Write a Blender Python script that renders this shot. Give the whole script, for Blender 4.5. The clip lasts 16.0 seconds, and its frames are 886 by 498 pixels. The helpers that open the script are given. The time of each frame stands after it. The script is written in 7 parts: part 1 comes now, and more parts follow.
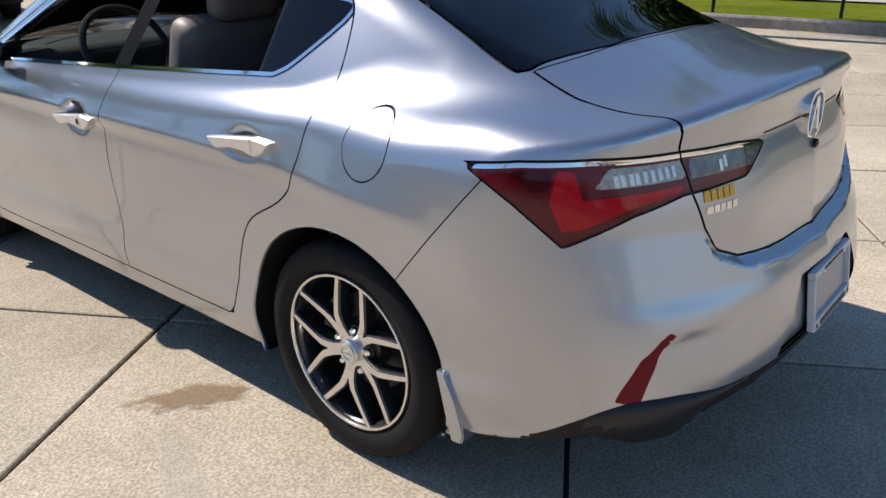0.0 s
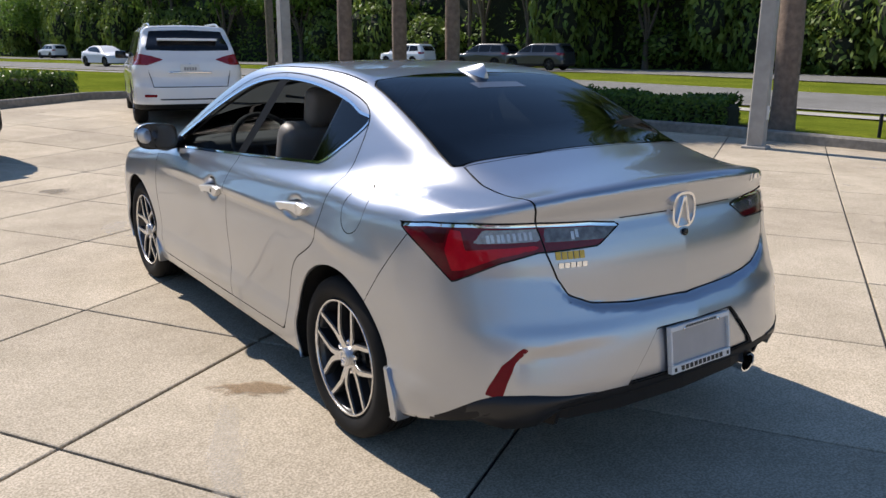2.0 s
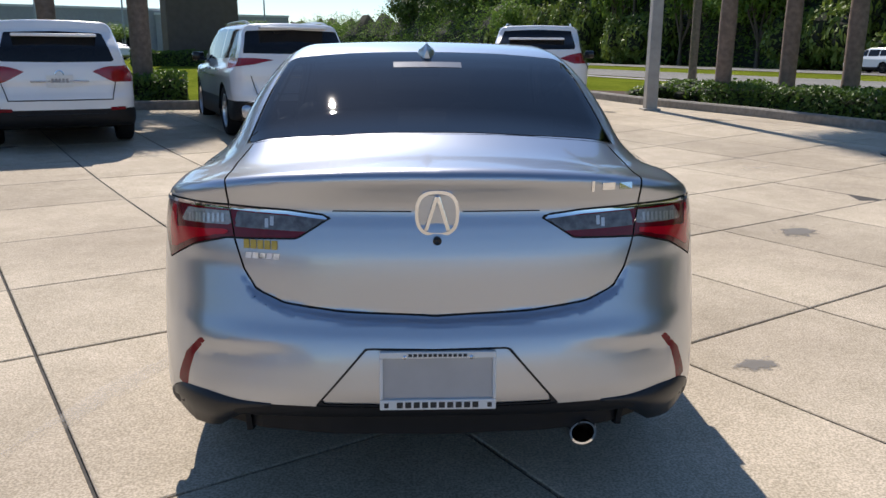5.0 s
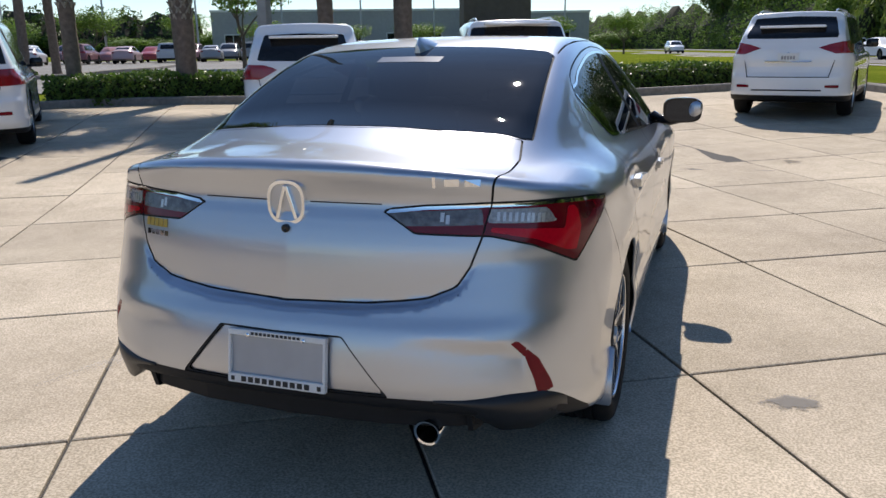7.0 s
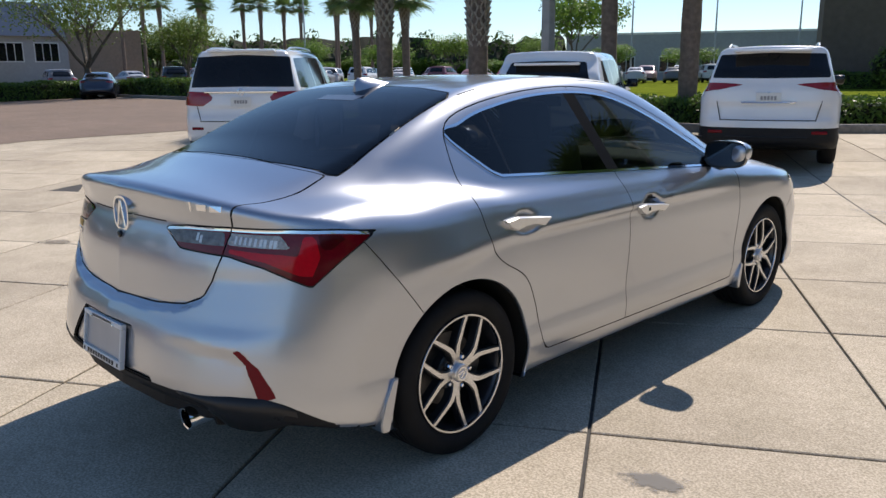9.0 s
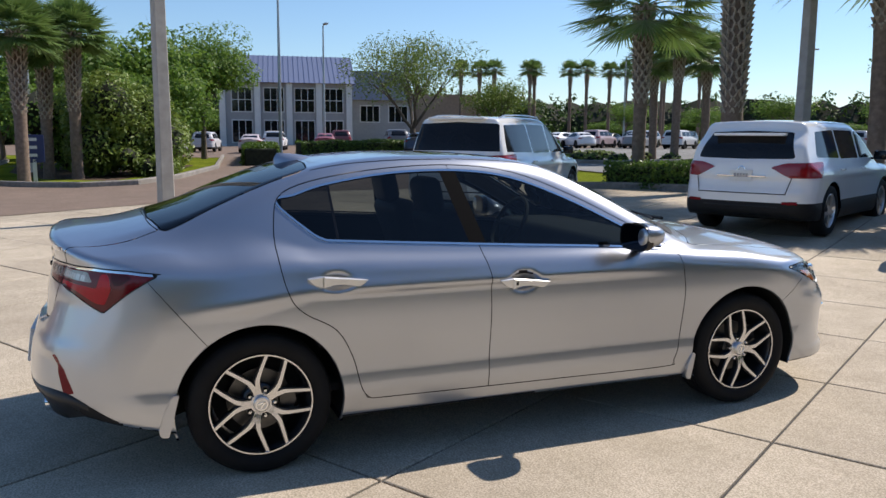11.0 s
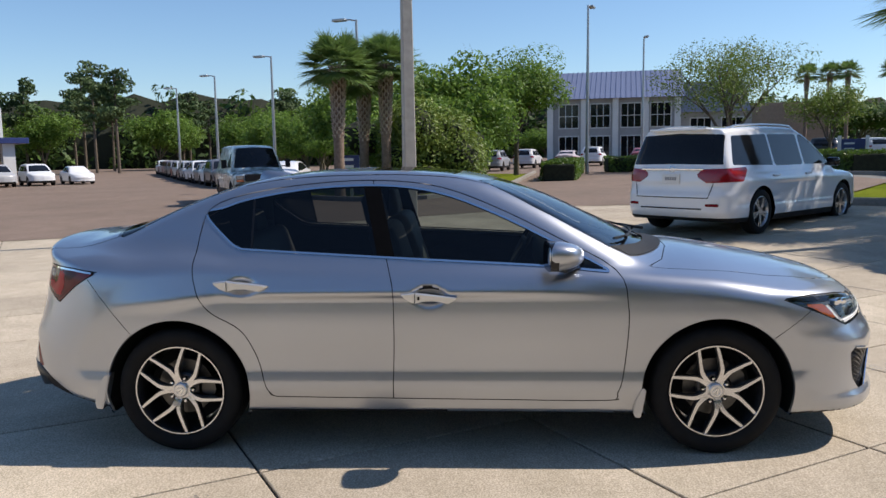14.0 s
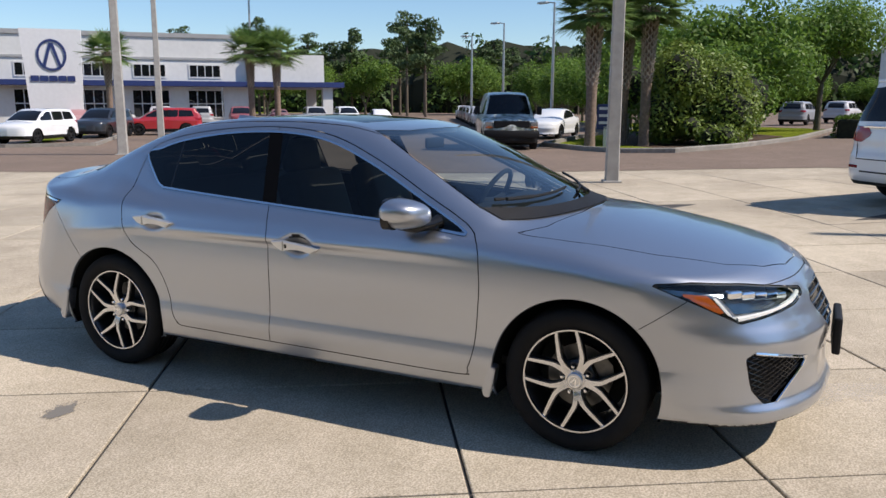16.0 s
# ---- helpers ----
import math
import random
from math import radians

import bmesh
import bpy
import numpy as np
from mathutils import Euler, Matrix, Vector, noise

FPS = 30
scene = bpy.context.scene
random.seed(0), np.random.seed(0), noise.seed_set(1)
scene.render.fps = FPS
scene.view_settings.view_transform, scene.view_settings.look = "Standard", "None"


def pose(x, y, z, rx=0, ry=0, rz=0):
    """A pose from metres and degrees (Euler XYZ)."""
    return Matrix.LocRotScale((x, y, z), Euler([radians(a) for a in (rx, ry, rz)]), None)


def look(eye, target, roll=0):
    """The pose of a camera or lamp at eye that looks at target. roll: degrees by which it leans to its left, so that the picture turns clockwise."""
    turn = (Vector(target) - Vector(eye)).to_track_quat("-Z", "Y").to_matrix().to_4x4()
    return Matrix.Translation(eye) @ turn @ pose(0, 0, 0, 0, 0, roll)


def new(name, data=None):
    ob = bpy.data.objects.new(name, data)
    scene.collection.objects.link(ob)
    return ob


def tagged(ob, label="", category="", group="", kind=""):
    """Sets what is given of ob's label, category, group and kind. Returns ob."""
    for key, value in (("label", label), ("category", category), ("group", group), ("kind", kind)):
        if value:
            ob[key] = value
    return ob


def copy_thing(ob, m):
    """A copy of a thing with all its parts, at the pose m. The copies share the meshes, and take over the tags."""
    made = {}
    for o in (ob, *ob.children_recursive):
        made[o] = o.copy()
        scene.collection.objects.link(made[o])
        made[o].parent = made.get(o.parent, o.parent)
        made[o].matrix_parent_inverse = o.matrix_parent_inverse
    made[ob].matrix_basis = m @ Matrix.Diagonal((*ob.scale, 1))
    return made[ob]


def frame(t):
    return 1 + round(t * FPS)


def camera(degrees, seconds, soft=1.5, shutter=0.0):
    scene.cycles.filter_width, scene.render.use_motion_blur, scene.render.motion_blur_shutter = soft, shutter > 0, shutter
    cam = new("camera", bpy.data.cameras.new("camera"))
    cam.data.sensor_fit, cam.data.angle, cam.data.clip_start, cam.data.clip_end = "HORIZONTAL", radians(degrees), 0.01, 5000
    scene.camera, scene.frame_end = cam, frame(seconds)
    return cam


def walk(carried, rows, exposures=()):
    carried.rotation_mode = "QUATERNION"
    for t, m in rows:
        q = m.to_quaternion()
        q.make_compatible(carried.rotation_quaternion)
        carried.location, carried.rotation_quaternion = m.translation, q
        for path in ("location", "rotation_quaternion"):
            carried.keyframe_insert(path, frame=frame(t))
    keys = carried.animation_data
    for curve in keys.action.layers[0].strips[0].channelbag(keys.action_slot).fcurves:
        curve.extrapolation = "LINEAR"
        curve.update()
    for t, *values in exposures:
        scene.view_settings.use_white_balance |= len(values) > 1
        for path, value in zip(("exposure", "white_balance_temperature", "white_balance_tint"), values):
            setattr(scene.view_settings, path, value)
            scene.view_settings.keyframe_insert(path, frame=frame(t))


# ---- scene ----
cam = camera(59.1, 16.0)
PATH = [
    (0, (-2.102, -1.408, 1.382), (-0.689, -0.211, 0.627), -0.6),
    (0.5, (-2.07, -1.799, 1.488), (-0.78, -0.453, 0.766), -0.4),
    (1, (-2.146, -2.158, 1.492), (-0.919, -0.694, 0.899), -0.3),
    (1.5, (-2.242, -2.34, 1.474), (-1.067, -0.812, 0.941), -0.0),
    (2, (-2.168, -2.502, 1.467), (-1.042, -0.925, 0.971), 0.2),
    (2.5, (-1.813, -2.76, 1.456), (-0.773, -1.121, 0.973), 0.6),
    (3, (-1.385, -2.858, 1.399), (-0.494, -1.135, 0.912), 1.0),
    (3.5, (-0.917, -2.937, 1.386), (-0.231, -1.122, 0.897), 1.0),
    (4, (-0.475, -3.0, 1.376), (-0.014, -1.114, 0.897), 0.7),
    (4.5, (-0.274, -2.973, 1.362), (0.006, -1.05, 0.888), 0.5),
    (6.8, (0.994, -2.821, 1.41), (0.42, -0.988, 0.853), -1.0),
    (7, (1.143, -2.79, 1.362), (0.505, -0.961, 0.864), -0.9),
    (7.5, (1.582, -2.642, 1.384), (0.713, -0.913, 0.881), -0.7),
    (8, (1.874, -2.475, 1.382), (0.811, -0.854, 0.892), -0.5),
    (8.5, (2.246, -2.24, 1.395), (1.017, -0.733, 0.926), -0.6),
    (9, (2.745, -2.013, 1.415), (1.372, -0.625, 0.979), -0.5),
    (9.5, (3.173, -1.689, 1.407), (1.661, -0.443, 1.008), -0.3),
    (9.7, (3.338, -1.547, 1.443), (1.773, -0.361, 1.057), -0.2),
    (11.8, (4.493, 0.233, 1.503), (2.559, 0.686, 1.271), 0.6),
    (12, (4.514, 0.403, 1.492), (2.566, 0.799, 1.27), 0.6),
    (12.5, (4.603, 0.776, 1.513), (2.632, 1.039, 1.303), 0.4),
    (13, (4.667, 1.031, 1.528), (2.684, 1.177, 1.318), 0.0),
    (13.5, (4.662, 1.208, 1.511), (2.675, 1.234, 1.289), -0.5),
    (14, (4.613, 1.558, 1.492), (2.631, 1.446, 1.248), -0.9),
    (14.5, (4.585, 2.039, 1.481), (2.623, 1.761, 1.208), -0.9),
    (15, (4.449, 2.534, 1.464), (2.527, 2.07, 1.163), -0.7),
    (15.5, (4.228, 3.028, 1.478), (2.368, 2.372, 1.143), -0.2),
    (16, (3.956, 3.517, 1.484), (2.178, 2.677, 1.116), 0.2),
]
walk(cam, [(t, look(eye, target, roll)) for t, eye, target, roll in PATH])

# ---- light ----
SUN = Vector((-0.155, 0.66, 0.735)).normalized()
world = bpy.data.worlds.new("sky")
scene.world = world
world.use_nodes = True
_n = world.node_tree.nodes
_sky = _n.new("ShaderNodeTexSky")
_sky.sky_type = "NISHITA"
_sky.sun_disc = False
_sky.sun_elevation = math.asin(SUN.z)
_sky.sun_rotation = math.atan2(SUN.x, SUN.y)
_sky.dust_density = 0.15
_sky.ozone_density = 6.0
world.node_tree.links.new(_sky.outputs[0], _n["Background"].inputs[0])
_n["Background"].inputs[1].default_value = 0.108
sun = new("sun", bpy.data.lights.new("sun", "SUN"))
sun.data.energy = 4.55
sun.data.angle = radians(0.53)
sun.data.color = (1.0, 0.905, 0.82)
sun.matrix_basis = look(tuple(SUN * 50), (0, 0, 0))
scene.view_settings.exposure = 0.36

from mathutils import bvhtree


# ---- helpers for meshes ----
def empty(name, m=None):
    ob = new(name)
    ob.empty_display_size = 0.2
    if m is not None:
        ob.matrix_basis = m
    return ob


def mesh_ob(name, verts, faces, material, parent=None, smooth=False, normals=None, label=""):
    me = bpy.data.meshes.new(name)
    me.from_pydata([tuple(map(float, v)) for v in verts], [], [tuple(map(int, f)) for f in faces])
    me.validate()
    if smooth:
        me.polygons.foreach_set("use_smooth", [True] * len(me.polygons))
    if normals is not None and len(normals) == len(me.vertices):
        me.normals_split_custom_set_from_vertices([tuple(map(float, v)) for v in normals])
    if material:
        me.materials.append(material)
    ob = new(name, me)
    if parent is not None:
        ob.parent = parent
    return tagged(ob, label)


def part(name, bm, material, parent=None, label="", smooth=False, m=None):
    """Links a bmesh as one mesh object under a thing or a part."""
    me = bpy.data.meshes.new(name)
    bm.normal_update()
    bm.to_mesh(me)
    bm.free()
    if smooth:
        me.polygons.foreach_set("use_smooth", [True] * len(me.polygons))
        me.set_sharp_from_angle(angle=radians(42))
    if material:
        me.materials.append(material)
    ob = new(name, me)
    if parent is not None:
        ob.parent = parent
    if m is not None:
        ob.matrix_basis = m
    return tagged(ob, label)


def add_box(bm, x0, x1, y0, y1, z0, z1, bevel=0.0, m=None, seg=2):
    mat = Matrix.Translation(((x0 + x1) / 2, (y0 + y1) / 2, (z0 + z1) / 2)) @ Matrix.Diagonal((x1 - x0, y1 - y0, z1 - z0, 1))
    if m is not None:
        mat = m @ mat
    got = bmesh.ops.create_cube(bm, size=1, matrix=mat)["verts"]
    if bevel:
        edges = list({e for v in got for e in v.link_edges})
        bmesh.ops.bevel(bm, geom=edges, offset=bevel, segments=seg, affect="EDGES", profile=0.5)
    return bm


def box_bm(*a, **k):
    return add_box(bmesh.new(), *a, **k)


def add_lathe(bm, profile, seg=48, m=None, close=False):
    """Turns (radius, height) pairs about z."""
    rings = []
    for r, h in profile:
        ring = []
        for i in range(seg):
            a = 2 * math.pi * i / seg
            v = Vector((r * math.cos(a), r * math.sin(a), h))
            ring.append(bm.verts.new(m @ v if m else v))
        rings.append(ring)
    pairs = list(zip(rings, rings[1:])) + ([(rings[-1], rings[0])] if close else [])
    for a, b in pairs:
        for i in range(seg):
            j = (i + 1) % seg
            bm.faces.new((a[i], a[j], b[j], b[i]))
    return rings


def lathe_bm(profile, seg=48, m=None, caps=False, close=False):
    bm = bmesh.new()
    rings = add_lathe(bm, profile, seg, m, close)
    if caps:
        bm.faces.new(list(reversed(rings[0])))
        bm.faces.new(rings[-1])
    return bm


def add_tube(bm, pts, radius, seg=8, caps=True):
    """A round tube along points; radius a number or one each."""
    pts = [Vector(p) for p in pts]
    rad = radius if isinstance(radius, (list, tuple)) else [radius] * len(pts)
    rings, side = [], None
    for i, p in enumerate(pts):
        d = (pts[min(i + 1, len(pts) - 1)] - pts[max(i - 1, 0)]).normalized()
        if side is None:
            side = d.orthogonal().normalized()
        side = (side - d * side.dot(d)).normalized()
        up = d.cross(side)
        rings.append([bm.verts.new(p + rad[i] * (math.cos(a) * side + math.sin(a) * up)) for a in (2 * math.pi * k / seg for k in range(seg))])
    for a, b in zip(rings, rings[1:]):
        for i in range(seg):
            bm.faces.new((a[i], a[(i + 1) % seg], b[(i + 1) % seg], b[i]))
    if caps:
        bm.faces.new(list(reversed(rings[0])))
        bm.faces.new(rings[-1])
    return bm


def add_prism(bm, poly, h0, h1, m=None):
    """A polygon in x and y, drawn up from h0 to h1."""
    m = m or Matrix()
    a = [bm.verts.new(m @ Vector((x, y, h0))) for x, y in poly]
    b = [bm.verts.new(m @ Vector((x, y, h1))) for x, y in poly]
    n = len(poly)
    bm.faces.new(list(reversed(a)))
    bm.faces.new(b)
    for i in range(n):
        bm.faces.new((a[i], a[(i + 1) % n], b[(i + 1) % n], b[i]))
    return bm


# ---- smooth curves ----
def curve(keys):
    """A smooth function through (x, y) keys that never overshoots."""
    xs, ys = (np.array(v, float) for v in zip(*keys))
    h, d = np.diff(xs), np.diff(ys) / np.diff(xs)
    s = np.zeros_like(xs)
    for i in range(1, len(xs) - 1):
        if d[i - 1] * d[i] > 0:
            w1, w2 = 2 * h[i] + h[i - 1], h[i] + 2 * h[i - 1]
            s[i] = (w1 + w2) / (w1 / d[i - 1] + w2 / d[i])
    s[0], s[-1] = d[0], d[-1]

    def at(x):
        x = np.asarray(x, float)
        i = np.clip(np.searchsorted(xs, x) - 1, 0, len(h) - 1)
        t = np.clip((x - xs[i]) / h[i], 0, 1)
        out = (1 + 2 * t) * (1 - t) ** 2 * ys[i] + t * (1 - t) ** 2 * h[i] * s[i] + t * t * (3 - 2 * t) * ys[i + 1] + t * t * (t - 1) * h[i] * s[i + 1]
        return out + s[0] * np.minimum(x - xs[0], 0) + s[-1] * np.maximum(x - xs[-1], 0)

    return at


def smooth_poly(pts, n=6):
    """A closed curve through the points."""
    p = np.array(pts, float)
    out = []
    for i in range(len(p)):
        a, b, c, d = p[i - 1], p[i], p[(i + 1) % len(p)], p[(i + 2) % len(p)]
        for k in range(n):
            t = k / n
            out.append(0.5 * (2 * b + (c - a) * t + (2 * a - 5 * b + 4 * c - d) * t * t + (3 * b - a - 3 * c + d) * t ** 3))
    return np.array(out)


def poly_sd(u, v, poly):
    """Signed distance to a closed polygon, below 0 inside."""
    p = np.array(poly, float)
    best, inside = np.full(u.shape, 1e9), np.zeros(u.shape, bool)
    for a, b in zip(p, np.roll(p, -1, 0)):
        e = b - a
        t = np.clip(((u - a[0]) * e[0] + (v - a[1]) * e[1]) / max(e @ e, 1e-12), 0, 1)
        best = np.minimum(best, (u - a[0] - t * e[0]) ** 2 + (v - a[1] - t * e[1]) ** 2)
        if abs(e[1]) > 1e-12:
            inside ^= ((a[1] > v) != (b[1] > v)) & (u < a[0] + (v - a[1]) / e[1] * e[0])
    return np.where(inside, -1, 1) * np.sqrt(best)


def smax(a, b, k):
    h = np.maximum(k - np.abs(a - b), 0) / k
    return np.maximum(a, b) + h * h * k / 4


def smin(a, b, k):
    return -smax(-a, -b, k)


class Shell:
    """A closed skin of f(x, y, z) = 0, that can be cut along curves into panels."""

    def __init__(self, f, lo, hi, step):
        self.f = f
        n = [int(math.ceil((b - a) / step)) + 1 for a, b in zip(lo, hi)]
        ax = [a + step * np.arange(k) for a, k in zip(lo, n)]
        F = f(ax[0][:, None, None], ax[1][None, :, None], ax[2][None, None, :]) + np.zeros(n)
        S = F < 0
        cnt = np.zeros([k - 1 for k in n], int)
        for i in (0, 1):
            for j in (0, 1):
                for k in (0, 1):
                    cnt += S[i:n[0] - 1 + i, j:n[1] - 1 + j, k:n[2] - 1 + k]
        act = (cnt > 0) & (cnt < 8)
        idx = np.full(act.shape, -1)
        cells = np.argwhere(act)
        idx[act] = np.arange(len(cells))
        V = np.array([ax[d][cells[:, d]] + step / 2 for d in range(3)]).T
        for _ in range(6):
            g = self.grad(V)
            v = f(V[:, 0], V[:, 1], V[:, 2])
            V = V - (np.clip(v / np.maximum((g * g).sum(1), 0.2), -step, step))[:, None] * g
        quads = []
        for d in range(3):
            a, b = (d + 1) % 3, (d + 2) % 3
            lo_s = [slice(1, -1)] * 3
            lo_s[d] = slice(0, -1)
            hi_s = list(lo_s)
            hi_s[d] = slice(1, None)
            e0, e1 = S[tuple(lo_s)], S[tuple(hi_s)]
            for flip in (False, True):
                at = np.argwhere((e0 & ~e1) if not flip else (~e0 & e1))
                base = at.copy()
                base[:, a] += 1
                base[:, b] += 1

                def cell(da, db):
                    c = base.copy()
                    c[:, a] -= da
                    c[:, b] -= db
                    return idx[c[:, 0], c[:, 1], c[:, 2]]

                q = np.array([cell(1, 1), cell(0, 1), cell(0, 0), cell(1, 0)]).T
                quads.append(q[:, ::-1] if flip else q)
        Q = np.concatenate(quads)
        Q = Q[(Q >= 0).all(1)]
        d02 = ((V[Q[:, 0]] - V[Q[:, 2]]) ** 2).sum(1)
        d13 = ((V[Q[:, 1]] - V[Q[:, 3]]) ** 2).sum(1)
        c = (d02 < d13)[:, None]
        self.T = np.concatenate([np.where(c, Q[:, [0, 1, 2]], Q[:, [0, 1, 3]]), np.where(c, Q[:, [0, 2, 3]], Q[:, [1, 2, 3]])])
        self.V, self.L = V, np.zeros(len(self.T), object)
        self.L[:] = "body"
        self.N = self.unit(self.grad(V, 0.006))

    def unit(self, g):
        return g / np.maximum(np.linalg.norm(g, axis=1), 1e-9)[:, None]

    def grad(self, V, e=0.002):
        x, y, z = V.T
        f = self.f
        return np.array([f(x + e, y, z) - f(x - e, y, z), f(x, y + e, z) - f(x, y - e, z), f(x, y, z + e) - f(x, y, z - e)]).T / (2 * e)

    def split(self, fv, old, newl, where=None):
        """Triangles of the panels old where fv < 0 go to the panel newl; those across are cut."""
        fv = np.where(np.abs(fv) < 2e-5, 0, fv)
        sel = np.isin(self.L, old if isinstance(old, (list, tuple)) else [old])
        if where is not None:
            sel &= where[self.T].all(1)
        s = fv[self.T]
        low, high = s.min(1), s.max(1)
        self.L[sel & (high <= 0)] = newl
        cross = np.where(sel & (low < 0) & (high > 0))[0]
        V, N, made = list(self.V), list(self.N), {}
        T2, L2 = [], []

        def mid(i, j):
            key = (min(i, j), max(i, j))
            if key not in made:
                t = fv[i] / (fv[i] - fv[j])
                made[key] = len(V)
                V.append(self.V[i] * (1 - t) + self.V[j] * t)
                nn = self.N[i] * (1 - t) + self.N[j] * t
                N.append(nn / max(np.linalg.norm(nn), 1e-9))
            return made[key]

        for c in cross:
            pos, neg = [], []
            t = self.T[c]
            for k in range(3):
                i, j = int(t[k]), int(t[(k + 1) % 3])
                if fv[i] >= 0:
                    pos.append(i)
                if fv[i] <= 0:
                    neg.append(i)
                if fv[i] * fv[j] < 0:
                    m = mid(i, j)
                    pos.append(m)
                    neg.append(m)
            for poly, lab in ((pos, self.L[c]), (neg, newl)):
                for k in range(1, len(poly) - 1):
                    T2.append((poly[0], poly[k], poly[k + 1]))
                    L2.append(lab)
        if len(cross):
            keep = np.ones(len(self.T), bool)
            keep[cross] = False
            lab = np.empty(len(L2), object)
            lab[:] = L2
            self.T = np.concatenate([self.T[keep], np.array(T2)])
            self.L = np.concatenate([self.L[keep], lab])
            self.V, self.N = np.array(V), np.array(N)
        return self

    def panel(self, sd_of, old, newl, gap=0.0022, where_of=None, seam="seam"):
        """Cuts a panel with a gap round it. sd_of(V) gives the distance to its outline."""
        w = where_of(self.V, self.N) if where_of else None
        self.split(sd_of(self.V) - gap, old, newl + "~", w)
        w = where_of(self.V, self.N) if where_of else None
        self.split(sd_of(self.V) + gap, newl + "~", newl, None)
        self.L[self.L == newl + "~"] = seam
        return self

    def get(self, label, shift=0.0):
        t = self.T[self.L == label]
        use, inv = np.unique(t, return_inverse=True)
        return self.V[use] + shift * self.N[use], inv.reshape(-1, 3), self.N[use]

    def make(self, name, label, material, parent, shift=0.0, text="", turn=False):
        v, t, n = self.get(label, shift)
        if not len(t):
            return None
        if turn:
            t, n = t[:, ::-1], -n
        return mesh_ob(name, v, t, material, parent, True, n, text)

# ---- materials ----
def mat(name, color, rough=0.5, metal=0.0, coat=0.0, vary=0.0, scale=8.0, fine=120.0, bump=0.0, dist=0.002, spec=0.5, emit=None, vary2=0.0, scale2=1.2, rvar=0.0, tint=None):
    m = bpy.data.materials.new(name)
    m.use_nodes = True
    nt = m.node_tree
    N, Lk = nt.nodes, nt.links
    p = N["Principled BSDF"]
    p.inputs["Roughness"].default_value = rough
    p.inputs["Metallic"].default_value = metal
    p.inputs["Coat Weight"].default_value = coat
    p.inputs["Coat Roughness"].default_value = 0.03
    p.inputs["Specular IOR Level"].default_value = spec
    p.inputs["Base Color"].default_value = (*color, 1)
    if emit:
        p.inputs["Emission Color"].default_value = (*color, 1)
        p.inputs["Emission Strength"].default_value = emit
    if vary or vary2 or bump or rvar:
        co = N.new("ShaderNodeTexCoord").outputs["Object"]

        def noise_at(s, detail=4.0):
            t = N.new("ShaderNodeTexNoise")
            t.inputs["Scale"].default_value = s
            t.inputs["Detail"].default_value = detail
            Lk.new(co, t.inputs["Vector"])
            return t.outputs["Fac"]

        col = None
        for amount, s in ((vary, scale), (vary2, scale2)):
            if not amount:
                continue
            r = N.new("ShaderNodeMapRange")
            r.inputs["From Min"].default_value, r.inputs["From Max"].default_value = 0.3, 0.7
            r.inputs["To Min"].default_value, r.inputs["To Max"].default_value = 1 - amount, 1 + amount
            Lk.new(noise_at(s), r.inputs["Value"])
            x = N.new("ShaderNodeMix")
            x.data_type, x.blend_type = "RGBA", "MULTIPLY"
            x.inputs["Factor"].default_value = 1
            if col is None:
                x.inputs["A"].default_value = (*color, 1)
            else:
                Lk.new(col, x.inputs["A"])
            Lk.new(r.outputs["Result"], x.inputs["B"])
            col = x.outputs["Result"]
        if tint and col is not None:
            x = N.new("ShaderNodeMix")
            x.data_type = "RGBA"
            r = N.new("ShaderNodeMapRange")
            r.inputs["From Min"].default_value, r.inputs["From Max"].default_value = 0.45, 0.65
            Lk.new(noise_at(scale2 * 1.7), r.inputs["Value"])
            Lk.new(r.outputs["Result"], x.inputs["Factor"])
            Lk.new(col, x.inputs["A"])
            x.inputs["B"].default_value = (*tint, 1)
            col = x.outputs["Result"]
        if col is not None:
            Lk.new(col, p.inputs["Base Color"])
        if rvar:
            r = N.new("ShaderNodeMapRange")
            r.inputs["To Min"].default_value, r.inputs["To Max"].default_value = rough - rvar, rough + rvar
            Lk.new(noise_at(scale), r.inputs["Value"])
            Lk.new(r.outputs["Result"], p.inputs["Roughness"])
        if bump:
            b = N.new("ShaderNodeBump")
            b.inputs["Strength"].default_value = bump
            b.inputs["Distance"].default_value = dist
            Lk.new(noise_at(fine, 3.0), b.inputs["Height"])
            Lk.new(b.outputs["Normal"], p.inputs["Normal"])
    return m


def glass(name, tint, gloss=1.0, rough=0.01, ior=1.55):
    """A thin tinted pane: a clear way through and a mirror that grows with the angle."""
    m = bpy.data.materials.new(name)
    m.use_nodes = True
    nt = m.node_tree
    N, Lk = nt.nodes, nt.links
    for n in list(N):
        N.remove(n)
    out = N.new("ShaderNodeOutputMaterial")
    mix, tr, gl, fr = N.new("ShaderNodeMixShader"), N.new("ShaderNodeBsdfTransparent"), N.new("ShaderNodeBsdfGlossy"), N.new("ShaderNodeFresnel")
    tr.inputs[0].default_value = (*tint, 1)
    gl.inputs[0].default_value = (gloss, gloss, gloss, 1)
    gl.inputs["Roughness"].default_value = rough
    fr.inputs[0].default_value = ior
    Lk.new(fr.outputs[0], mix.inputs[0])
    Lk.new(tr.outputs[0], mix.inputs[1])
    Lk.new(gl.outputs[0], mix.inputs[2])
    Lk.new(mix.outputs[0], out.inputs[0])
    return m


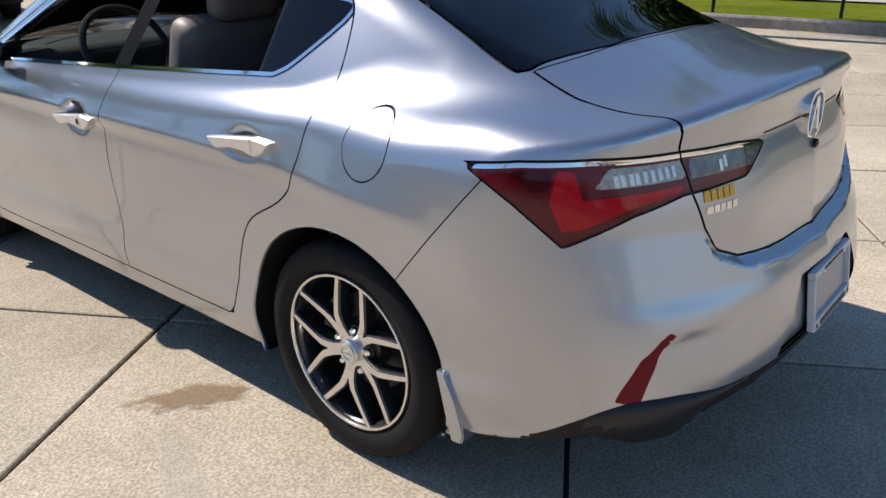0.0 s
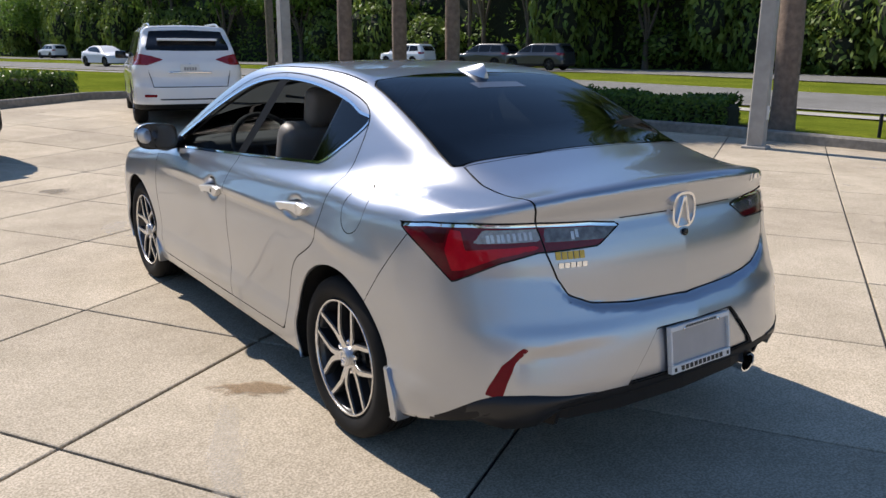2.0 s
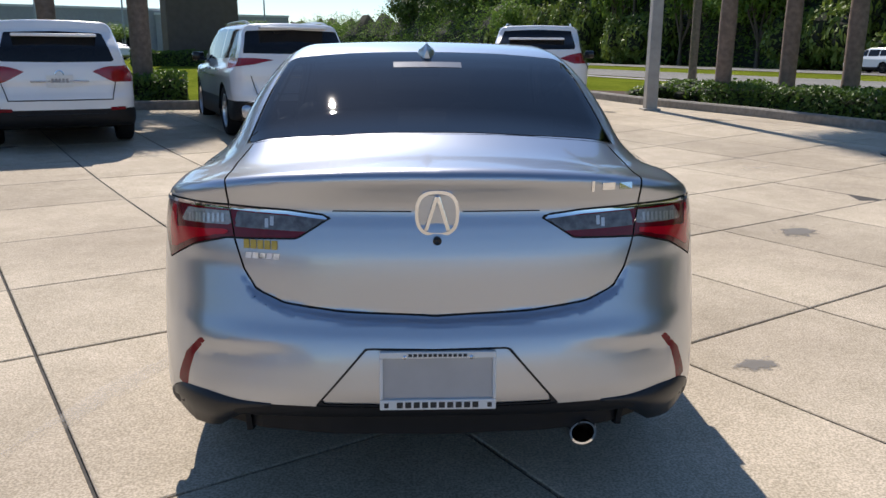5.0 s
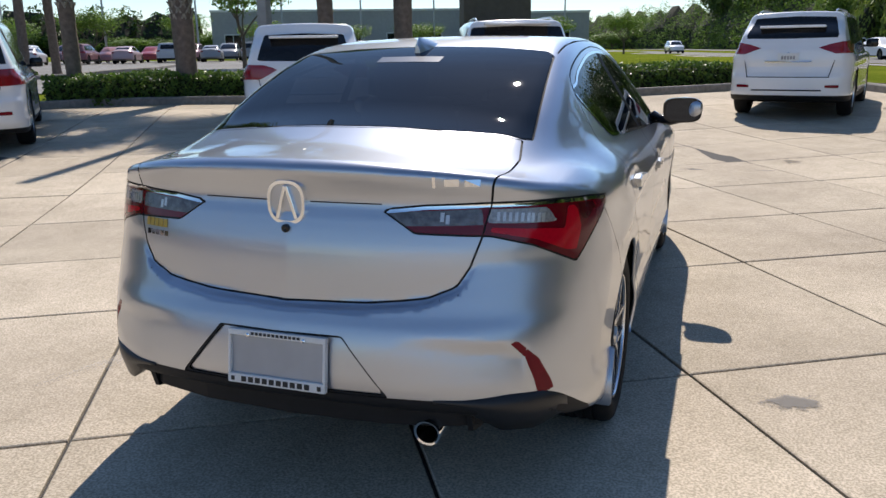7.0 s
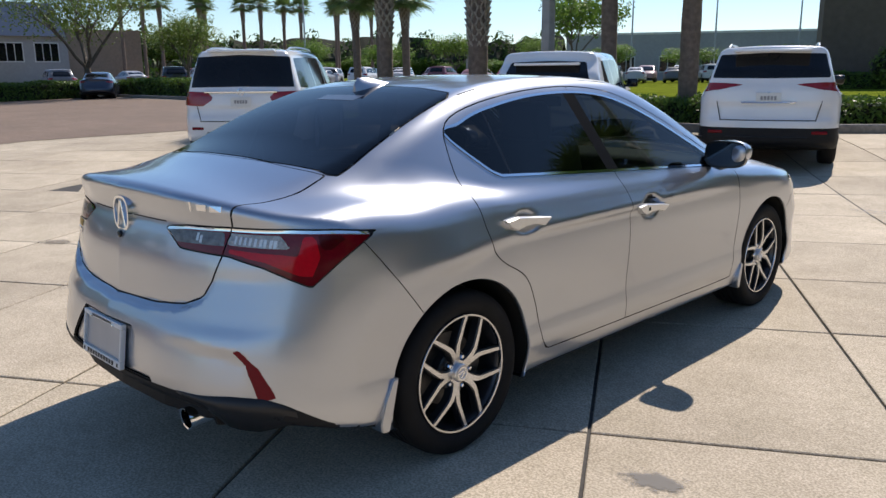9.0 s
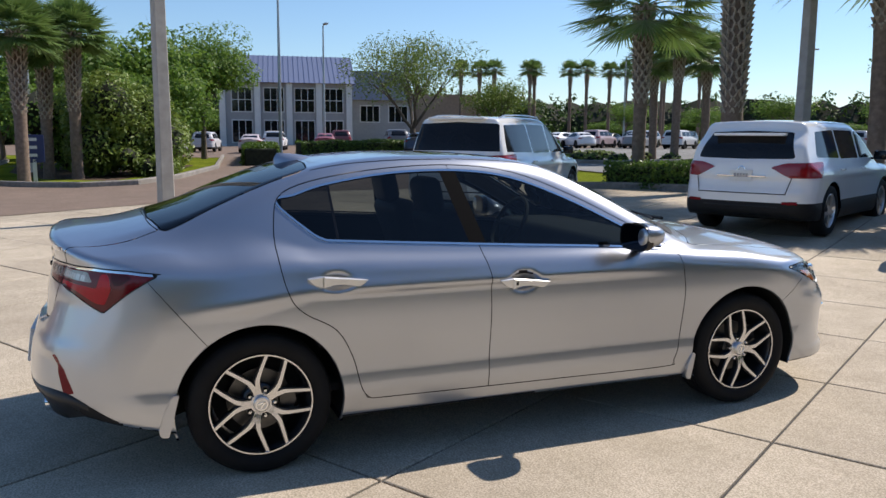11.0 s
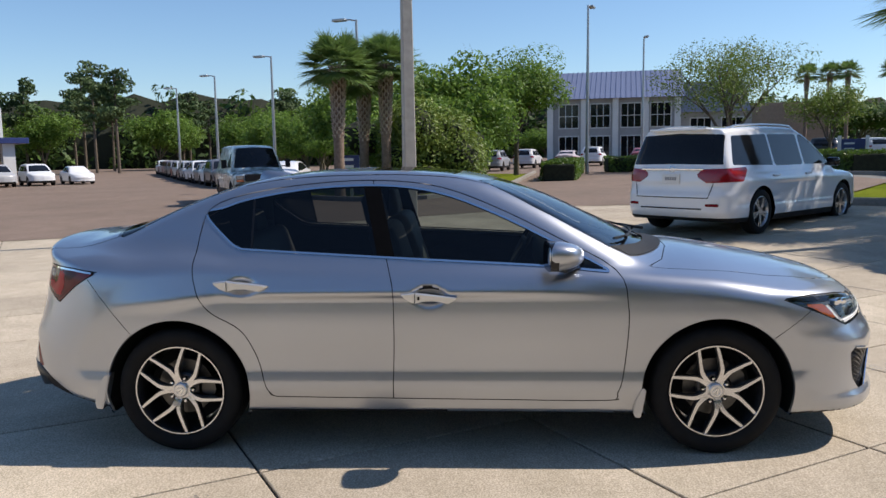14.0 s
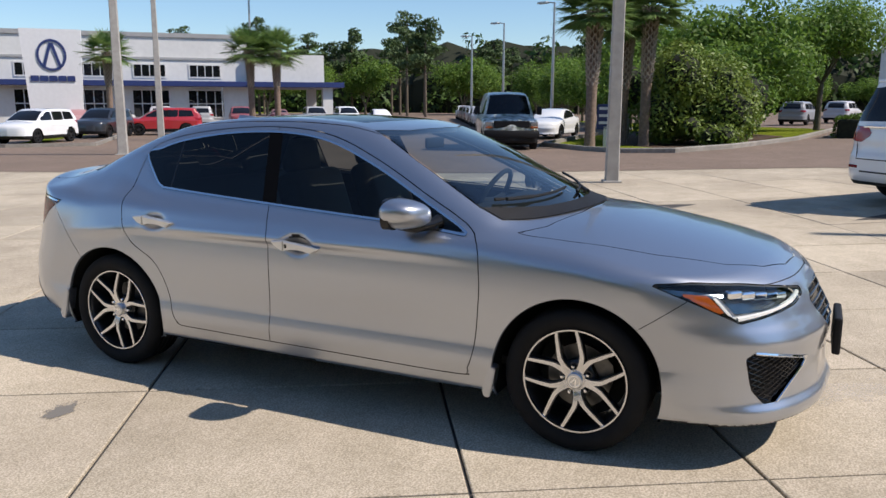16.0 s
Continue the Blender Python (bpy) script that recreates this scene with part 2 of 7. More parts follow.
def random_mat(name, ramp, rough=0.6, spread=True, bump=0.0, fine=60.0, spec=0.3, trans=0.0):
    """Colours picked by chance for each loose piece of a mesh, or for each object."""
    m = bpy.data.materials.new(name)
    m.use_nodes = True
    nt = m.node_tree
    N, Lk = nt.nodes, nt.links
    p = N["Principled BSDF"]
    r = N.new("ShaderNodeValToRGB")
    src = N.new("ShaderNodeNewGeometry").outputs["Random Per Island"] if spread else N.new("ShaderNodeObjectInfo").outputs["Random"]
    while len(r.color_ramp.elements) < len(ramp):
        r.color_ramp.elements.new(0.5)
    for i, (e, c) in enumerate(zip(r.color_ramp.elements, ramp)):
        e.position = i / max(len(ramp) - 1, 1)
        e.color = (*c, 1)
    Lk.new(src, r.inputs[0])
    Lk.new(r.outputs[0], p.inputs["Base Color"])
    p.inputs["Roughness"].default_value = rough
    p.inputs["Specular IOR Level"].default_value = spec
    if trans:
        t = N.new("ShaderNodeBsdfTranslucent")
        Lk.new(r.outputs[0], t.inputs[0])
        mx = N.new("ShaderNodeMixShader")
        mx.inputs[0].default_value = trans
        Lk.new(p.outputs[0], mx.inputs[1])
        Lk.new(t.outputs[0], mx.inputs[2])
        Lk.new(mx.outputs[0], N["Material Output"].inputs[0])
    return m


SILVER = mat("silver_paint", (0.445, 0.467, 0.512), 0.30, 0.90, 0.9, vary=0.03, scale=900, bump=0.05, fine=1400, dist=0.0004)
WHITE_PAINT = mat("white_paint", (0.78, 0.79, 0.80), 0.25, 0.0, 1.0, vary=0.02, scale=3)
SEAM = mat("panel_gap", (0.012, 0.012, 0.013), 0.7, vary=0.2, scale=30)
BLACK_GLOSS = mat("gloss_black_trim", (0.008, 0.008, 0.009), 0.15, coat=0.1, spec=0.35, vary=0.15, scale=20)
BLACK_MATT = mat("matt_black_plastic", (0.012, 0.012, 0.013), 0.6, spec=0.25, bump=0.25, fine=700, dist=0.0006, vary=0.15, scale=12)
PILLAR = mat("black_pillar_film", (0.004, 0.004, 0.0045), 0.5, spec=0.04, vary=0.1, scale=20)
BLACK_SATIN = mat("satin_black_plastic", (0.016, 0.016, 0.017), 0.38, spec=0.4, vary=0.15, scale=12, bump=0.1, fine=700, dist=0.0004)
CHROME = mat("chrome", (0.82, 0.83, 0.85), 0.06, 1.0, vary=0.02, scale=10)
SATIN = mat("satin_metal", (0.62, 0.62, 0.63), 0.28, 1.0, vary=0.05, scale=30)
RUBBER = mat("tyre_rubber", (0.008, 0.008, 0.0085), 0.75, spec=0.25, vary=0.25, scale=14, bump=0.3, fine=260, dist=0.001)
LINER = mat("wheel_well_felt", (0.005, 0.005, 0.005), 0.9, vary=0.3, scale=20)
RIM_FACE = mat("machined_alloy", (0.70, 0.70, 0.71), 0.26, 1.0, bump=0.06, fine=500, dist=0.0004, vary=0.04, scale=40)
RIM_DARK = mat("dark_alloy_paint", (0.034, 0.034, 0.038), 0.33, 0.5, 0.5, vary=0.15, scale=20)
DISC = mat("brake_steel", (0.11, 0.108, 0.105), 0.4, 1.0, vary=0.2, scale=30)
SEAT = mat("seat_leather", (0.16, 0.15, 0.14), 0.5, bump=0.2, fine=220, dist=0.001, vary=0.12, scale=6)
LINING = mat("cabin_lining", (0.032, 0.032, 0.034), 0.8, bump=0.2, fine=300, dist=0.001, vary=0.1, scale=10)
HEADLINER = mat("headliner_cloth", (0.30, 0.29, 0.28), 0.9, bump=0.2, fine=500, dist=0.001, vary=0.06, scale=10)
GLASS_DARK = glass("dark_tinted_glass", (0.03, 0.034, 0.038), 0.7)
GLASS_MID = glass("tinted_glass", (0.26, 0.30, 0.29), 0.65)
GLASS_REAR = glass("privacy_glass", (0.13, 0.15, 0.15), 0.7)
GLASS_CLEAR = glass("clear_glass", (0.80, 0.86, 0.85), 0.95)
GLASS_SCREEN = glass("windscreen_glass", (0.50, 0.58, 0.60), 0.95, 0.01, 1.95)
LENS_RED = mat("red_lens", (0.11, 0.002, 0.008), 0.12, coat=0.3, spec=0.3, vary=0.1, scale=60, bump=0.15, fine=160, dist=0.001)
LENS_DEEP = mat("deep_red_lens", (0.05, 0.002, 0.005), 0.15, coat=0.2, spec=0.2, vary=0.1, scale=60)
CELL = mat("lamp_cell", (0.60, 0.585, 0.56), 0.2, 0.6, 1.0, vary=0.15, scale=200)
LENS_BRIGHT = mat("bright_red_lens", (0.42, 0.003, 0.014), 0.12, coat=0.3, spec=0.2, vary=0.08, scale=80)
LENS_DARK = mat("smoked_lens", (0.13, 0.125, 0.125), 0.25, 0.5, coat=0.5, vary=0.4, scale=45, bump=0.5, fine=130, dist=0.002)
LENS_CLEAR = mat("ribbed_clear_lens", (0.30, 0.29, 0.28), 0.25, 0.5, 1.0, vary=0.25, scale=90, bump=0.8, fine=140, dist=0.003)
LENS_AMBER = mat("amber_lens", (0.30, 0.07, 0.012), 0.12, coat=1.0, vary=0.1, scale=60)
REFLECTOR = mat("red_reflector", (0.17, 0.003, 0.010), 0.2, coat=0.0, spec=0.2, bump=0.4, fine=420, dist=0.001, vary=0.1, scale=40)
LAMP_PALE = mat("pale_brake_lens", (0.055, 0.058, 0.07), 0.3, coat=0.3, vary=0.1, scale=60)
MIRROR = mat("mirror_glass", (0.045, 0.05, 0.06), 0.03, 1.0, vary=0.02, scale=8)
PLATE = mat("blank_plate", (0.38, 0.39, 0.41), 0.35, 0.2, vary=0.05, scale=14)
INK = mat("black_ink", (0.015, 0.015, 0.016), 0.5, vary=0.1, scale=40)
GOLD = mat("gold_letters", (0.55, 0.36, 0.08), 0.35, 0.7, vary=0.1, scale=60)
LAMP_BOWL = mat("lamp_bowl", (0.30, 0.31, 0.33), 0.2, 0.8, vary=0.3, scale=30)
FRAME_WHITE = mat("white_plastic_frame", (0.72, 0.72, 0.70), 0.35, vary=0.04, scale=20)

# ---- the silver sedan ----
def make_field(c):
    """The body of a car as one field, from its outlines: lower body, cabin, nose and tail."""
    wm, dz, tc, tcr = curve(c["width"]), curve(c["side"]), curve(c["top"]), curve(c["crown"])
    gc, gw, slope, wrap = curve(c["roof"]), curve(c["cabin"]), c["slope"], curve(c["wrap"])
    rc, rp, fc, fp, bt = curve(c["tail"]), curve(c["tail_plan"]), curve(c["nose"]), curve(c["nose_plan"]), curve(c["floor"])
    if "haunch" in c:
        hc, kc = curve(c["haunch"]), curve(c["corner"])
    blend, kt, kg = curve(c["blend"]), c.get("edge", 0.07), c.get("cabin_edge", 0.075)

    def f(x, y, z):
        x = np.sqrt(np.asarray(x) ** 2 + 1e-6)
        side = x - (wm(y) - dz(z))
        top = z - (tc(y) - tcr(y) * (x / 0.8) ** 2.2)
        body = smax(side, top, kt)
        rear = rc(z) + rp(x) - y
        if "haunch" in c:
            side_of_lid = np.clip((poly_sd(*np.broadcast_arrays(x, z), mirrored(LID)) - .003) / .016, 0, 1)
            corner = np.clip((x - .66) / .20, 0, 1)
            side_of_lid, corner = side_of_lid ** 2 * (3 - 2 * side_of_lid), corner ** 2 * (3 - 2 * corner)
            flank = hc(z) * (1 - corner) + kc(z) * corner
            rear = rear + side_of_lid * (flank - rc(z))
        front = y - fc(z) - fp(x)
        body = smax(smax(body, rear, c.get("tail_edge", 0.048)), front, 0.07)
        s = wrap(y)
        green = smax(x - (gw(y) - slope * (z - c.get("belt", .95))), z - (gc(y + s * x * x) - c.get("roof_crown", 0.055) * x * x), kg)
        green = smax(smax(green, rear + c.get("cabin_in", 0.0), 0.05), c.get("cabin_floor", .80) - z, 0.05)
        out = smin(body, green, blend(y))
        for y0, z0 in c.get("cups", ()):
            dent = (np.sqrt(((x - .900) / .050) ** 2 + ((y - y0) / .085) ** 2 + ((z - z0) / .056) ** 2) - 1) * .04
            out = smax(out, -dent, 0.012)
        if c.get("scoop"):
            edge = np.interp(x, [.30, .45, .60, .68], [.600, .597, .585, .570])
            out = out + c["scoop"] * np.clip((x - .34) / .28, 0, 1) * np.clip((.70 - x) / .02, 0, 1) * np.clip((z - .43) / .13, 0, 1) * np.clip((edge - z) / .034, 0, 1) * (y < -.5)
        return smax(out, bt(y) - z, 0.03)

    return f


SEDAN = dict(
    width=[(-1.0, .79), (-.8, .835), (-.5, .868), (-.15, .888), (.1, .89), (.5, .884), (1.2, .884), (2.0, .886), (2.5, .893), (2.75, .893), (3.05, .872), (3.3, .83), (3.7, .72)],
    side=[(.15, .045), (.22, .022), (.29, .009), (.345, .003), (.37, .0035), (.40, .0075), (.435, .0125), (.50, .0115), (.60, .006), (.68, .004), (.76, .008), (.84, .018), (.92, .034), (1.0, .06), (1.1, .10)],
    top=[(-1.0, 1.045), (-.86, 1.062), (-.6, 1.082), (-.4, 1.098), (-.1, 1.07), (.3, 1.03), (1.0, 1.0), (2.0, .985), (2.4, .985), (2.6, .975), (3.0, .915), (3.35, .835), (3.55, .765), (3.7, .68)],
    crown=[(-1.0, .05), (-.6, .11), (-.3, .11), (.2, .06), (2.0, .06), (2.5, .095), (3.0, .10), (3.4, .10)],
    roof=[(-.75, .95), (-.43, 1.10), (-.19, 1.203), (-.03, 1.267), (.12, 1.318), (.32, 1.368), (.52, 1.397), (.79, 1.414), (1.0, 1.415), (1.33, 1.398), (1.53, 1.367), (1.68, 1.327), (1.87, 1.262), (2.17, 1.125), (2.5, .965), (2.8, .80)],
    cabin=[(-.8, .50), (-.5, .61), (-.2, .735), (.1, .79), (.5, .815), (1.2, .822), (1.8, .805), (2.2, .775), (2.5, .72)],
    slope=.58,
    wrap=[(-.5, -.16), (.0, -.14), (.5, 0), (1.3, 0), (1.8, .30), (2.5, .36)],
    tail=[(.2, -.93), (.60, -.906), (.66, -.901), (.72, -.8965), (.775, -.892), (.82, -.886), (.86, -.877), (.90, -.866), (.952, -.852), (1.0, -.863), (1.05, -.880), (1.12, -.885)],
    haunch=[(.2, -.89), (.32, -.96), (.40, -.982), (.45, -.982), (.50, -.977), (.55, -.969), (.605, -.954), (.65, -.935), (.70, -.918), (.75, -.902), (.79, -.8905), (.82, -.886), (.86, -.877), (.90, -.866), (.952, -.852), (1.0, -.863), (1.05, -.880), (1.12, -.885)],
    corner=[(.2, -.90), (.32, -.96), (.40, -.979), (.50, -.974), (.60, -.951), (.70, -.922), (.78, -.897), (.82, -.886), (.86, -.877), (.90, -.866), (.952, -.852), (1.0, -.863), (1.05, -.880), (1.12, -.885)],
    cabin_in=.14,
    tail_plan=[(0, 0), (.3, .018), (.5, .058), (.65, .125), (.75, .215), (.82, .33), (.9, .56)],
    nose=[(.15, 3.60), (.21, 3.668), (.255, 3.668), (.30, 3.643), (.38, 3.637), (.46, 3.645), (.535, 3.655), (.575, 3.640), (.62, 3.612), (.67, 3.590), (.72, 3.56), (.80, 3.48)],
    nose_plan=[(0, 0), (.3, -.035), (.5, -.10), (.65, -.19), (.75, -.29), (.82, -.40), (.9, -.62)],
    floor=[(-1.0, .40), (-.8, .345), (-.5, .265), (-.35, .228), (.4, .213), (2.2, .205), (3.1, .20), (3.6, .205)],
    cups=((.345, .862), (1.275, .80)),
    scoop=.012,
    blend=[(-.5, .10), (-.1, .10), (.25, .03), (1.9, .025), (2.2, .03), (2.5, .05)],
)
ARCH = .368
AXLES = ((0.0, .318), (2.67, .318))
WINDOW = smooth_poly([(.118, 1.196), (.20, 1.222), (.35, 1.268), (.67, 1.316), (1.02, 1.326), (1.31, 1.288), (1.60, 1.182), (1.88, 1.047), (2.12, .925), (2.10, .917), (1.81, .944), (1.05, .988), (.40, 1.026), (.31, 1.036), (.24, 1.08)], 4)
DOORS = smooth_poly([(.098, 1.13), (.145, 1.235), (.34, 1.30), (.67, 1.345), (1.02, 1.356), (1.33, 1.318), (1.62, 1.21), (1.90, 1.072), (2.185, .915), (2.235, .75), (2.235, .60), (2.215, .41), (2.185, .315), (2.14, .28), (1.5, .284), (.56, .296), (.49, .305), (.45, .352), (.412, .497), (.335, .635), (.195, .72), (.13, .80), (.092, .96)], 4)
B_SEAM = curve([(.25, 1.09), (.29, 1.09), (.645, 1.10), (.815, 1.098), (.983, 1.06), (1.4, .965)])
TAIL = [(.305, .932), (.45, .945), (.66, .951), (.95, .949), (1.15, .940), (1.31, .923), (1.17, .85), (1.03, .766), (.97, .785), (.82, .832), (.66, .862), (.40, .870)]
HEAD = [(1.53, .774), (1.30, .783), (1.0, .770), (.75, .748), (.50, .722), (.50, .70), (.62, .672), (.85, .650), (1.08, .628), (1.27, .69)]
LID = [(0, .664), (.25, .672), (.42, .692), (.50, .725), (.535, .78), (.562, .86), (.578, .95), (.592, 1.06), (.60, 1.12), (.60, 1.28), (.575, 1.47), (.3, 1.52), (0, 1.525)]
HOOD = [(0, 3.47), (.25, 3.44), (.43, 3.36), (.56, 3.22), (.66, 2.95), (.72, 2.62), (.735, 2.36), (.60, 2.45), (.3, 2.53), (0, 2.55)]
WIND = [(0, 2.47), (.35, 2.43), (.60, 2.30), (.70, 2.17), (.62, 1.80), (.525, 1.52), (.3, 1.60), (0, 1.62)]
BACKL = [(0, -.445), (.3, -.435), (.575, -.385), (.60, -.36), (.545, .24), (.51, .285), (.3, .315), (0, .32)]


def mirrored(poly):
    return poly + [(-a, b) for a, b in reversed(poly) if a > 1e-6]


def build_sedan():
    c = SEDAN
    f = make_field(c)
    s = Shell(f, (-.99, -1.06, .15), (.99, 3.75, 1.47), .016)
    rp, fp = curve(c["tail_plan"]), curve(c["nose_plan"])
    car = tagged(empty("car"), "silver metallic four-door sedan parked on the concrete lot", "car")

    def side_sd(poly):
        return lambda V: poly_sd(V[:, 1], V[:, 2], poly)

    right = lambda V, N: (V[:, 0] > .45) & (N[:, 0] > .25)
    left = lambda V, N: (V[:, 0] < -.45) & (N[:, 0] < -.25)
    # wheel openings
    for y0, z0 in AXLES:
        s.split(np.where(np.abs(s.V[:, 0]) > .5, np.hypot(s.V[:, 1] - y0, s.V[:, 2] - z0) - ARCH, 1), "body", "cut")
    s.split(np.where(s.N[:, 2] < -.6, -1.0, 1.0), "body", "floor_pan")
    # glass to front and rear
    up = lambda V, N: V[:, 2] > .9
    s.panel(lambda V: poly_sd(V[:, 0], V[:, 1], mirrored(WIND)), "body", "windshield", .004, lambda V, N: up(V, N) & (V[:, 1] > 1))
    s.panel(lambda V: poly_sd(V[:, 0], V[:, 1], mirrored(BACKL)), "body", "rear_window", .004, lambda V, N: up(V, N) & (V[:, 1] < 1))
    s.panel(lambda V: poly_sd(V[:, 0], V[:, 1], smooth_poly(mirrored([(.0, 1.42), (.36, 1.40), (.42, 1.35), (.42, 1.0), (.37, .95), (0, .94)]), 3)), "body", "sunroof", .003, lambda V, N: V[:, 2] > 1.25)
    # doors with their windows
    for tag, w, sign in (("_r", right, 1), ("_l", left, -1)):
        s.panel(side_sd(DOORS), "body", "door" + tag, .0024, w)
        s.split(poly_sd(s.V[:, 1], s.V[:, 2], WINDOW) - .010, "door" + tag, "trim" + tag, w(s.V, s.N))
        s.split(poly_sd(s.V[:, 1], s.V[:, 2], WINDOW), "trim" + tag, "pane" + tag)
        y, z = s.V[:, 1], s.V[:, 2]
        s.split(y - B_SEAM(z) - .0023, "door" + tag, "rd")
        y, z = s.V[:, 1], s.V[:, 2]
        s.split(y - B_SEAM(z) + .0023, "rd", "rear_door" + tag)
        s.L[s.L == "rd"] = "seam"
        y, z = s.V[:, 1], s.V[:, 2]
        belt = np.interp(y, [.0, .118, .31, 1.05, 1.81, 2.12], [1.196, 1.196, 1.045, 1.0, .955, .93])
        s.split(z - belt, "trim" + tag, "chrome" + tag)
        y, z = s.V[:, 1], s.V[:, 2]
        s.split(np.abs(y - (1.06 - .26 * (z - .98))) - .042, "pane" + tag, "pillar" + tag)
        y, z = s.V[:, 1], s.V[:, 2]
        s.split(y - 1.06, "pane" + tag, "rear_pane" + tag)
        y, z = s.V[:, 1], s.V[:, 2]
        s.split(y - (.375 - .06 * (z - 1.03)) - .006, "rear_pane" + tag, "divider" + tag)
        y, z = s.V[:, 1], s.V[:, 2]
        s.split(y - (.375 - .06 * (z - 1.03)) + .006, "divider" + tag, "quarter_pane" + tag)
    for sgn in (1, -1):
        for k, lab in ((.0035, "rf"), (-.0035, "rg")):
            on = (s.V[:, 2] > 1.27) & (s.V[:, 1] > .28) & (s.V[:, 1] < 1.56) & (sgn * s.V[:, 0] > .3)
            edge = np.interp(s.V[:, 1], [.2, .5, 1.1, 1.6], [.552, .545, .545, .550])
            s.split(edge - k - sgn * s.V[:, 0], "body" if lab == "rf" else "rf", lab, on)
        s.L[s.L == "rf"] = "seam"
        s.L[s.L == "rg"] = "body"
    # lamps
    ut = lambda V: np.abs(V[:, 0]) + (V[:, 1] + .862)
    uh = lambda V: np.abs(V[:, 0]) + (3.63 - V[:, 1])
    rear_zone = lambda V, N: (V[:, 1] < -.2) & (V[:, 2] > .7) & (V[:, 2] < 1.0) & (N[:, 2] < .6)
    s.panel(lambda V: poly_sd(ut(V), V[:, 2], TAIL), "body", "tail", .0028, rear_zone)
    s.panel(lambda V: poly_sd(uh(V), V[:, 2], HEAD), "body", "head", .0028, lambda V, N: (V[:, 1] > 2.8) & (V[:, 2] > .55))
    # boot lid, split from the lamps by the same gap
    lid_v = lambda V: V[:, 2] + np.maximum(0, V[:, 1] - (-.868 + rp(np.abs(V[:, 0]))))
    lid_sd = lambda V: poly_sd(V[:, 0], lid_v(V), mirrored(LID))
    lid_zone = lambda V, N: (V[:, 1] < -.2) & (V[:, 2] > .6)
    s.panel(lid_sd, "tail", "lid_tail", .0022, lid_zone)
    s.panel(lid_sd, "body", "boot_lid", .003, lid_zone)
    s.panel(lambda V: poly_sd(V[:, 0], V[:, 1], mirrored(HOOD)), "body", "hood", .0024, lambda V, N: (V[:, 1] > 2.2) & (N[:, 2] > .2))
    # grille and lower openings
    s.split(poly_sd(s.V[:, 0], s.V[:, 2], mirrored([(0, .715), (.30, .700), (.345, .66), (.22, .50), (0, .485)])), "body", "grille", s.V[:, 1] > 3.2)
    s.split(poly_sd(np.abs(s.V[:, 0]), s.V[:, 2], [(.48, .450), (.745, .512), (.765, .49), (.735, .35), (.70, .292), (.65, .292), (.50, .41)]), "body", "intake", s.V[:, 1] > 3.0)
    # bumpers
    def line(V, a, b):
        d = np.array(b) - np.array(a)
        return ((V[:, 1] - a[0]) * d[1] - (V[:, 2] - a[1]) * d[0]) / np.hypot(*d)

    rb = lambda V: np.maximum(line(V, (-.23, .62), (-.41, .845)), V[:, 2] - .90)
    s.panel(rb, "body", "rear_bumper", .0016, lambda V, N: V[:, 1] < -.1)
    fb = lambda V: np.maximum(line(V, (3.09, .70), (2.95, .60)), V[:, 2] - .755)
    s.panel(lambda V: np.where(V[:, 1] > 2.9, fb(V), 1), "body", "front_bumper", .0016, lambda V, N: V[:, 1] > 2.85)
    # dark lower tail, reflectors
    zt = curve([(0, .425), (.35, .425), (.55, .42), (.62, .425), (.66, .432), (.70, .431), (.735, .425), (.77, .405), (.80, .37), (.84, .30)])
    ax = np.abs(s.V[:, 0])
    s.split(poly_sd(ax, s.V[:, 2], [(.650, .578), (.670, .581), (.722, .525), (.752, .455), (.760, .422), (.722, .422), (.712, .470), (.692, .525)]), "rear_bumper", "reflector", s.V[:, 1] < -.5)
    ax = np.abs(s.V[:, 0])
    s.split(s.V[:, 2] - zt(ax), "rear_bumper", "diffuser", (s.V[:, 1] < -.40) & (ax < .84))
    ax = np.abs(s.V[:, 0])
    # near-black band bounds the plate recess, its shade put into the colour
    plate_zone = poly_sd(ax, s.V[:, 2], [(0, .585), (.195, .585), (.33, .428), (0, .428)])
    s.split(plate_zone - .004, "rear_bumper", "plate_edge", s.V[:, 1] < -.7)
    ax = np.abs(s.V[:, 0])
    plate_zone = poly_sd(ax, s.V[:, 2], [(0, .585), (.195, .585), (.33, .428), (0, .428)])
    s.split(plate_zone + .002, "plate_edge", "plate_panel")
    # lamp parts
    z, u = s.V[:, 2], ut(s.V)
    top = np.interp(u, [.305, .45, .66, .95, 1.15, 1.31], [.932, .945, .951, .949, .940, .923])
    for lab in ("tail", "lid_tail"):
        z, u = s.V[:, 2], ut(s.V)
        top = np.interp(u, [.305, .45, .66, .95, 1.15, 1.31], [.932, .945, .951, .949, .940, .923])
        s.split(top - .012 - z, lab, lab + "_strip")
    z, u = s.V[:, 2], ut(s.V)
    s.split(poly_sd(u, z, [(.655, .934), (.90, .93), (.945, .888), (.655, .897)]), "tail", "tail_clear")
    z, u = s.V[:, 2], ut(s.V)
    s.split(poly_sd(u, z, smooth_poly([(.66, .885), (.90, .872), (.975, .865), (1.0, .925), (1.05, .925), (1.07, .86), (1.035, .80), (.98, .805), (.83, .848), (.66, .872)], 1)), "tail", "tail_bright")
    z, u = s.V[:, 2], ut(s.V)
    s.split(poly_sd(u, z, [(1.06, .928), (1.20, .922), (1.12, .880), (1.075, .880)]), "tail", "tail_dark")
    z, u = s.V[:, 2], ut(s.V)
    s.split(poly_sd(u, z, [(.30, .925), (.64, .935), (.64, .893), (.36, .889)]), "lid_tail", "lid_clear")
    z, u = s.V[:, 2], uh(s.V)
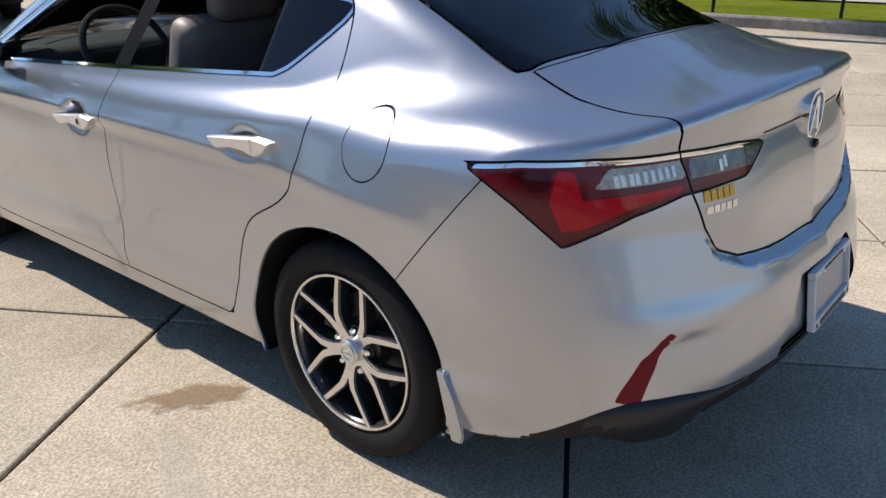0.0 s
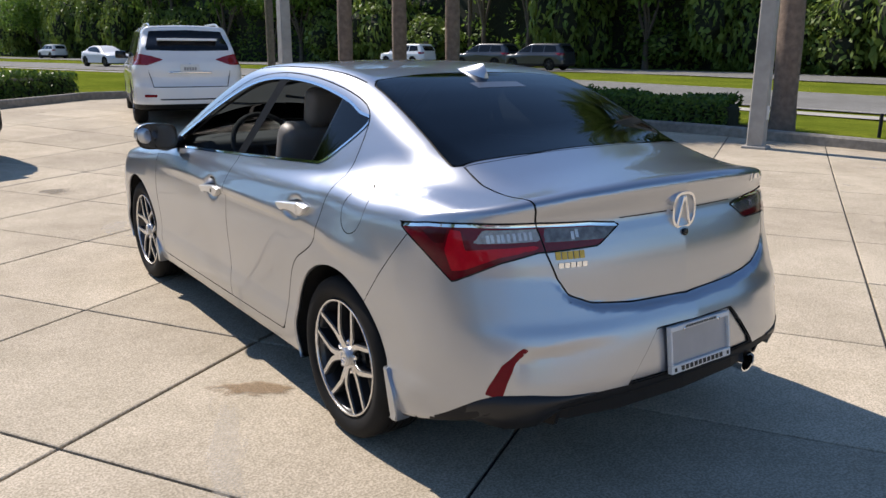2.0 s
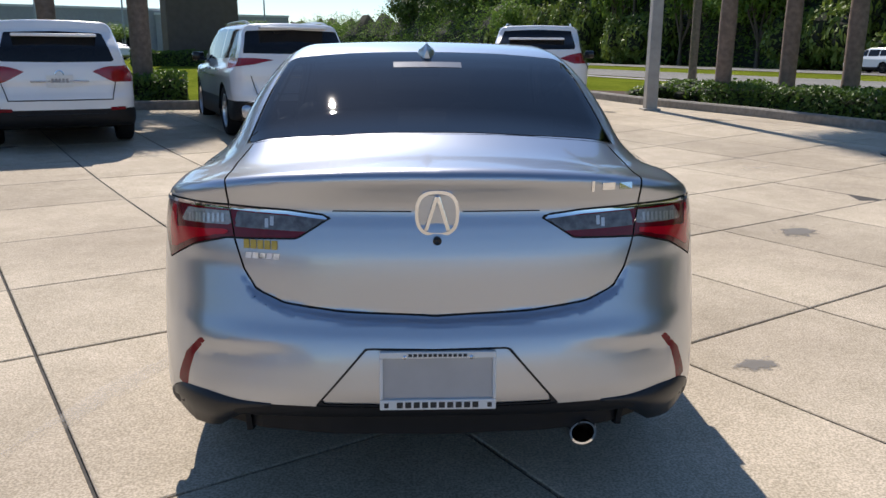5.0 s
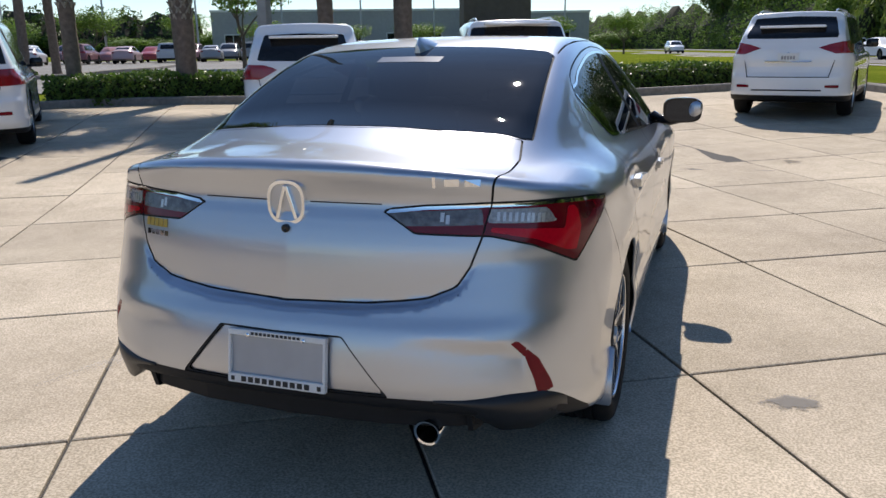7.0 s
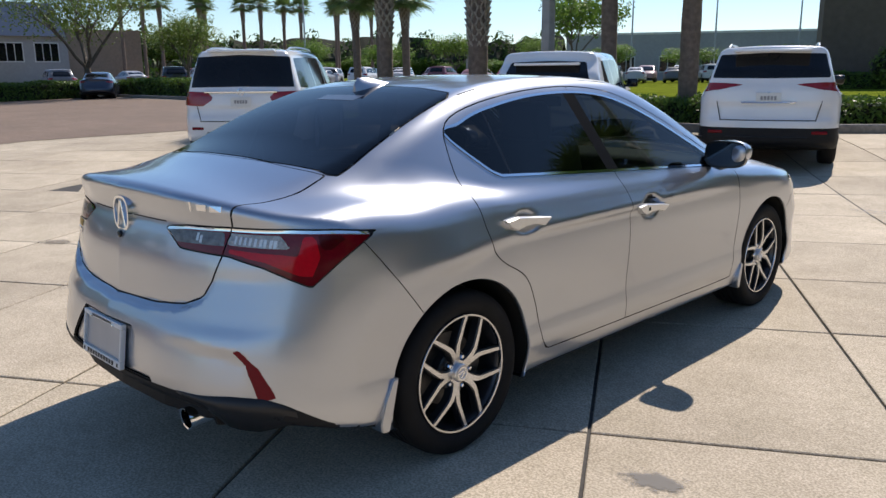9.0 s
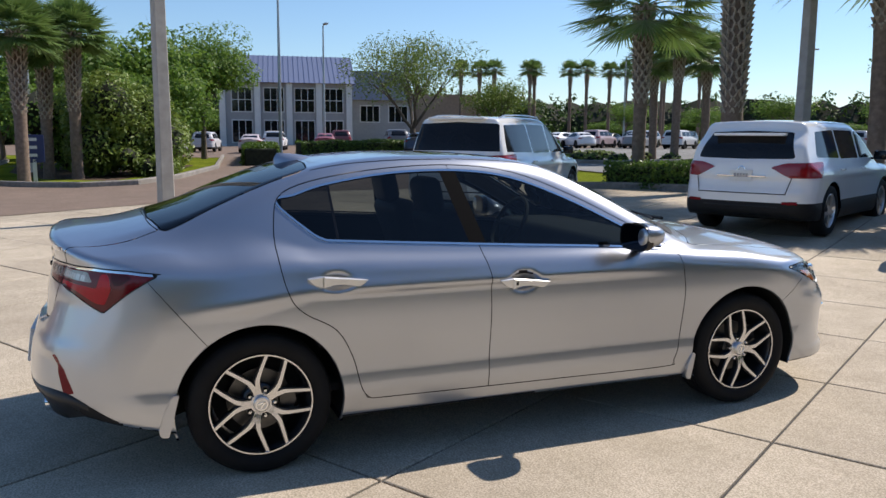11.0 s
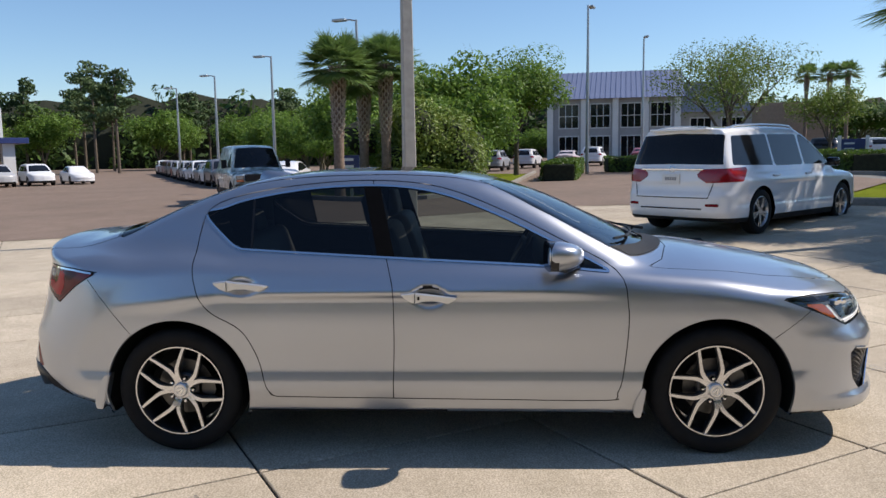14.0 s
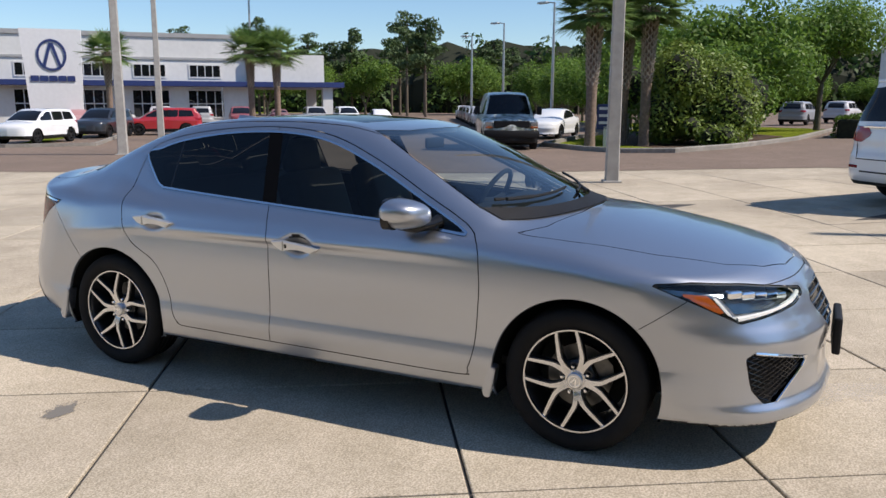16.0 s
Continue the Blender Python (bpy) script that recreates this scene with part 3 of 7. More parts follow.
    s.split(poly_sd(u, z, [(1.40, .745), (1.245, .737), (1.165, .672), (1.205, .668)]), "head", "head_amber")
    z, u = s.V[:, 2], uh(s.V)
    s.split(poly_sd(u, z, [(1.225, .735), (1.185, .735), (1.105, .664), (.85, .672), (.62, .694), (.62, .680), (.85, .656), (1.08, .636), (1.15, .664)]), "head", "head_white")
    # fuel flap on the other side
    s.panel(lambda V: np.sqrt(((V[:, 1] + .112) / .070) ** 2 + ((V[:, 2] - .915) / .082) ** 2) * .075 - .075, "body", "fuel_flap", .0018, left)

    for lab in ("tail", "tail_bright", "tail_clear", "tail_strip", "lid_tail", "lid_clear", "lid_tail_strip", "head", "head_amber", "head_white", "reflector", "tail_dark", "intake"):
        s.split(s.V[:, 0], lab, lab + "_l")
    body = s.make("body", "body", SILVER, car)
    s.make("panel_gap", "seam", SEAM, body, -.006)
    s.make("floor_pan", "floor_pan", BLACK_MATT, body)
    s.make("fuel_flap", "fuel_flap", SILVER, body)
    s.make("sunroof", "sunroof", GLASS_DARK, car, text="dark glass sunroof")
    s.make("windshield", "windshield", GLASS_SCREEN, car, text="clear laminated windscreen")
    s.make("rear_window", "rear_window", GLASS_DARK, car, text="dark tinted rear window")
    hood = s.make("hood", "hood", SILVER, car)
    lid = s.make("boot_lid", "boot_lid", SILVER, car)
    rear = s.make("rear_bumper", "rear_bumper", SILVER, car)
    s.make("diffuser", "diffuser", BLACK_MATT, rear)
    s.make("plate_panel", "plate_panel", SILVER, rear, -.012)
    s.make("plate_edge", "plate_edge", SEAM, rear, -.005)
    front = s.make("front_bumper", "front_bumper", SILVER, car)
    s.make("grille", "grille", BLACK_GLOSS, front, -.025)
    for tag, sign in (("", 1), ("_l", -1)):
        tail = s.make("tail_light", "tail" + tag, LENS_RED, car, text="dark red wrap-round tail lamp")
        s.make("bright_band", "tail_bright" + tag, LENS_BRIGHT, tail, .001)
        s.make("clear_lens", "tail_clear" + tag, LENS_CLEAR, tail)
        s.make("chrome_strip", "tail_strip" + tag, CHROME, tail, .003)
        s.make("lid_light", "lid_tail" + tag, LENS_RED, lid, text="red tail lamp on the boot lid")
        s.make("smoked_lens", "lid_clear" + tag, LENS_DARK, lid)
        s.make("chrome_strip", "lid_tail_strip" + tag, CHROME, lid, .003)
        head = s.make("headlight", "head" + tag, GLASS_CLEAR, car, text="clear headlamp with a row of cells")
        s.make("lamp_bowl", "head" + tag, LAMP_BOWL, head, -.045)
        s.make("light_guide", "head_white" + tag, FRAME_WHITE, head, -.006)
        s.make("amber_lens", "head_amber" + tag, LENS_AMBER, head)
        s.make("reflector", "reflector" + tag, REFLECTOR, rear, text="red corner reflector")
        s.make("dark_lens", "tail_dark" + tag, LENS_DEEP, tail)
        s.make("intake", "intake" + tag, BLACK_MATT, front, -.03)
    doors = {}
    for tag, words in (("_r", "closed"), ("_l", "with its window down")):
        fd = s.make("door", "door" + tag, SILVER, car)
        rd = s.make("door", "rear_door" + tag, SILVER, car)
        doors[tag] = fd, rd
        s.make("window_trim", "trim" + tag, CHROME, fd, .002)
        s.make("chrome_trim", "chrome" + tag, CHROME, fd, .003)
        s.make("pillar_cover", "pillar" + tag, PILLAR, fd)
        s.make("divider", "divider" + tag, BLACK_GLOSS, rd)
        s.make("quarter_glass", "quarter_pane" + tag, GLASS_DARK, rd)
        if tag == "_r":
            s.make("window_glass", "pane" + tag, GLASS_MID, fd)
            s.make("window_glass", "rear_pane" + tag, GLASS_REAR, rd)
        for lab, host in (("door" + tag, fd), ("rear_door" + tag, rd)):
            s.make("door_lining", lab, LINING, host, -.035, turn=True)
    return car, s, f, doors, dict(body=body, lid=lid, rear=rear, front=front, hood=hood)


sedan, sedan_shell, sedan_field, sedan_doors, sedan_parts = build_sedan()


SKIN = bvhtree.BVHTree.FromPolygons([tuple(v) for v in sedan_shell.V], [tuple(int(i) for i in t) for t in sedan_shell.T])


def skin_x(y, z, sign=1):
    """How far out the sedan's side is at (y, z)."""
    p = SKIN.ray_cast(Vector((1.3, y, z)), Vector((-1, 0, 0)))[0]
    return (p.x if p else .8) * sign


def skin_y(x, z, rear=True):
    p = SKIN.ray_cast(Vector((x, -2.0 if rear else 5.0, z)), Vector((0, 1 if rear else -1, 0)))[0]
    return p.y if p else (-.9 if rear else 3.5)


def skin_z(x, y):
    p = SKIN.ray_cast(Vector((x, y, 2.5)), Vector((0, 0, -1)))[0]
    return p.z if p else 1.0

# ---- wheels ----
def build_wheel(m, parent):
    w = empty("wheel", m)
    w.parent = parent
    prof = [(.231, -.092), (.245, -.107), (.275, -.113), (.300, -.106), (.313, -.092), (.318, -.075), (.318, -.058), (.311, -.056), (.311, -.048), (.318, -.046), (.318, -.024), (.311, -.022), (.311, -.012), (.318, -.010)]
    prof = prof + [(r, -h) for r, h in reversed(prof)]
    bm = lathe_bm(prof, 72)
    part("tyre", bm, RUBBER, w, smooth=True)
    rim = part("rim", lathe_bm([(.2285, .090), (.2225, .091), (.212, .075), (.207, .03), (.203, -.09), (.228, -.095)], 64), RIM_DARK, w, smooth=True)
    part("rim_lip", lathe_bm([(.2305, .088), (.2315, .098), (.228, .103), (.2215, .102), (.2185, .094), (.2195, .088)], 72, close=True), RIM_FACE, w, smooth=True)
    for k in range(5):
        a0 = math.radians(72 * k + 19)
        bmf, bmd = bmesh.new(), bmesh.new()
        for sgn in (-1, 1):
            mid = [(.030, 0, .0200, .080), (.050, 2.2, .0160, .083), (.067, 4.8, .0124, .087), (.090, 7.7, .0100, .091), (.111, 9.8, .0096, .093), (.122, 11.9, .0092, .0935), (.150, 16.9, .0082, .0948), (.190, 21.6, .0072, .096), (.2225, 24.4, .0066, .097)]
            for bm, grow, top, low in ((bmf, 0, .0, -.007), (bmd, .0035, -.006, -.040)):
                rows = []
                for r, ang, wd, h in mid:
                    a = a0 + sgn * math.radians(ang)
                    p, t = Vector((r * math.cos(a), r * math.sin(a), 0)), Vector((-math.sin(a), math.cos(a), 0))
                    q = [p - t * (wd + grow), p + t * (wd + grow)]
                    rows.append([bm.verts.new(Vector((v.x, v.y, h + top))) for v in q] + [bm.verts.new(Vector((v.x, v.y, h + low))) for v in reversed(q)])
                for a_, b_ in zip(rows, rows[1:]):
                    for i in range(4):
                        bm.faces.new((a_[i], a_[(i + 1) % 4], b_[(i + 1) % 4], b_[i]))
                bm.faces.new(rows[-1])
                bm.faces.new(list(reversed(rows[0])))
            bmesh.ops.recalc_face_normals(bmf, faces=bmf.faces)
            bmesh.ops.recalc_face_normals(bmd, faces=bmd.faces)
        sp = part("spoke", bmd, RIM_DARK, w)
        part("spoke_face", bmf, RIM_FACE, w)
    part("hub", lathe_bm([(.050, .03), (.050, .074), (.046, .080), (.034, .082)], 40), RIM_FACE, w, smooth=True)
    part("hub_seat", lathe_bm([(.080, .0), (.080, .046), (.070, .054), (.045, .056)], 40), RIM_DARK, w, smooth=True)
    part("centre_cap", lathe_bm([(.036, .080), (.036, .092), (.032, .096), (.001, .097)], 32), SATIN, w, smooth=True)
    bm = bmesh.new()
    add_lathe(bm, [(.025, .0965), (.026, .099), (.022, .099), (.021, .0965)], 28, close=True)
    for sgn in (-1, 1):
        add_box(bm, -.003, .003, -.017, .017, .096, .099, m=Matrix.Rotation(sgn * .32, 4, "Z") @ Matrix.Translation((sgn * .006, 0, 0)))
    part("cap_badge", bm, CHROME, w)
    for k in range(5):
        a = math.radians(72 * k + 19 + 36)
        mm = Matrix.Translation((.0605 * math.cos(a), .0605 * math.sin(a), .064))
        part("lug_nut", lathe_bm([(.0105, -.01), (.0105, .014), (.007, .020), (.001, .021)], 6, m=mm), CHROME, w)
        part("lug_well", lathe_bm([(.0165, -.002), (.0165, .0055), (.0125, .0055), (.0125, -.002)], 20, m=mm, close=True), RIM_DARK, w)
    part("brake_disc", lathe_bm([(.06, .01), (.142, .01), (.142, -.014), (.06, -.014)], 48, close=True), DISC, w, smooth=True)
    bm = bmesh.new()
    add_prism(bm, [(r * math.cos(a), r * math.sin(a)) for r, a in [(.10, .5), (.158, .5), (.165, .9), (.158, 1.3), (.10, 1.3), (.09, .9)]], -.03, .035)
    part("brake_caliper", bm, DISC, w)
    part("wheel_back", lathe_bm([(.001, -.05), (.20, -.05)], 40), LINER, w)
    return w


def place_wheels():
    for y, z in AXLES:
        build_wheel(pose(.752, y, z, 0, 90, 0) @ pose(0, 0, 0, 0, 0, 64.5 if y else 34.5), sedan)
        build_wheel(pose(-.752, y, z, 0, -90, 0) @ pose(0, 0, 0, 0, 0, 30 if y else 11), sedan)
        for sgn in (1, -1):
            # arch: a lip in paint and a dark liner behind it
            vl, fl, vd, fd = [], [], [], []
            n = 56
            for i in range(n + 1):
                a = math.radians(-22 + 224 * i / n)
                cy, cz = y + ARCH * math.cos(a), z + ARCH * math.sin(a)
                if cz < .215:
                    cz = .215
                x = skin_x(cy, max(cz, .24))
                for j, (dx, dr) in enumerate(((.0005, 0), (-.006, -.004), (-.014, -.004), (-.016, .012))):
                    vl.append((sgn * (x + dx), y + (ARCH + dr) * math.cos(a), max(.21, z + (ARCH + dr) * math.sin(a))))
                for dx in (-.012, -.33):
                    r = ARCH + .012
                    vd.append((sgn * (x + dx), y + r * math.cos(a), max(.20, z + r * math.sin(a))))
                if i:
                    k = 4 * i
                    fl += [(k - 4 + j, k - 3 + j, k + 1 + j, k + j) for j in range(3)]
                    k = 2 * i
                    fd.append((k - 2, k - 1, k + 1, k))
            c = len(vd)
            vd.append((sgn * .52, y, z))
            fd += [(2 * i + 1, 2 * i + 3, c) for i in range(n)]
            mesh_ob("arch_lip", vl, fl, SILVER, sedan, True)
            mesh_ob("wheel_well", vd, fd, LINER, sedan, True)


def build_handle(y0, z0, sgn, host):
    """A flat pull handle across its cup: pointed to the rear, arched below for the hand, with a cap at the back."""
    bar = [(-.068, .0235), (0, .0155), (.07, .0075), (.136, -.002), (.134, -.007), (.100, -.031), (.090, -.0315), (.055, -.0225), (.02, -.0175), (-.03, -.0185), (-.068, -.0285)]
    cap = [(-.136, .0165), (-.104, .0205), (-.0695, .0235), (-.0695, -.0285), (-.082, -.0265), (-.106, -.0155), (-.134, .0115)]
    xa, xb = skin_x(y0 - .13, z0), skin_x(y0 + .13, z0)

    def slab(poly):
        bm = bmesh.new()
        rows = []
        for grow, out in ((1.0, -.004), (1.0, .016), (.93, .0225)):
            cy, cz = (sum(q[k] for q in poly) / len(poly) for k in (0, 1))
            rows.append([bm.verts.new((sgn * (xa + (xb - xa) * (y + .13) / .26 + out), y0 + cy + (y - cy) * grow, z0 + cz + (z - cz) * (grow if grow == 1 else .80))) for y, z in poly])
        n = len(poly)
        for p, q in zip(rows, rows[1:]):
            for i in range(n):
                bm.faces.new((p[i], p[(i + 1) % n], q[(i + 1) % n], q[i]))
        bm.faces.new(rows[0])
        bm.faces.new(rows[-1])
        bmesh.ops.recalc_face_normals(bm, faces=bm.faces)
        return bm

    h = part("handle", slab(bar), HANDLE, host, "satin silver pull handle")
    part("handle_cap", slab(cap), HANDLE, h)
    if y0 > 1:
        bm = box_bm(-.003, .003, -.006, .006, -.009, .009, .002)
        part("key_button", bm, BLACK_GLOSS, h, m=Matrix.Translation((sgn * (xa + (xb - xa) * .4 + .023), y0 - .05, z0 - .002)))


HANDLE = mat("satin_handle", (0.74, 0.735, 0.72), 0.3, 0.75, 0.8, vary=0.03, scale=30)


def build_mirror(sgn):
    """Housing as a swollen wedge, a black foot and the glass to the rear."""
    bm = bmesh.new()
    bmesh.ops.create_uvsphere(bm, u_segments=28, v_segments=18, radius=1)
    for v in bm.verts:
        x, y, z = v.co
        p = lambda a: math.copysign(abs(a) ** .72, a)
        x, y, z = p(x), p(y), p(z)
        if y < 0:
            y *= .46
        z *= 1 - .16 * max(0, x)
        v.co = Vector((sgn * (.965 + .105 * x), 1.90 + .108 * y + .03 * (-x), 1.004 + .070 * z * (1 - .25 * max(0, y)) + .012 * x))
    bmesh.ops.recalc_face_normals(bm, faces=bm.faces)
    host = sedan_doors["_r" if sgn > 0 else "_l"][0]
    house = part("mirror", bm, SILVER, host, "silver door mirror with a black foot", smooth=True)
    ring = [2 * math.pi * k / 32 for k in range(32)]
    face = lambda w, h: [(math.copysign(abs(math.cos(t)) ** .6, math.cos(t)) * w, math.copysign(abs(math.sin(t)) ** .6, math.sin(t)) * h) for t in ring]
    turn = Matrix.Translation((sgn * .962, 1.848, 1.004)) @ Matrix.Rotation(sgn * .10, 4, "Z") @ Matrix.Rotation(radians(90), 4, "X")
    bm = bmesh.new()
    add_prism(bm, face(.105, .069), -.03, .008, turn)
    bmesh.ops.recalc_face_normals(bm, faces=bm.faces)
    part("mirror_bezel", bm, BLACK_GLOSS, house)
    bm = bmesh.new()
    add_prism(bm, face(.091, .059), .0, .0095, turn)
    bmesh.ops.recalc_face_normals(bm, faces=bm.faces)
    part("mirror_glass", bm, MIRROR, house)
    bm = bmesh.new()
    add_tube(bm, [(sgn * .955, 1.89, .955), (sgn * .90, 1.93, .935), (sgn * .83, 1.98, .945), (sgn * .79, 2.0, .955)], [.026, .024, .026, .034], 12)
    part("mirror_foot", bm, BLACK_GLOSS, house, smooth=True)


def skin_patch(name, pts, material, parent, thick, rear=True, label="", proud=.001):
    """A small plate of (x, z) outline laid on the tail."""
    vs, n = [], len(pts)
    for off in (proud, proud + thick):
        for x, z in pts:
            vs.append((x, skin_y(x, z, rear) + (-off if rear else off), z))
    fs = [tuple(range(n)), tuple(reversed(range(n, 2 * n)))] + [(i, i + n, (i + 1) % n + n, (i + 1) % n) for i in range(n)]
    ob = mesh_ob(name, vs, fs, material, parent, label=label)
    bm = bmesh.new()
    bm.from_mesh(ob.data)
    bmesh.ops.recalc_face_normals(bm, faces=bm.faces)
    bm.to_mesh(ob.data)
    bm.free()
    return ob


def tail_details():
    lid, rear = sedan_parts["lid"], sedan_parts["rear"]
    y0 = skin_y(0, .945)
    tilt = pose(0, -.856, .943, 89, 0, 0)
    bm = bmesh.new()

    def ring(a, b, h0, h1, k=28):
        o = []
        for i in range(k):
            t = 2 * math.pi * i / k
            cx, sx = math.cos(t), math.sin(t)
            o.append((math.copysign(abs(cx) ** .75, cx), math.copysign(abs(sx) ** .75, sx)))
        r = [[bm.verts.new(tilt @ Vector((a_ * x, b_ * y, h))) for x, y in o] for a_, b_, h in ((a, b, h0), (a, b, h1), (a - .009, b - .009, h1), (a - .011, b - .011, h0 + .002))]
        for p, q in zip(r, r[1:]):
            for i in range(k):
                bm.faces.new((p[i], p[(i + 1) % k], q[(i + 1) % k], q[i]))

    ring(.060, .063, -.024, .012)
    for sgn in (-1, 1):
        m = tilt @ Matrix.Translation((sgn * .0165, 0, .006)) @ Matrix.Rotation(sgn * .30, 4, "Z")
        add_box(bm, -.0058, .0058, -.050, .050, -.004, .007, .002, m=m)
    part("emblem", bm, CHROME, lid, "chrome oval emblem")
    bm = bmesh.new()
    add_prism(bm, [(.057 * math.cos(t), .059 * math.sin(t)) for t in [2 * math.pi * i / 28 for i in range(28)]], -.026, .004, tilt)
    part("emblem_ground", bm, SILVER, lid)
    bm = bmesh.new()
    add_lathe(bm, [(.012, 0), (.012, .012), (.007, .014), (.001, .012)], 16, pose(0, skin_y(0, .870) + .004, .870, 90, 0, 0))
    part("camera_lens", bm, BLACK_GLOSS, lid)
    # thin near-black strips drawn along the lid's crease, between emblem and lamps
    zc = .950
    for sgn in (1, -1):
        pts = [(sgn * x, zc - .006) for x in (.07, .14, .21, .285)]
        skin_patch("crease_line", pts + [(x, z + .0035) for x, z in reversed(pts)], SEAM, lid, .0006)
    # dealer's marks: a gold word and a white one, left as plain bars
    def bars(x0, z0, n, w, h, gap, material, name, slant=.0):
        for i in range(n):
            a = x0 + i * (w + gap)
            skin_patch(name, [(a, z0), (a + w, z0), (a + w + slant, z0 + h), (a + slant, z0 + h)], material, lid, .002)

    bars(-.535, .838, 5, .0165, .024, .0035, GOLD, "gold_mark")
    bars(-.530, .812, 5, .0165, .016, .0035, CHROME, "pale_mark", .002)
    # bright cells behind the clear lenses
    for sgn in (1, -1):
        for u0, u1, n, w, host in ((.70, .885, 9, .009, sedan), (.50, .52, 2, .012, lid)):
            for i in range(n):
                u = u0 + (u1 - u0) * i / (n - 1)
                x = min(np.linspace(.3, .84, 109), key=lambda a: abs(a + skin_y(a, .912) + .862 - u))
                z = .922 - .012 * i / n
                skin_patch("lamp_cell", [(sgn * (x - w / 2), z - .020), (sgn * (x + w / 2 * .7), z - .020), (sgn * (x + w / 2 * .7), z + .004), (sgn * (x - w / 2), z + .004)], CELL, host, .0008, proud=.0006)
    # model badge
    skin_patch("model_badge", [(.430, .995), (.438, .995), (.438, 1.025), (.430, 1.025)], CHROME, lid, .003)
    skin_patch("model_badge", [(.462, .999), (.500, .999), (.500, 1.019), (.462, 1.019)], CHROME, lid, .003)
    skin_patch("model_badge", [(.514, .998), (.554, .998), (.554, 1.017), (.514, 1.017)], CHROME, lid, .003)
    # number plate frame with a blank plate
    pl = pose(0, skin_y(0, .50) + .010, .503, 90 - 8, 0, 0)
    frame_ob = part("plate_frame", bmesh.new(), FRAME_WHITE, rear, "chrome and white dealer plate frame")
    bm = bmesh.new()
    for a in ((-.158, .158, .062, .080), (-.158, .158, -.080, -.052), (-.158, -.149, -.052, .062), (.149, .158, -.052, .062)):
        add_box(bm, a[0], a[1], a[2], a[3], -.004, .016, .003, m=pl)
    bm.to_mesh(frame_ob.data)
    bm.free()
    bm = bmesh.new()
    add_box(bm, -.151, .151, -.070, .070, 0, .005, m=pl)
    part("blank_plate", bm, PLATE, rear, "blank grey plate")
    for i in range(10):
        part("frame_letter", box_bm(-.112 + i * .0228, -.112 + i * .0228 + .0165, -.074, -.058, .0165, .0172, m=pl), INK, frame_ob)
    for i in range(12):
        part("frame_letter", box_bm(-.080 + i * .0135, -.080 + i * .0135 + .0095, .067, .075, .0165, .0172, m=pl), INK, frame_ob)
    for sgn in (-1, 1):
        part("frame_mark", box_bm(sgn * .140 - .006, sgn * .140 + .006, -.073, -.060, .0165, .0172, m=pl), INK, frame_ob)
    for sgn in (-1, 1):
        bm = bmesh.new()
        add_lathe(bm, [(.006, 0), (.006, .003), (.001, .005)], 12, pl @ Matrix.Translation((sgn * .09, .066, .016)))
        part("frame_screw", bm, CHROME, frame_ob)
    # exhaust
    bm = bmesh.new()
    add_lathe(bm, [(.030, .20), (.033, .0), (.039, -.002), (.042, .012), (.042, .20)], 32, pose(.425, -.895, .300, -84, 0, 0))
    part("exhaust_tip", bm, CHROME, sedan, "polished round exhaust tip", smooth=True)
    bm = bmesh.new()
    add_lathe(bm, [(.001, .12), (.034, .12)], 24, pose(.425, -.895, .300, -84, 0, 0))
    part("exhaust_bore", bm, LINER, sedan)
    # dark corner winglets that close the bumper below the reflectors
    plan, prof = curve(SEDAN["tail_plan"]), curve(SEDAN["haunch"])
    for sgn in (1, -1):
        vs, fs, xs = [], [], np.linspace(.46, .79, 13)
        for x in xs:
            zt = float(np.interp(x, [.46, .55, .66, .70, .735, .77, .79], [.424, .424, .434, .431, .425, .405, .382]))
            zb = float(np.interp(x, [.46, .53, .58, .63, .71, .79], [.404, .385, .352, .316, .308, .335]))
            for z, out in ((zt, .003), (zt * .6 + zb * .4, .003), (zb, -.016), (zb, -.06), (zt, -.05)):
                vs.append((sgn * x, float(prof(max(z, .36)) + plan(x)) - out, z))
        for i in range(12):
            fs += [(5 * i + j, 5 * i + (j + 1) % 5, 5 * i + 5 + (j + 1) % 5, 5 * i + 5 + j) for j in range(5)]
        fs += [tuple(range(5)), tuple(range(60, 65))]
        ob = mesh_ob("corner_winglet", vs, fs, BLACK_SATIN, rear, True)
        bm = bmesh.new()
        bm.from_mesh(ob.data)
        bmesh.ops.recalc_face_normals(bm, faces=bm.faces)
        bm.to_mesh(ob.data)
        bm.free()
    # fins and the tray under the tail
    bm = bmesh.new()
    pts = [(-.66, -.76), (-.5, -.86), (-.3, -.905), (0, -.92), (.3, -.905), (.5, -.86), (.66, -.76), (.60, -.45), (-.60, -.45)]
    add_prism(bm, pts, .315, .375)
    part("rear_tray", bm, BLACK_MATT, sedan)
    for x in (-.54, -.22, -.08, .08, .22, .54):
        bm = bmesh.new()
        add_prism(bm, [(-.93, .40), (-.80, .40), (-.62, .30), (-.80, .275), (-.90, .30)], -.008, .008, Matrix.Translation((x, .02 + .12 * x * x, 0)) @ Matrix(((0, 0, 1, 0), (1, 0, 0, 0), (0, 1, 0, 0), (0, 0, 0, 1))))
        part("diffuser_fin", bm, BLACK_MATT, sedan)
    bm = bmesh.new()
    add_box(bm, -.30, .30, -.55, -.25, .20, .36, .05)
    part("silencer", bm, DISC, sedan)


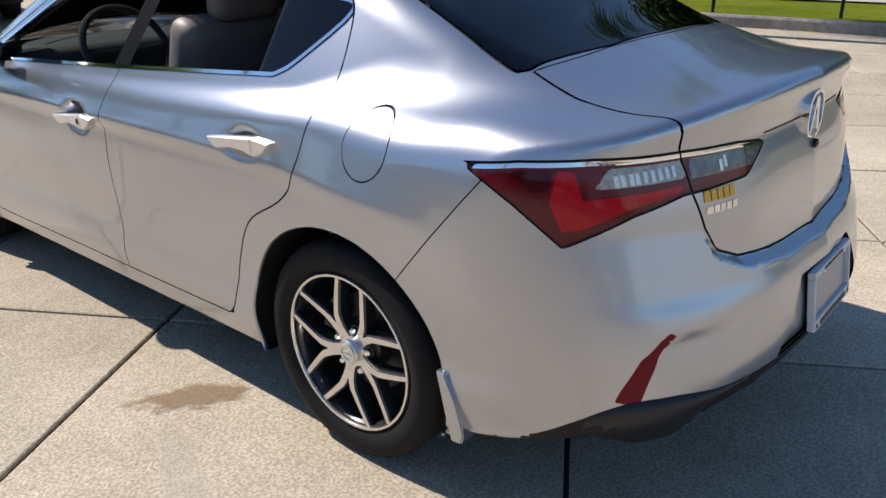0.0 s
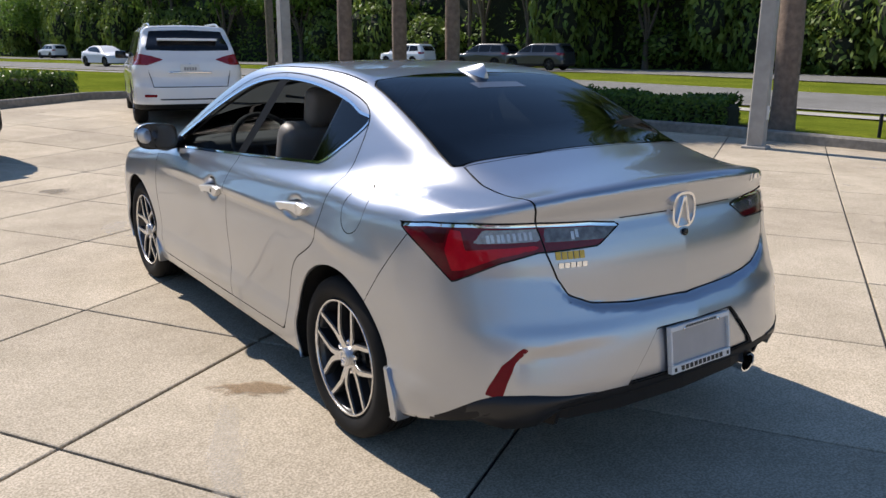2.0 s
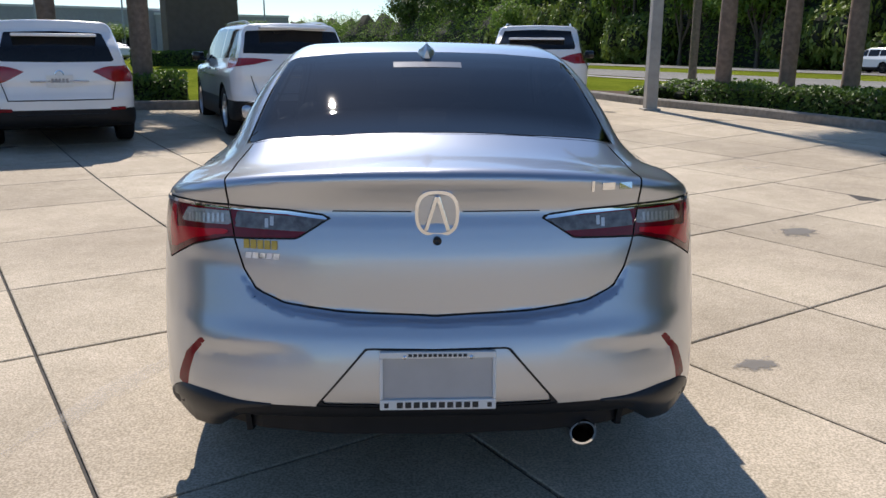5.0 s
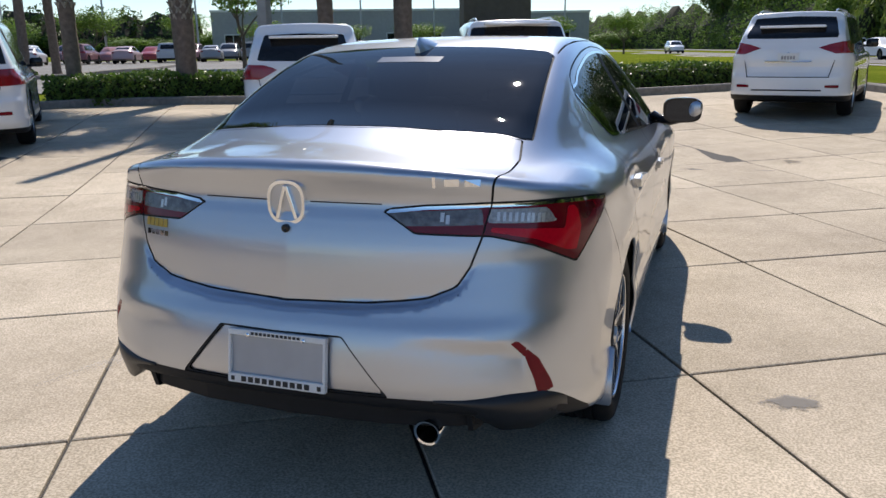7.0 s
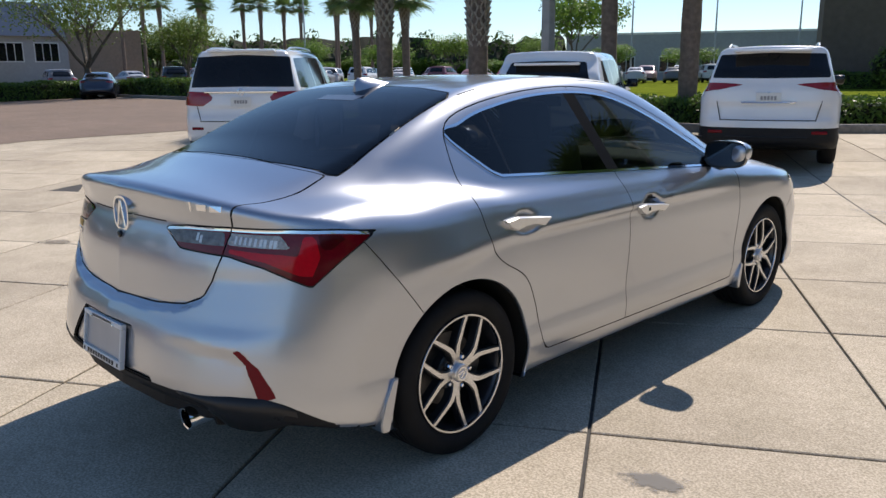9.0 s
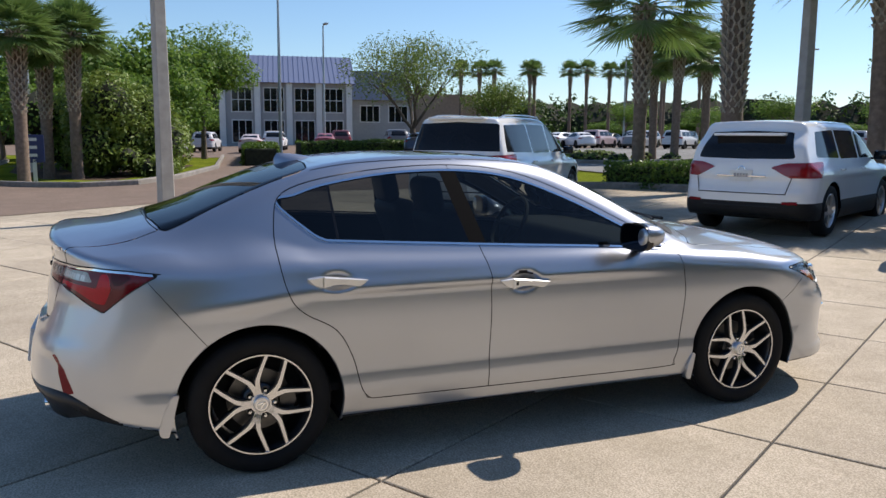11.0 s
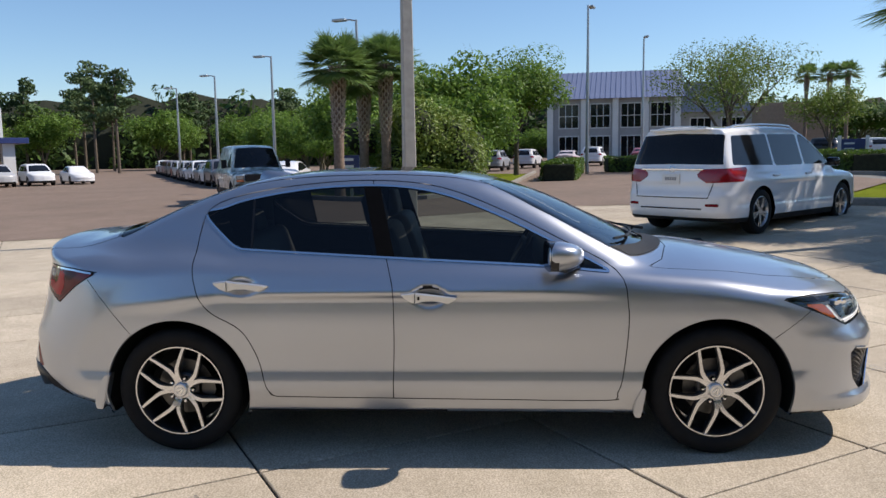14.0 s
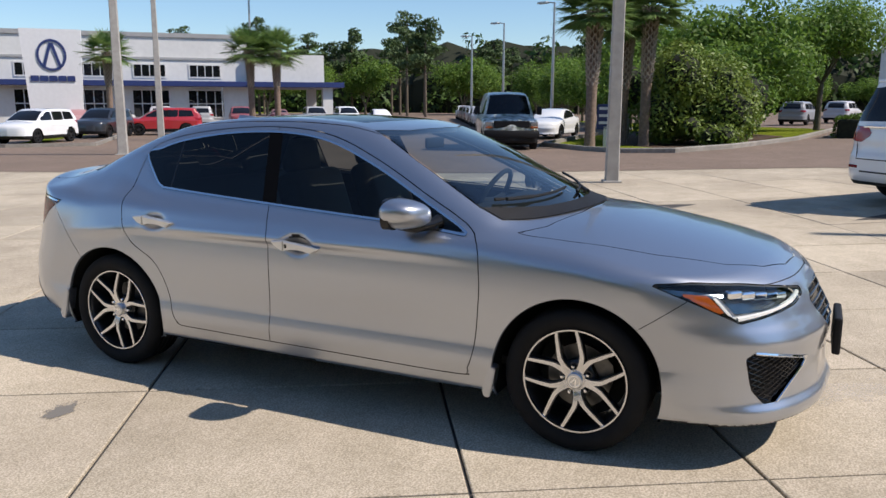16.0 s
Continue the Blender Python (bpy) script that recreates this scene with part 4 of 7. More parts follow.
def mud_flaps():
    to_side = Matrix(((0, 0, 1, 0), (1, 0, 0, 0), (0, 1, 0, 0), (0, 0, 0, 1)))
    for sgn in (1, -1):
        for poly in ([(-.345, .41), (-.372, .41), (-.408, .34), (-.432, .262), (-.425, .232), (-.392, .228), (-.372, .30)], [(2.325, .335), (2.300, .345), (2.272, .28), (2.262, .225), (2.272, .198), (2.298, .196), (2.312, .26)]):
            x = skin_x(poly[0][0], .36)
            bm = bmesh.new()
            add_prism(bm, poly, sgn * (x - .055), sgn * (x + .006), to_side)
            bmesh.ops.recalc_face_normals(bm, faces=bm.faces)
            bmesh.ops.bevel(bm, geom=list(bm.edges), offset=.004, segments=2, affect="EDGES")
            part("mud_flap", bm, SILVER, sedan, smooth=True)


def roof_fin():
    bm = bmesh.new()
    rows = []
    for i in range(12):
        t = i / 11
        h = .064 * (t ** .8) if t < .93 else .064 * (1 - (t - .93) / .07 * .45)
        y = .42 - .205 * t
        w = .038 * math.sin(math.pi * min(max(t * .82 + .12, .02), .98)) ** .7
        z = skin_z(0, y) - .004
        rows.append([bm.verts.new((k * w, y, z + h * (1 - abs(k)) ** .55)) for k in (-1, -.8, -.5, -.22, 0, .22, .5, .8, 1)])
    for a, b in zip(rows, rows[1:]):
        for i in range(8):
            bm.faces.new((a[i], a[i + 1], b[i + 1], b[i]))
    bm.faces.new(rows[0])
    bm.faces.new(rows[-1])
    bmesh.ops.recalc_face_normals(bm, faces=bm.faces)
    part("antenna_fin", bm, SILVER, sedan, "silver shark-fin roof antenna", smooth=True)


def front_details():
    fr, hood = sedan_parts["front"], sedan_parts["hood"]
    # wipers and the black cowl
    vs, fs = [], []
    n = 26
    for i in range(n + 1):
        x = -.70 + 1.40 * i / n
        yb = 2.50 - .36 * abs(x / .7) ** 2.2 * .75
        for dy in (-.055, -.02, .02, .045):
            vs.append((x, yb + dy, skin_z(x, yb + dy) + .006))
        if i:
            k = 4 * i
            fs += [(k - 4 + j, k - 3 + j, k + 1 + j, k + j) for j in range(3)]
    mesh_ob("cowl", vs, fs, BLACK_MATT, sedan, True)
    for x0, x1 in ((.62, .02), (-.02, -.62)):
        pts = []
        for i in range(9):
            t = i / 8
            x = x0 + (x1 - x0) * t
            yb = 2.43 - .27 * abs(x / .7) ** 2.2 - .02 - .05 * t
            pts.append((x, yb, skin_z(x, yb) + .022))
        bm = bmesh.new()
        add_tube(bm, pts, .007, 6)
        add_tube(bm, [(x0, pts[0][1] + .06, pts[0][2] + .004), pts[3]], .009, 6)
        part("wiper", bm, BLACK_MATT, sedan)
    # plate holder, grille bars and the chrome edge of the side openings
    yf = skin_y(0, .52, False)
    bm = bmesh.new()
    add_box(bm, -.16, .16, yf + .005, yf + .040, .375, .545, .01)
    part("front_plate_holder", bm, BLACK_MATT, fr)
    for k in range(7):
        z = .505 + .032 * k
        w = .22 + .11 * min(1, (z - .5) / .15)
        pts = [(x, skin_y(x, z, False) - .010, z) for x in np.linspace(-w, w, 13)]
        bm = bmesh.new()
        add_tube(bm, pts, .005, 6)
        part("grille_bar", bm, BLACK_GLOSS, fr)
    for sgn in (1, -1):
        out = [(.48, .450), (.745, .512), (.765, .49), (.735, .35), (.70, .292), (.65, .292), (.50, .41)]
        top = [(sgn * (out[0][0] + (out[1][0] - out[0][0]) * t), out[0][1] + (out[1][1] - out[0][1]) * t) for t in np.linspace(0, 1, 8)]
        for pts, name, r in ((top, "chrome_edge", .007), ([(sgn * a, b) for a, b in (out[5], out[6], out[0])], "chrome_edge", .005)):
            bm = bmesh.new()
            add_tube(bm, [(x, skin_y(x, z, False) + .002, z) for x, z in pts], r, 6)
            part(name, bm, CHROME, fr)
        # honeycomb of the side openings
        bm = bmesh.new()
        for k in range(-6, 12):
            for d in (1, -1):
                a = []
                for t in np.linspace(0, 1, 22):
                    x, z = .50 + .27 * t, .30 + .022 * k + d * .16 * (t - .5)
                    if poly_sd(np.array([x]), np.array([z]), out)[0] < -.004:
                        a.append((sgn * x, skin_y(sgn * x, z, False) - .012, z))
                if len(a) > 1:
                    add_tube(bm, a, .0028, 5)
        part("mesh_grille", bm, BLACK_GLOSS, fr)
        # lamp cells
        head = [o for o in sedan.children if o.name.startswith("headlight")][0 if sgn > 0 else 1]
        for i in range(5):
            u = .68 + .095 * i
            best = None
            for x in np.linspace(.36, .80, 60):
                y = skin_y(x, .712, False)
                if best is None or abs(x + 3.63 - y - u) < best[0]:
                    best = (abs(x + 3.63 - y - u), x, y)
            bm = bmesh.new()
            add_box(bm, -.034, .034, -.02, .02, -.016, .016, .008, m=Matrix.Translation((sgn * best[1], best[2] - .036, .705 + .008 * i)) @ Matrix.Rotation(-sgn * .75, 4, "Z"))
            part("lamp_cell", bm, CHROME, head)
        # bright daytime strip along the lower edge
        pts = []
        for u in np.linspace(.53, 1.08, 10):
            z = float(np.interp(u, [.5, .62, .85, 1.08], [.712, .684, .662, .642]))
            x = u * .55
            for _ in range(20):
                x += .5 * (u - (x + 3.63 - skin_y(min(x, .86), z, False)))
                x = min(max(x, .3), .86)
            pts.append((sgn * x, skin_y(x, z, False) - .012, z))
        bm = bmesh.new()
        add_tube(bm, pts, .011, 6)
        part("light_strip", bm, FRAME_WHITE, head)


def cabin():
    def cushion(name, x0, x1, y0, y1, z0, z1, tilt=0, bev=.05, material=None, host=None, label=""):
        bm = bmesh.new()
        c = Vector(((x0 + x1) / 2, (y0 + y1) / 2, (z0 + z1) / 2))
        m = Matrix.Translation(c) @ Matrix.Rotation(radians(tilt), 4, "X")
        add_box(bm, -(x1 - x0) / 2, (x1 - x0) / 2, -(y1 - y0) / 2, (y1 - y0) / 2, -(z1 - z0) / 2, (z1 - z0) / 2, bev, m=m, seg=4)
        return part(name, bm, material or SEAT, host or sedan, label, smooth=True)

    for x in (-.37, .37):
        seat = empty("front_seat")
        seat.parent = sedan
        cushion("seat", x - .25, x + .25, 1.15, 1.70, .50, .66, 6, .06, host=seat)
        cushion("backrest", x - .25, x + .25, 1.00, 1.15, .60, 1.13, 18, .06, host=seat)
        cushion("headrest", x - .14, x + .14, .90, 1.00, 1.10, 1.29, 12, .045, host=seat)
    seat = empty("rear_seat")
    seat.parent = sedan
    cushion("seat", -.62, .62, .30, .80, .48, .64, 6, .06, host=seat)
    cushion("backrest", -.62, .62, .14, .28, .58, 1.04, 20, .06, host=seat)
    for x in (-.35, .35):
        cushion("headrest", x - .13, x + .13, .03, .11, 1.00, 1.15, 15, .035, host=seat)
    cushion("parcel_shelf", -.58, .58, -.38, .06, .985, 1.015, 0, .01, LINING)
    cushion("dashboard", -.70, .70, 1.86, 2.36, .74, .955, 0, .07, LINING)
    cushion("centre_console", -.12, .12, 1.15, 1.95, .42, .68, 0, .04, LINING)
    cushion("cabin_floor", -.72, .72, .1, 2.35, .30, .34, 0, .005, LINING)
    bm = bmesh.new()
    m = pose(-.37, 1.80, .93, 62, 0, 0)
    pts = [m @ Vector((.185 * math.cos(a), .185 * math.sin(a), 0)) for a in [2 * math.pi * i / 32 for i in range(33)]]
    add_tube(bm, pts, .015, 8)
    for a in (0, math.pi, -math.pi / 2):
        add_tube(bm, [m @ Vector((0, 0, -.02)), m @ Vector((.18 * math.cos(a), .18 * math.sin(a), 0))], .016, 6)
    part("steering_wheel", bm, LINING, sedan, smooth=True)
    cushion("inside_mirror", -.11, .11, 1.585, 1.605, 1.235, 1.295, 0, .012, LINING)
    # brake lamp behind the rear window, seen as a pale bar
    xs, ys = np.linspace(-.13, .13, 9), (.10, .165)
    top = [(x, y, skin_z(x, y) + .0012) for y in ys for x in xs]
    mesh_ob("high_brake_lamp", top + [(x, y, z - .008) for x, y, z in top], [(i, i + 1, i + 10, i + 9) for i in range(8)] + [(i + 18, i + 27, i + 28, i + 19) for i in range(8)], LAMP_PALE, sedan, label="pale high brake lamp behind the rear window")
    # lining under the roof
    v, t, n = sedan_shell.get("body", -.03)
    keep = (v[t][:, :, 2].min(1) > 1.05) & (v[t][:, :, 1].min(1) > -.45)
    t = t[keep]
    use, inv = np.unique(t, return_inverse=True)
    mesh_ob("headliner", v[use], inv.reshape(-1, 3)[:, ::-1], HEADLINER, sedan, True)


place_wheels()
for _sgn, _tag in ((1, "_r"), (-1, "_l")):
    build_handle(1.275, .797, _sgn, sedan_doors[_tag][0])
    build_handle(.345, .859, _sgn, sedan_doors[_tag][1])
    build_mirror(_sgn)
tail_details()
mud_flaps()
roof_fin()
front_details()
cabin()

# ---- the place: ground, lot, roads ----
ROAD_AT, ROAD_ALONG, ROAD_OUT = Vector((17.6, 14.5)), Vector((-.259, .966)), Vector((.966, .259))


def lie(x, y):
    """How high the ground is: level under the car, rising to the north, falling away behind and down to the road."""
    x, y = np.asarray(x, float), np.asarray(y, float)
    s = np.clip((np.hypot(x, y - 1.3) - 4) / 8, 0, 1)
    o = (x - ROAD_AT.x) * ROAD_OUT.x + (y - ROAD_AT.y) * ROAD_OUT.y
    d = np.clip((o + 8) / 7, 0, 1)
    return .02 * np.clip(y - 1.3, -25, 25) * s * s * (3 - 2 * s) - .3 * d * d * (3 - 2 * d) + .11 * np.exp(-((x + 10) ** 2 + (y - 8) ** 2) / 40) * s


def zat(x, y):
    return float(lie(x, y))


def ground_mat(name, base, dark, scale, fine, bump, rough=.9, dist=.01, spots=None):
    """Three scales of noise in world size: patches, stains and grain."""
    m = bpy.data.materials.new(name)
    m.use_nodes = True
    N, Lk = m.node_tree.nodes, m.node_tree.links
    p = N["Principled BSDF"]
    p.inputs["Roughness"].default_value = rough
    p.inputs["Specular IOR Level"].default_value = .25
    geo = N.new("ShaderNodeNewGeometry").outputs["Position"]
    col = None
    for s, lo, hi, detail, low, high in ((scale, .35, .65, 5, 0, 0), (scale * 7, .32, .68, 7, .86, 1.05), (fine, .38, .62, 2, .66, 1.17), (fine * .23, .30, .70, 4, .85, 1.06)):
        t = N.new("ShaderNodeTexNoise")
        t.inputs["Scale"].default_value, t.inputs["Detail"].default_value = s, detail
        Lk.new(geo, t.inputs["Vector"])
        r = N.new("ShaderNodeMapRange")
        r.inputs["From Min"].default_value, r.inputs["From Max"].default_value = lo, hi
        Lk.new(t.outputs["Fac"], r.inputs["Value"])
        x = N.new("ShaderNodeMix")
        x.data_type = "RGBA"
        Lk.new(r.outputs["Result"], x.inputs["Factor"])
        if col is None:
            x.inputs["A"].default_value, x.inputs["B"].default_value = (*dark, 1), (*base, 1)
            col = x.outputs["Result"]
        else:
            y = N.new("ShaderNodeMix")
            y.data_type, y.blend_type = "RGBA", "MULTIPLY"
            y.inputs["Factor"].default_value = .85
            x.inputs["A"].default_value, x.inputs["B"].default_value = (low, low, low * .97, 1), (high, high, high, 1)
            Lk.new(col, y.inputs["A"])
            Lk.new(x.outputs["Result"], y.inputs["B"])
            col = y.outputs["Result"]
    if spots:
        info = N.new("ShaderNodeObjectInfo")
        r = N.new("ShaderNodeMapRange")
        r.inputs["To Min"].default_value, r.inputs["To Max"].default_value = 1 - spots, 1 + spots
        Lk.new(info.outputs["Random"], r.inputs["Value"])
        y = N.new("ShaderNodeMix")
        y.data_type, y.blend_type = "RGBA", "MULTIPLY"
        y.inputs["Factor"].default_value = 1
        Lk.new(col, y.inputs["A"])
        Lk.new(r.outputs["Result"], y.inputs["B"])
        col = y.outputs["Result"]
    Lk.new(col, p.inputs["Base Color"])
    t = N.new("ShaderNodeTexNoise")
    t.inputs["Scale"].default_value, t.inputs["Detail"].default_value = fine * .8, 4
    Lk.new(geo, t.inputs["Vector"])
    b = N.new("ShaderNodeBump")
    b.inputs["Strength"].default_value, b.inputs["Distance"].default_value = bump, dist
    Lk.new(t.outputs["Fac"], b.inputs["Height"])
    Lk.new(b.outputs["Normal"], p.inputs["Normal"])
    return m


CONCRETE = ground_mat("broomed_concrete", (.56, .485, .383), (.43, .367, .288), .5, 105, .5, .88, .004, .10)
JOINT = mat("joint_filler", (.05, .047, .043), .9, vary=.3, scale=40)
ASPHALT = ground_mat("brown_asphalt", (.235, .175, .14), (.20, .15, .12), .25, 60, .4, .92, .006)
ROAD = ground_mat("road_asphalt", (.25, .245, .235), (.20, .195, .185), .2, 40, .3, .9, .006)
GRASS = ground_mat("lawn", (.20, .235, .03), (.13, .17, .02), .35, 30, 1.0, 1.0, .06)
GRASS.node_tree.nodes["Principled BSDF"].inputs["Specular IOR Level"].default_value = 0.0
MULCH = ground_mat("mulch_bed", (.11, .07, .045), (.07, .045, .03), .8, 30, 1.0, .95, .04)
KERB = mat("kerb_concrete", (.42, .39, .34), .9, vary=.15, scale=14, vary2=.12, scale2=1.2, bump=.3, fine=90, dist=.004)


# darker copy of KERB: shade on the kerb's face is put into the colour
KERB_SHADE = mat("shaded_kerb", (.24, .222, .195), .92, vary=.2, scale=12, vary2=.2, scale2=1.0, bump=.35, fine=80, dist=.005)


def sheet(name, poly, material, lift, label, category, step=3.0):
    """A level-following sheet inside a polygon."""
    p = np.array(poly, float)
    bm = bmesh.new()
    bm.faces.new([bm.verts.new((x, y, 0)) for x, y in poly])
    for k in (0, 1):
        for c in np.arange(math.floor(p[:, k].min() / step) * step + step, p[:, k].max(), step):
            n = [0, 0, 0]
            n[k] = 1
            co = [0, 0, 0]
            co[k] = c
            bmesh.ops.bisect_plane(bm, geom=list(bm.verts) + list(bm.edges) + list(bm.faces), plane_co=co, plane_no=n)
    for v in bm.verts:
        v.co.z = zat(v.co.x, v.co.y) + lift
    bmesh.ops.recalc_face_normals(bm, faces=bm.faces)
    if sum(f.normal.z for f in bm.faces) < 0:
        bmesh.ops.reverse_faces(bm, faces=bm.faces)
    return tagged(part(name, bm, material), label, category, kind="structure")


def build_ground():
    ax = sorted({float(round(v, 2)) for v in np.concatenate([np.arange(-60, 61, 3), np.array([-3000, -1200, -500, -250, -160, -110, -80, 80, 110, 160, 250, 500, 1200, 3000])])})
    n = len(ax)
    vs = [(x, y, zat(x, y) - .035) for y in ax for x in ax]
    fs = [(j * n + i, j * n + i + 1, (j + 1) * n + i + 1, (j + 1) * n + i) for j in range(n - 1) for i in range(n - 1)]
    tagged(mesh_ob("ground", vs, fs, GRASS, None, True), "green lawn and verge reaching to the far woods", "ground", kind="structure")


LOT = [(-8.6, -22), (-11.3, -8), (-12.6, -3.6), (-14.2, 0), (-15.8, 3.8), (-14.6, 7.6), (-12.6, 9.2), (-11.3, 10.7), (-9.3, 11.4), (-4.2, 12.7), (-.6, 15.0), (1.8, 17.0), (4.2, 17.2), (5.2, 14.4), (6.6, 11.8), (8.35, 7.9), (9.25, 5.5), (9.8, 2.5), (11.0, -6), (13, -22)]
KERB_LINE = [(-14.3, 7.9), (-12.5, 9.2), (-11.3, 10.7), (-9.3, 11.4), (-4.2, 12.7), (-.6, 15.0), (1.8, 17.0), (4.1, 17.2), (5.1, 14.5), (6.6, 11.8), (8.35, 7.9), (9.25, 5.5), (9.8, 2.5), (11.0, -6), (13, -22)]
TURN = radians(31.0)
A_AX, B_AX = Vector((math.cos(TURN), math.sin(TURN))), Vector((-math.sin(TURN), math.cos(TURN)))
A_LINES = [-.04 + 1.232 * k for k in range(-24, 25)]
B_LINES = [-.17 - 1.45 * k for k in range(16, 0, -1)] + [-.17, 1.365, 2.57, 3.9] + [3.9 + 1.35 * k for k in range(1, 18)]


def build_slabs():
    sheet("joint_bed", LOT, JOINT, -.014, "dark filled joints between the concrete slabs", "pavement")
    lot = tagged(empty("pavement"), "pale concrete slabs of the parking lot with dark joints", "pavement", kind="structure")
    todo = []
    p = np.array(LOT)
    rng = random.Random(4)
    for a0, a1 in zip(A_LINES, A_LINES[1:]):
        for b0, b1 in zip(B_LINES, B_LINES[1:]):
            c = A_AX * (a0 + a1) / 2 + B_AX * (b0 + b1) / 2
            if poly_sd(np.array([c.x]), np.array([c.y]), p)[0] < .55:
                todo.append(((c - Vector((1.5, 1.5))).length, a0, a1, b0, b1))
    todo.sort()
    rest_v, rest_f = [], []
    for i, (_, a0, a1, b0, b1) in enumerate(todo):
        g, ch, tip = .0078, .005, rng.uniform(-.0015, .0015)
        ring = []
        for inset, dz in ((g, -.02), (g, -ch * .7), (g + ch, 0)):
            for a, b in ((a0 + inset, b0 + inset), (a1 - inset, b0 + inset), (a1 - inset, b1 - inset), (a0 + inset, b1 - inset)):
                q = A_AX * a + B_AX * b
                ring.append((q.x, q.y, zat(q.x, q.y) + dz + tip))
        faces = [(8, 9, 10, 11)] + [(k * 4 + j, k * 4 + (j + 1) % 4, k * 4 + 4 + (j + 1) % 4, k * 4 + 4 + j) for k in (0, 1) for j in range(4)]
        if i < 300:
            mesh_ob("slab", ring, faces, CONCRETE, lot)
        else:
            o = len(rest_v)
            rest_v += ring
            rest_f += [tuple(k + o for k in f) for f in faces]
    if rest_f:
        ob = mesh_ob("slabs", rest_v, rest_f, CONCRETE, lot)
        tagged(ob, kind="stuff")


def kerb_run(line, width=.16, height=.165, name="kerb", inside=True):
    bm = bmesh.new()
    prof = [(0, -.02), (0, height - .03), (.025, height), (width, height), (width, -.02)]
    pts = []
    for (x0, y0), (x1, y1) in zip(line, line[1:]):
        n = max(1, int(math.hypot(x1 - x0, y1 - y0) / 1.5))
        pts += [(x0 + (x1 - x0) * k / n, y0 + (y1 - y0) * k / n) for k in range(n)]
    pts.append(line[-1])
    rows = []
    for i, (x, y) in enumerate(pts):
        ax_, ay = pts[max(i - 1, 0)]
        bx, by = pts[min(i + 1, len(pts) - 1)]
        d = Vector((bx - ax_, by - ay)).normalized()
        nrm = Vector((-d.y, d.x)) if inside else Vector((d.y, -d.x))
        rows.append([bm.verts.new((x + nrm.x * u, y + nrm.y * u, zat(x, y) + h)) for u, h in prof])
    for a, b in zip(rows, rows[1:]):
        for j in range(len(prof) - 1):
            bm.faces.new((a[j], b[j], b[j + 1], a[j + 1]))
    bmesh.ops.recalc_face_normals(bm, faces=bm.faces)
    return tagged(part(name, bm, KERB_SHADE), "concrete kerb along the edge of the paving, coloured dark for its shaded face", "kerb", kind="structure")




def road_point(s, o):
    return ROAD_AT + ROAD_ALONG * s + ROAD_OUT * o


def build_roads():
    sheet("driveway", [(-8.4, -22.5), (-11.1, -8), (-12.4, -3.6), (-14.0, 0), (-15.6, 3.8), (-14.4, 7.4), (-16, 10.5), (-24, 16), (-47, 17), (-48, 5), (-31, 2.5), (-24, .5), (-21.5, -2.5), (-25, -6.2), (-33, -7), (-48, -7.7), (-95, -30.5), (-100, -62), (-40, -44), (-19.5, -28.5), (-14, -36)], ASPHALT, .008, "brown asphalt drive beside the lot", "road")
    sheet("parking_lot", [(-20, -28), (-15, -75), (-170, -95), (-170, 66), (-72, 72), (-47, 17), (-48, 4), (-95, -30), (-100, -50), (-40, -44)], ASPHALT, -.02, "worn asphalt car park of the dealership", "parking lot", 6.0)
    sheet("verge", [(-19.0, -28.5), (-21.5, -26.2), (-40, -42.7), (-41, -44), (-38.5, -46), (-21.5, -31)], GRASS, .004, "narrow grass strip behind the kerb", "verge")
    # unseen; added so the boot lid reflects pale concrete, not green lawn
    sheet("forecourt", [(-13.8, -36), (-8.4, -22.6), (12.9, -22.6), (60, -22.6), (60, -120), (-14.6, -120)], CONCRETE, -.004, "unseen pale concrete added behind the lot for reflections", "pavement", 8.0)
    for o0, o1, nm in ((0, 8.0, "road"), (17, 24.5, "road")):
        sheet(nm, [tuple(road_point(-70, o0)), tuple(road_point(-70, o1)), tuple(road_point(330, o1)), tuple(road_point(330, o0))], ROAD, .01, "grey asphalt road past the lot", "road", 6.0)
        for o in (o0 + .2, o1 - .2):
            sheet("road_line", [tuple(road_point(-70, o)), tuple(road_point(-70, o + .14)), tuple(road_point(120, o + .14)), tuple(road_point(120, o))], KERB, .016, "pale line along the edge of the road", "road marking", 6.0)
    sheet("lane", [(-47, 16.5), (-24, 15.0), (-17.5, 14.6), (-15.6, 15.6), (-14.9, 18.5), (-15.6, 23), (-17.5, 29), (-21, 37), (-28, 48), (-40, 64), (-75, 70)], ROAD, .006, "pale lane beyond the hedge", "road", 6.0)
    sheet("sidewalk", [tuple(road_point(-70, -2.2)), tuple(road_point(-70, -1.0)), tuple(road_point(120, -1.0)), tuple(road_point(120, -2.2))], KERB, .02, "narrow concrete path beside the road", "path", 6.0)


def reflection_wall():
    # unseen wall, added so the car's tail reflects something pale at the horizon
    host = tagged(empty("wall_south"), "unseen pale wall added to brighten the car's reflections", "wall", kind="structure")
    for i in range(12):
        part("wall_panel", box_bm(-14 + 6 * i, -8.02 + 6 * i, -58, -57.6, -.6, 4.6, .02), KERB, host)


build_ground()
build_roads()
reflection_wall()
kerb_run(KERB_LINE)
kerb_run([(-95, -30), (-48, -7.5), (-33, -6.8), (-25, -6.0), (-22, -3.6), (-20.8, -2.0), (-21.2, -.4), (-24, 1.0), (-31, 2.9), (-48, 4.9)], name="kerb", inside=True)
kerb_run([(-12, -42), (-18.8, -28.2), (-21.5, -26), (-40, -42.5)], name="kerb", inside=False)
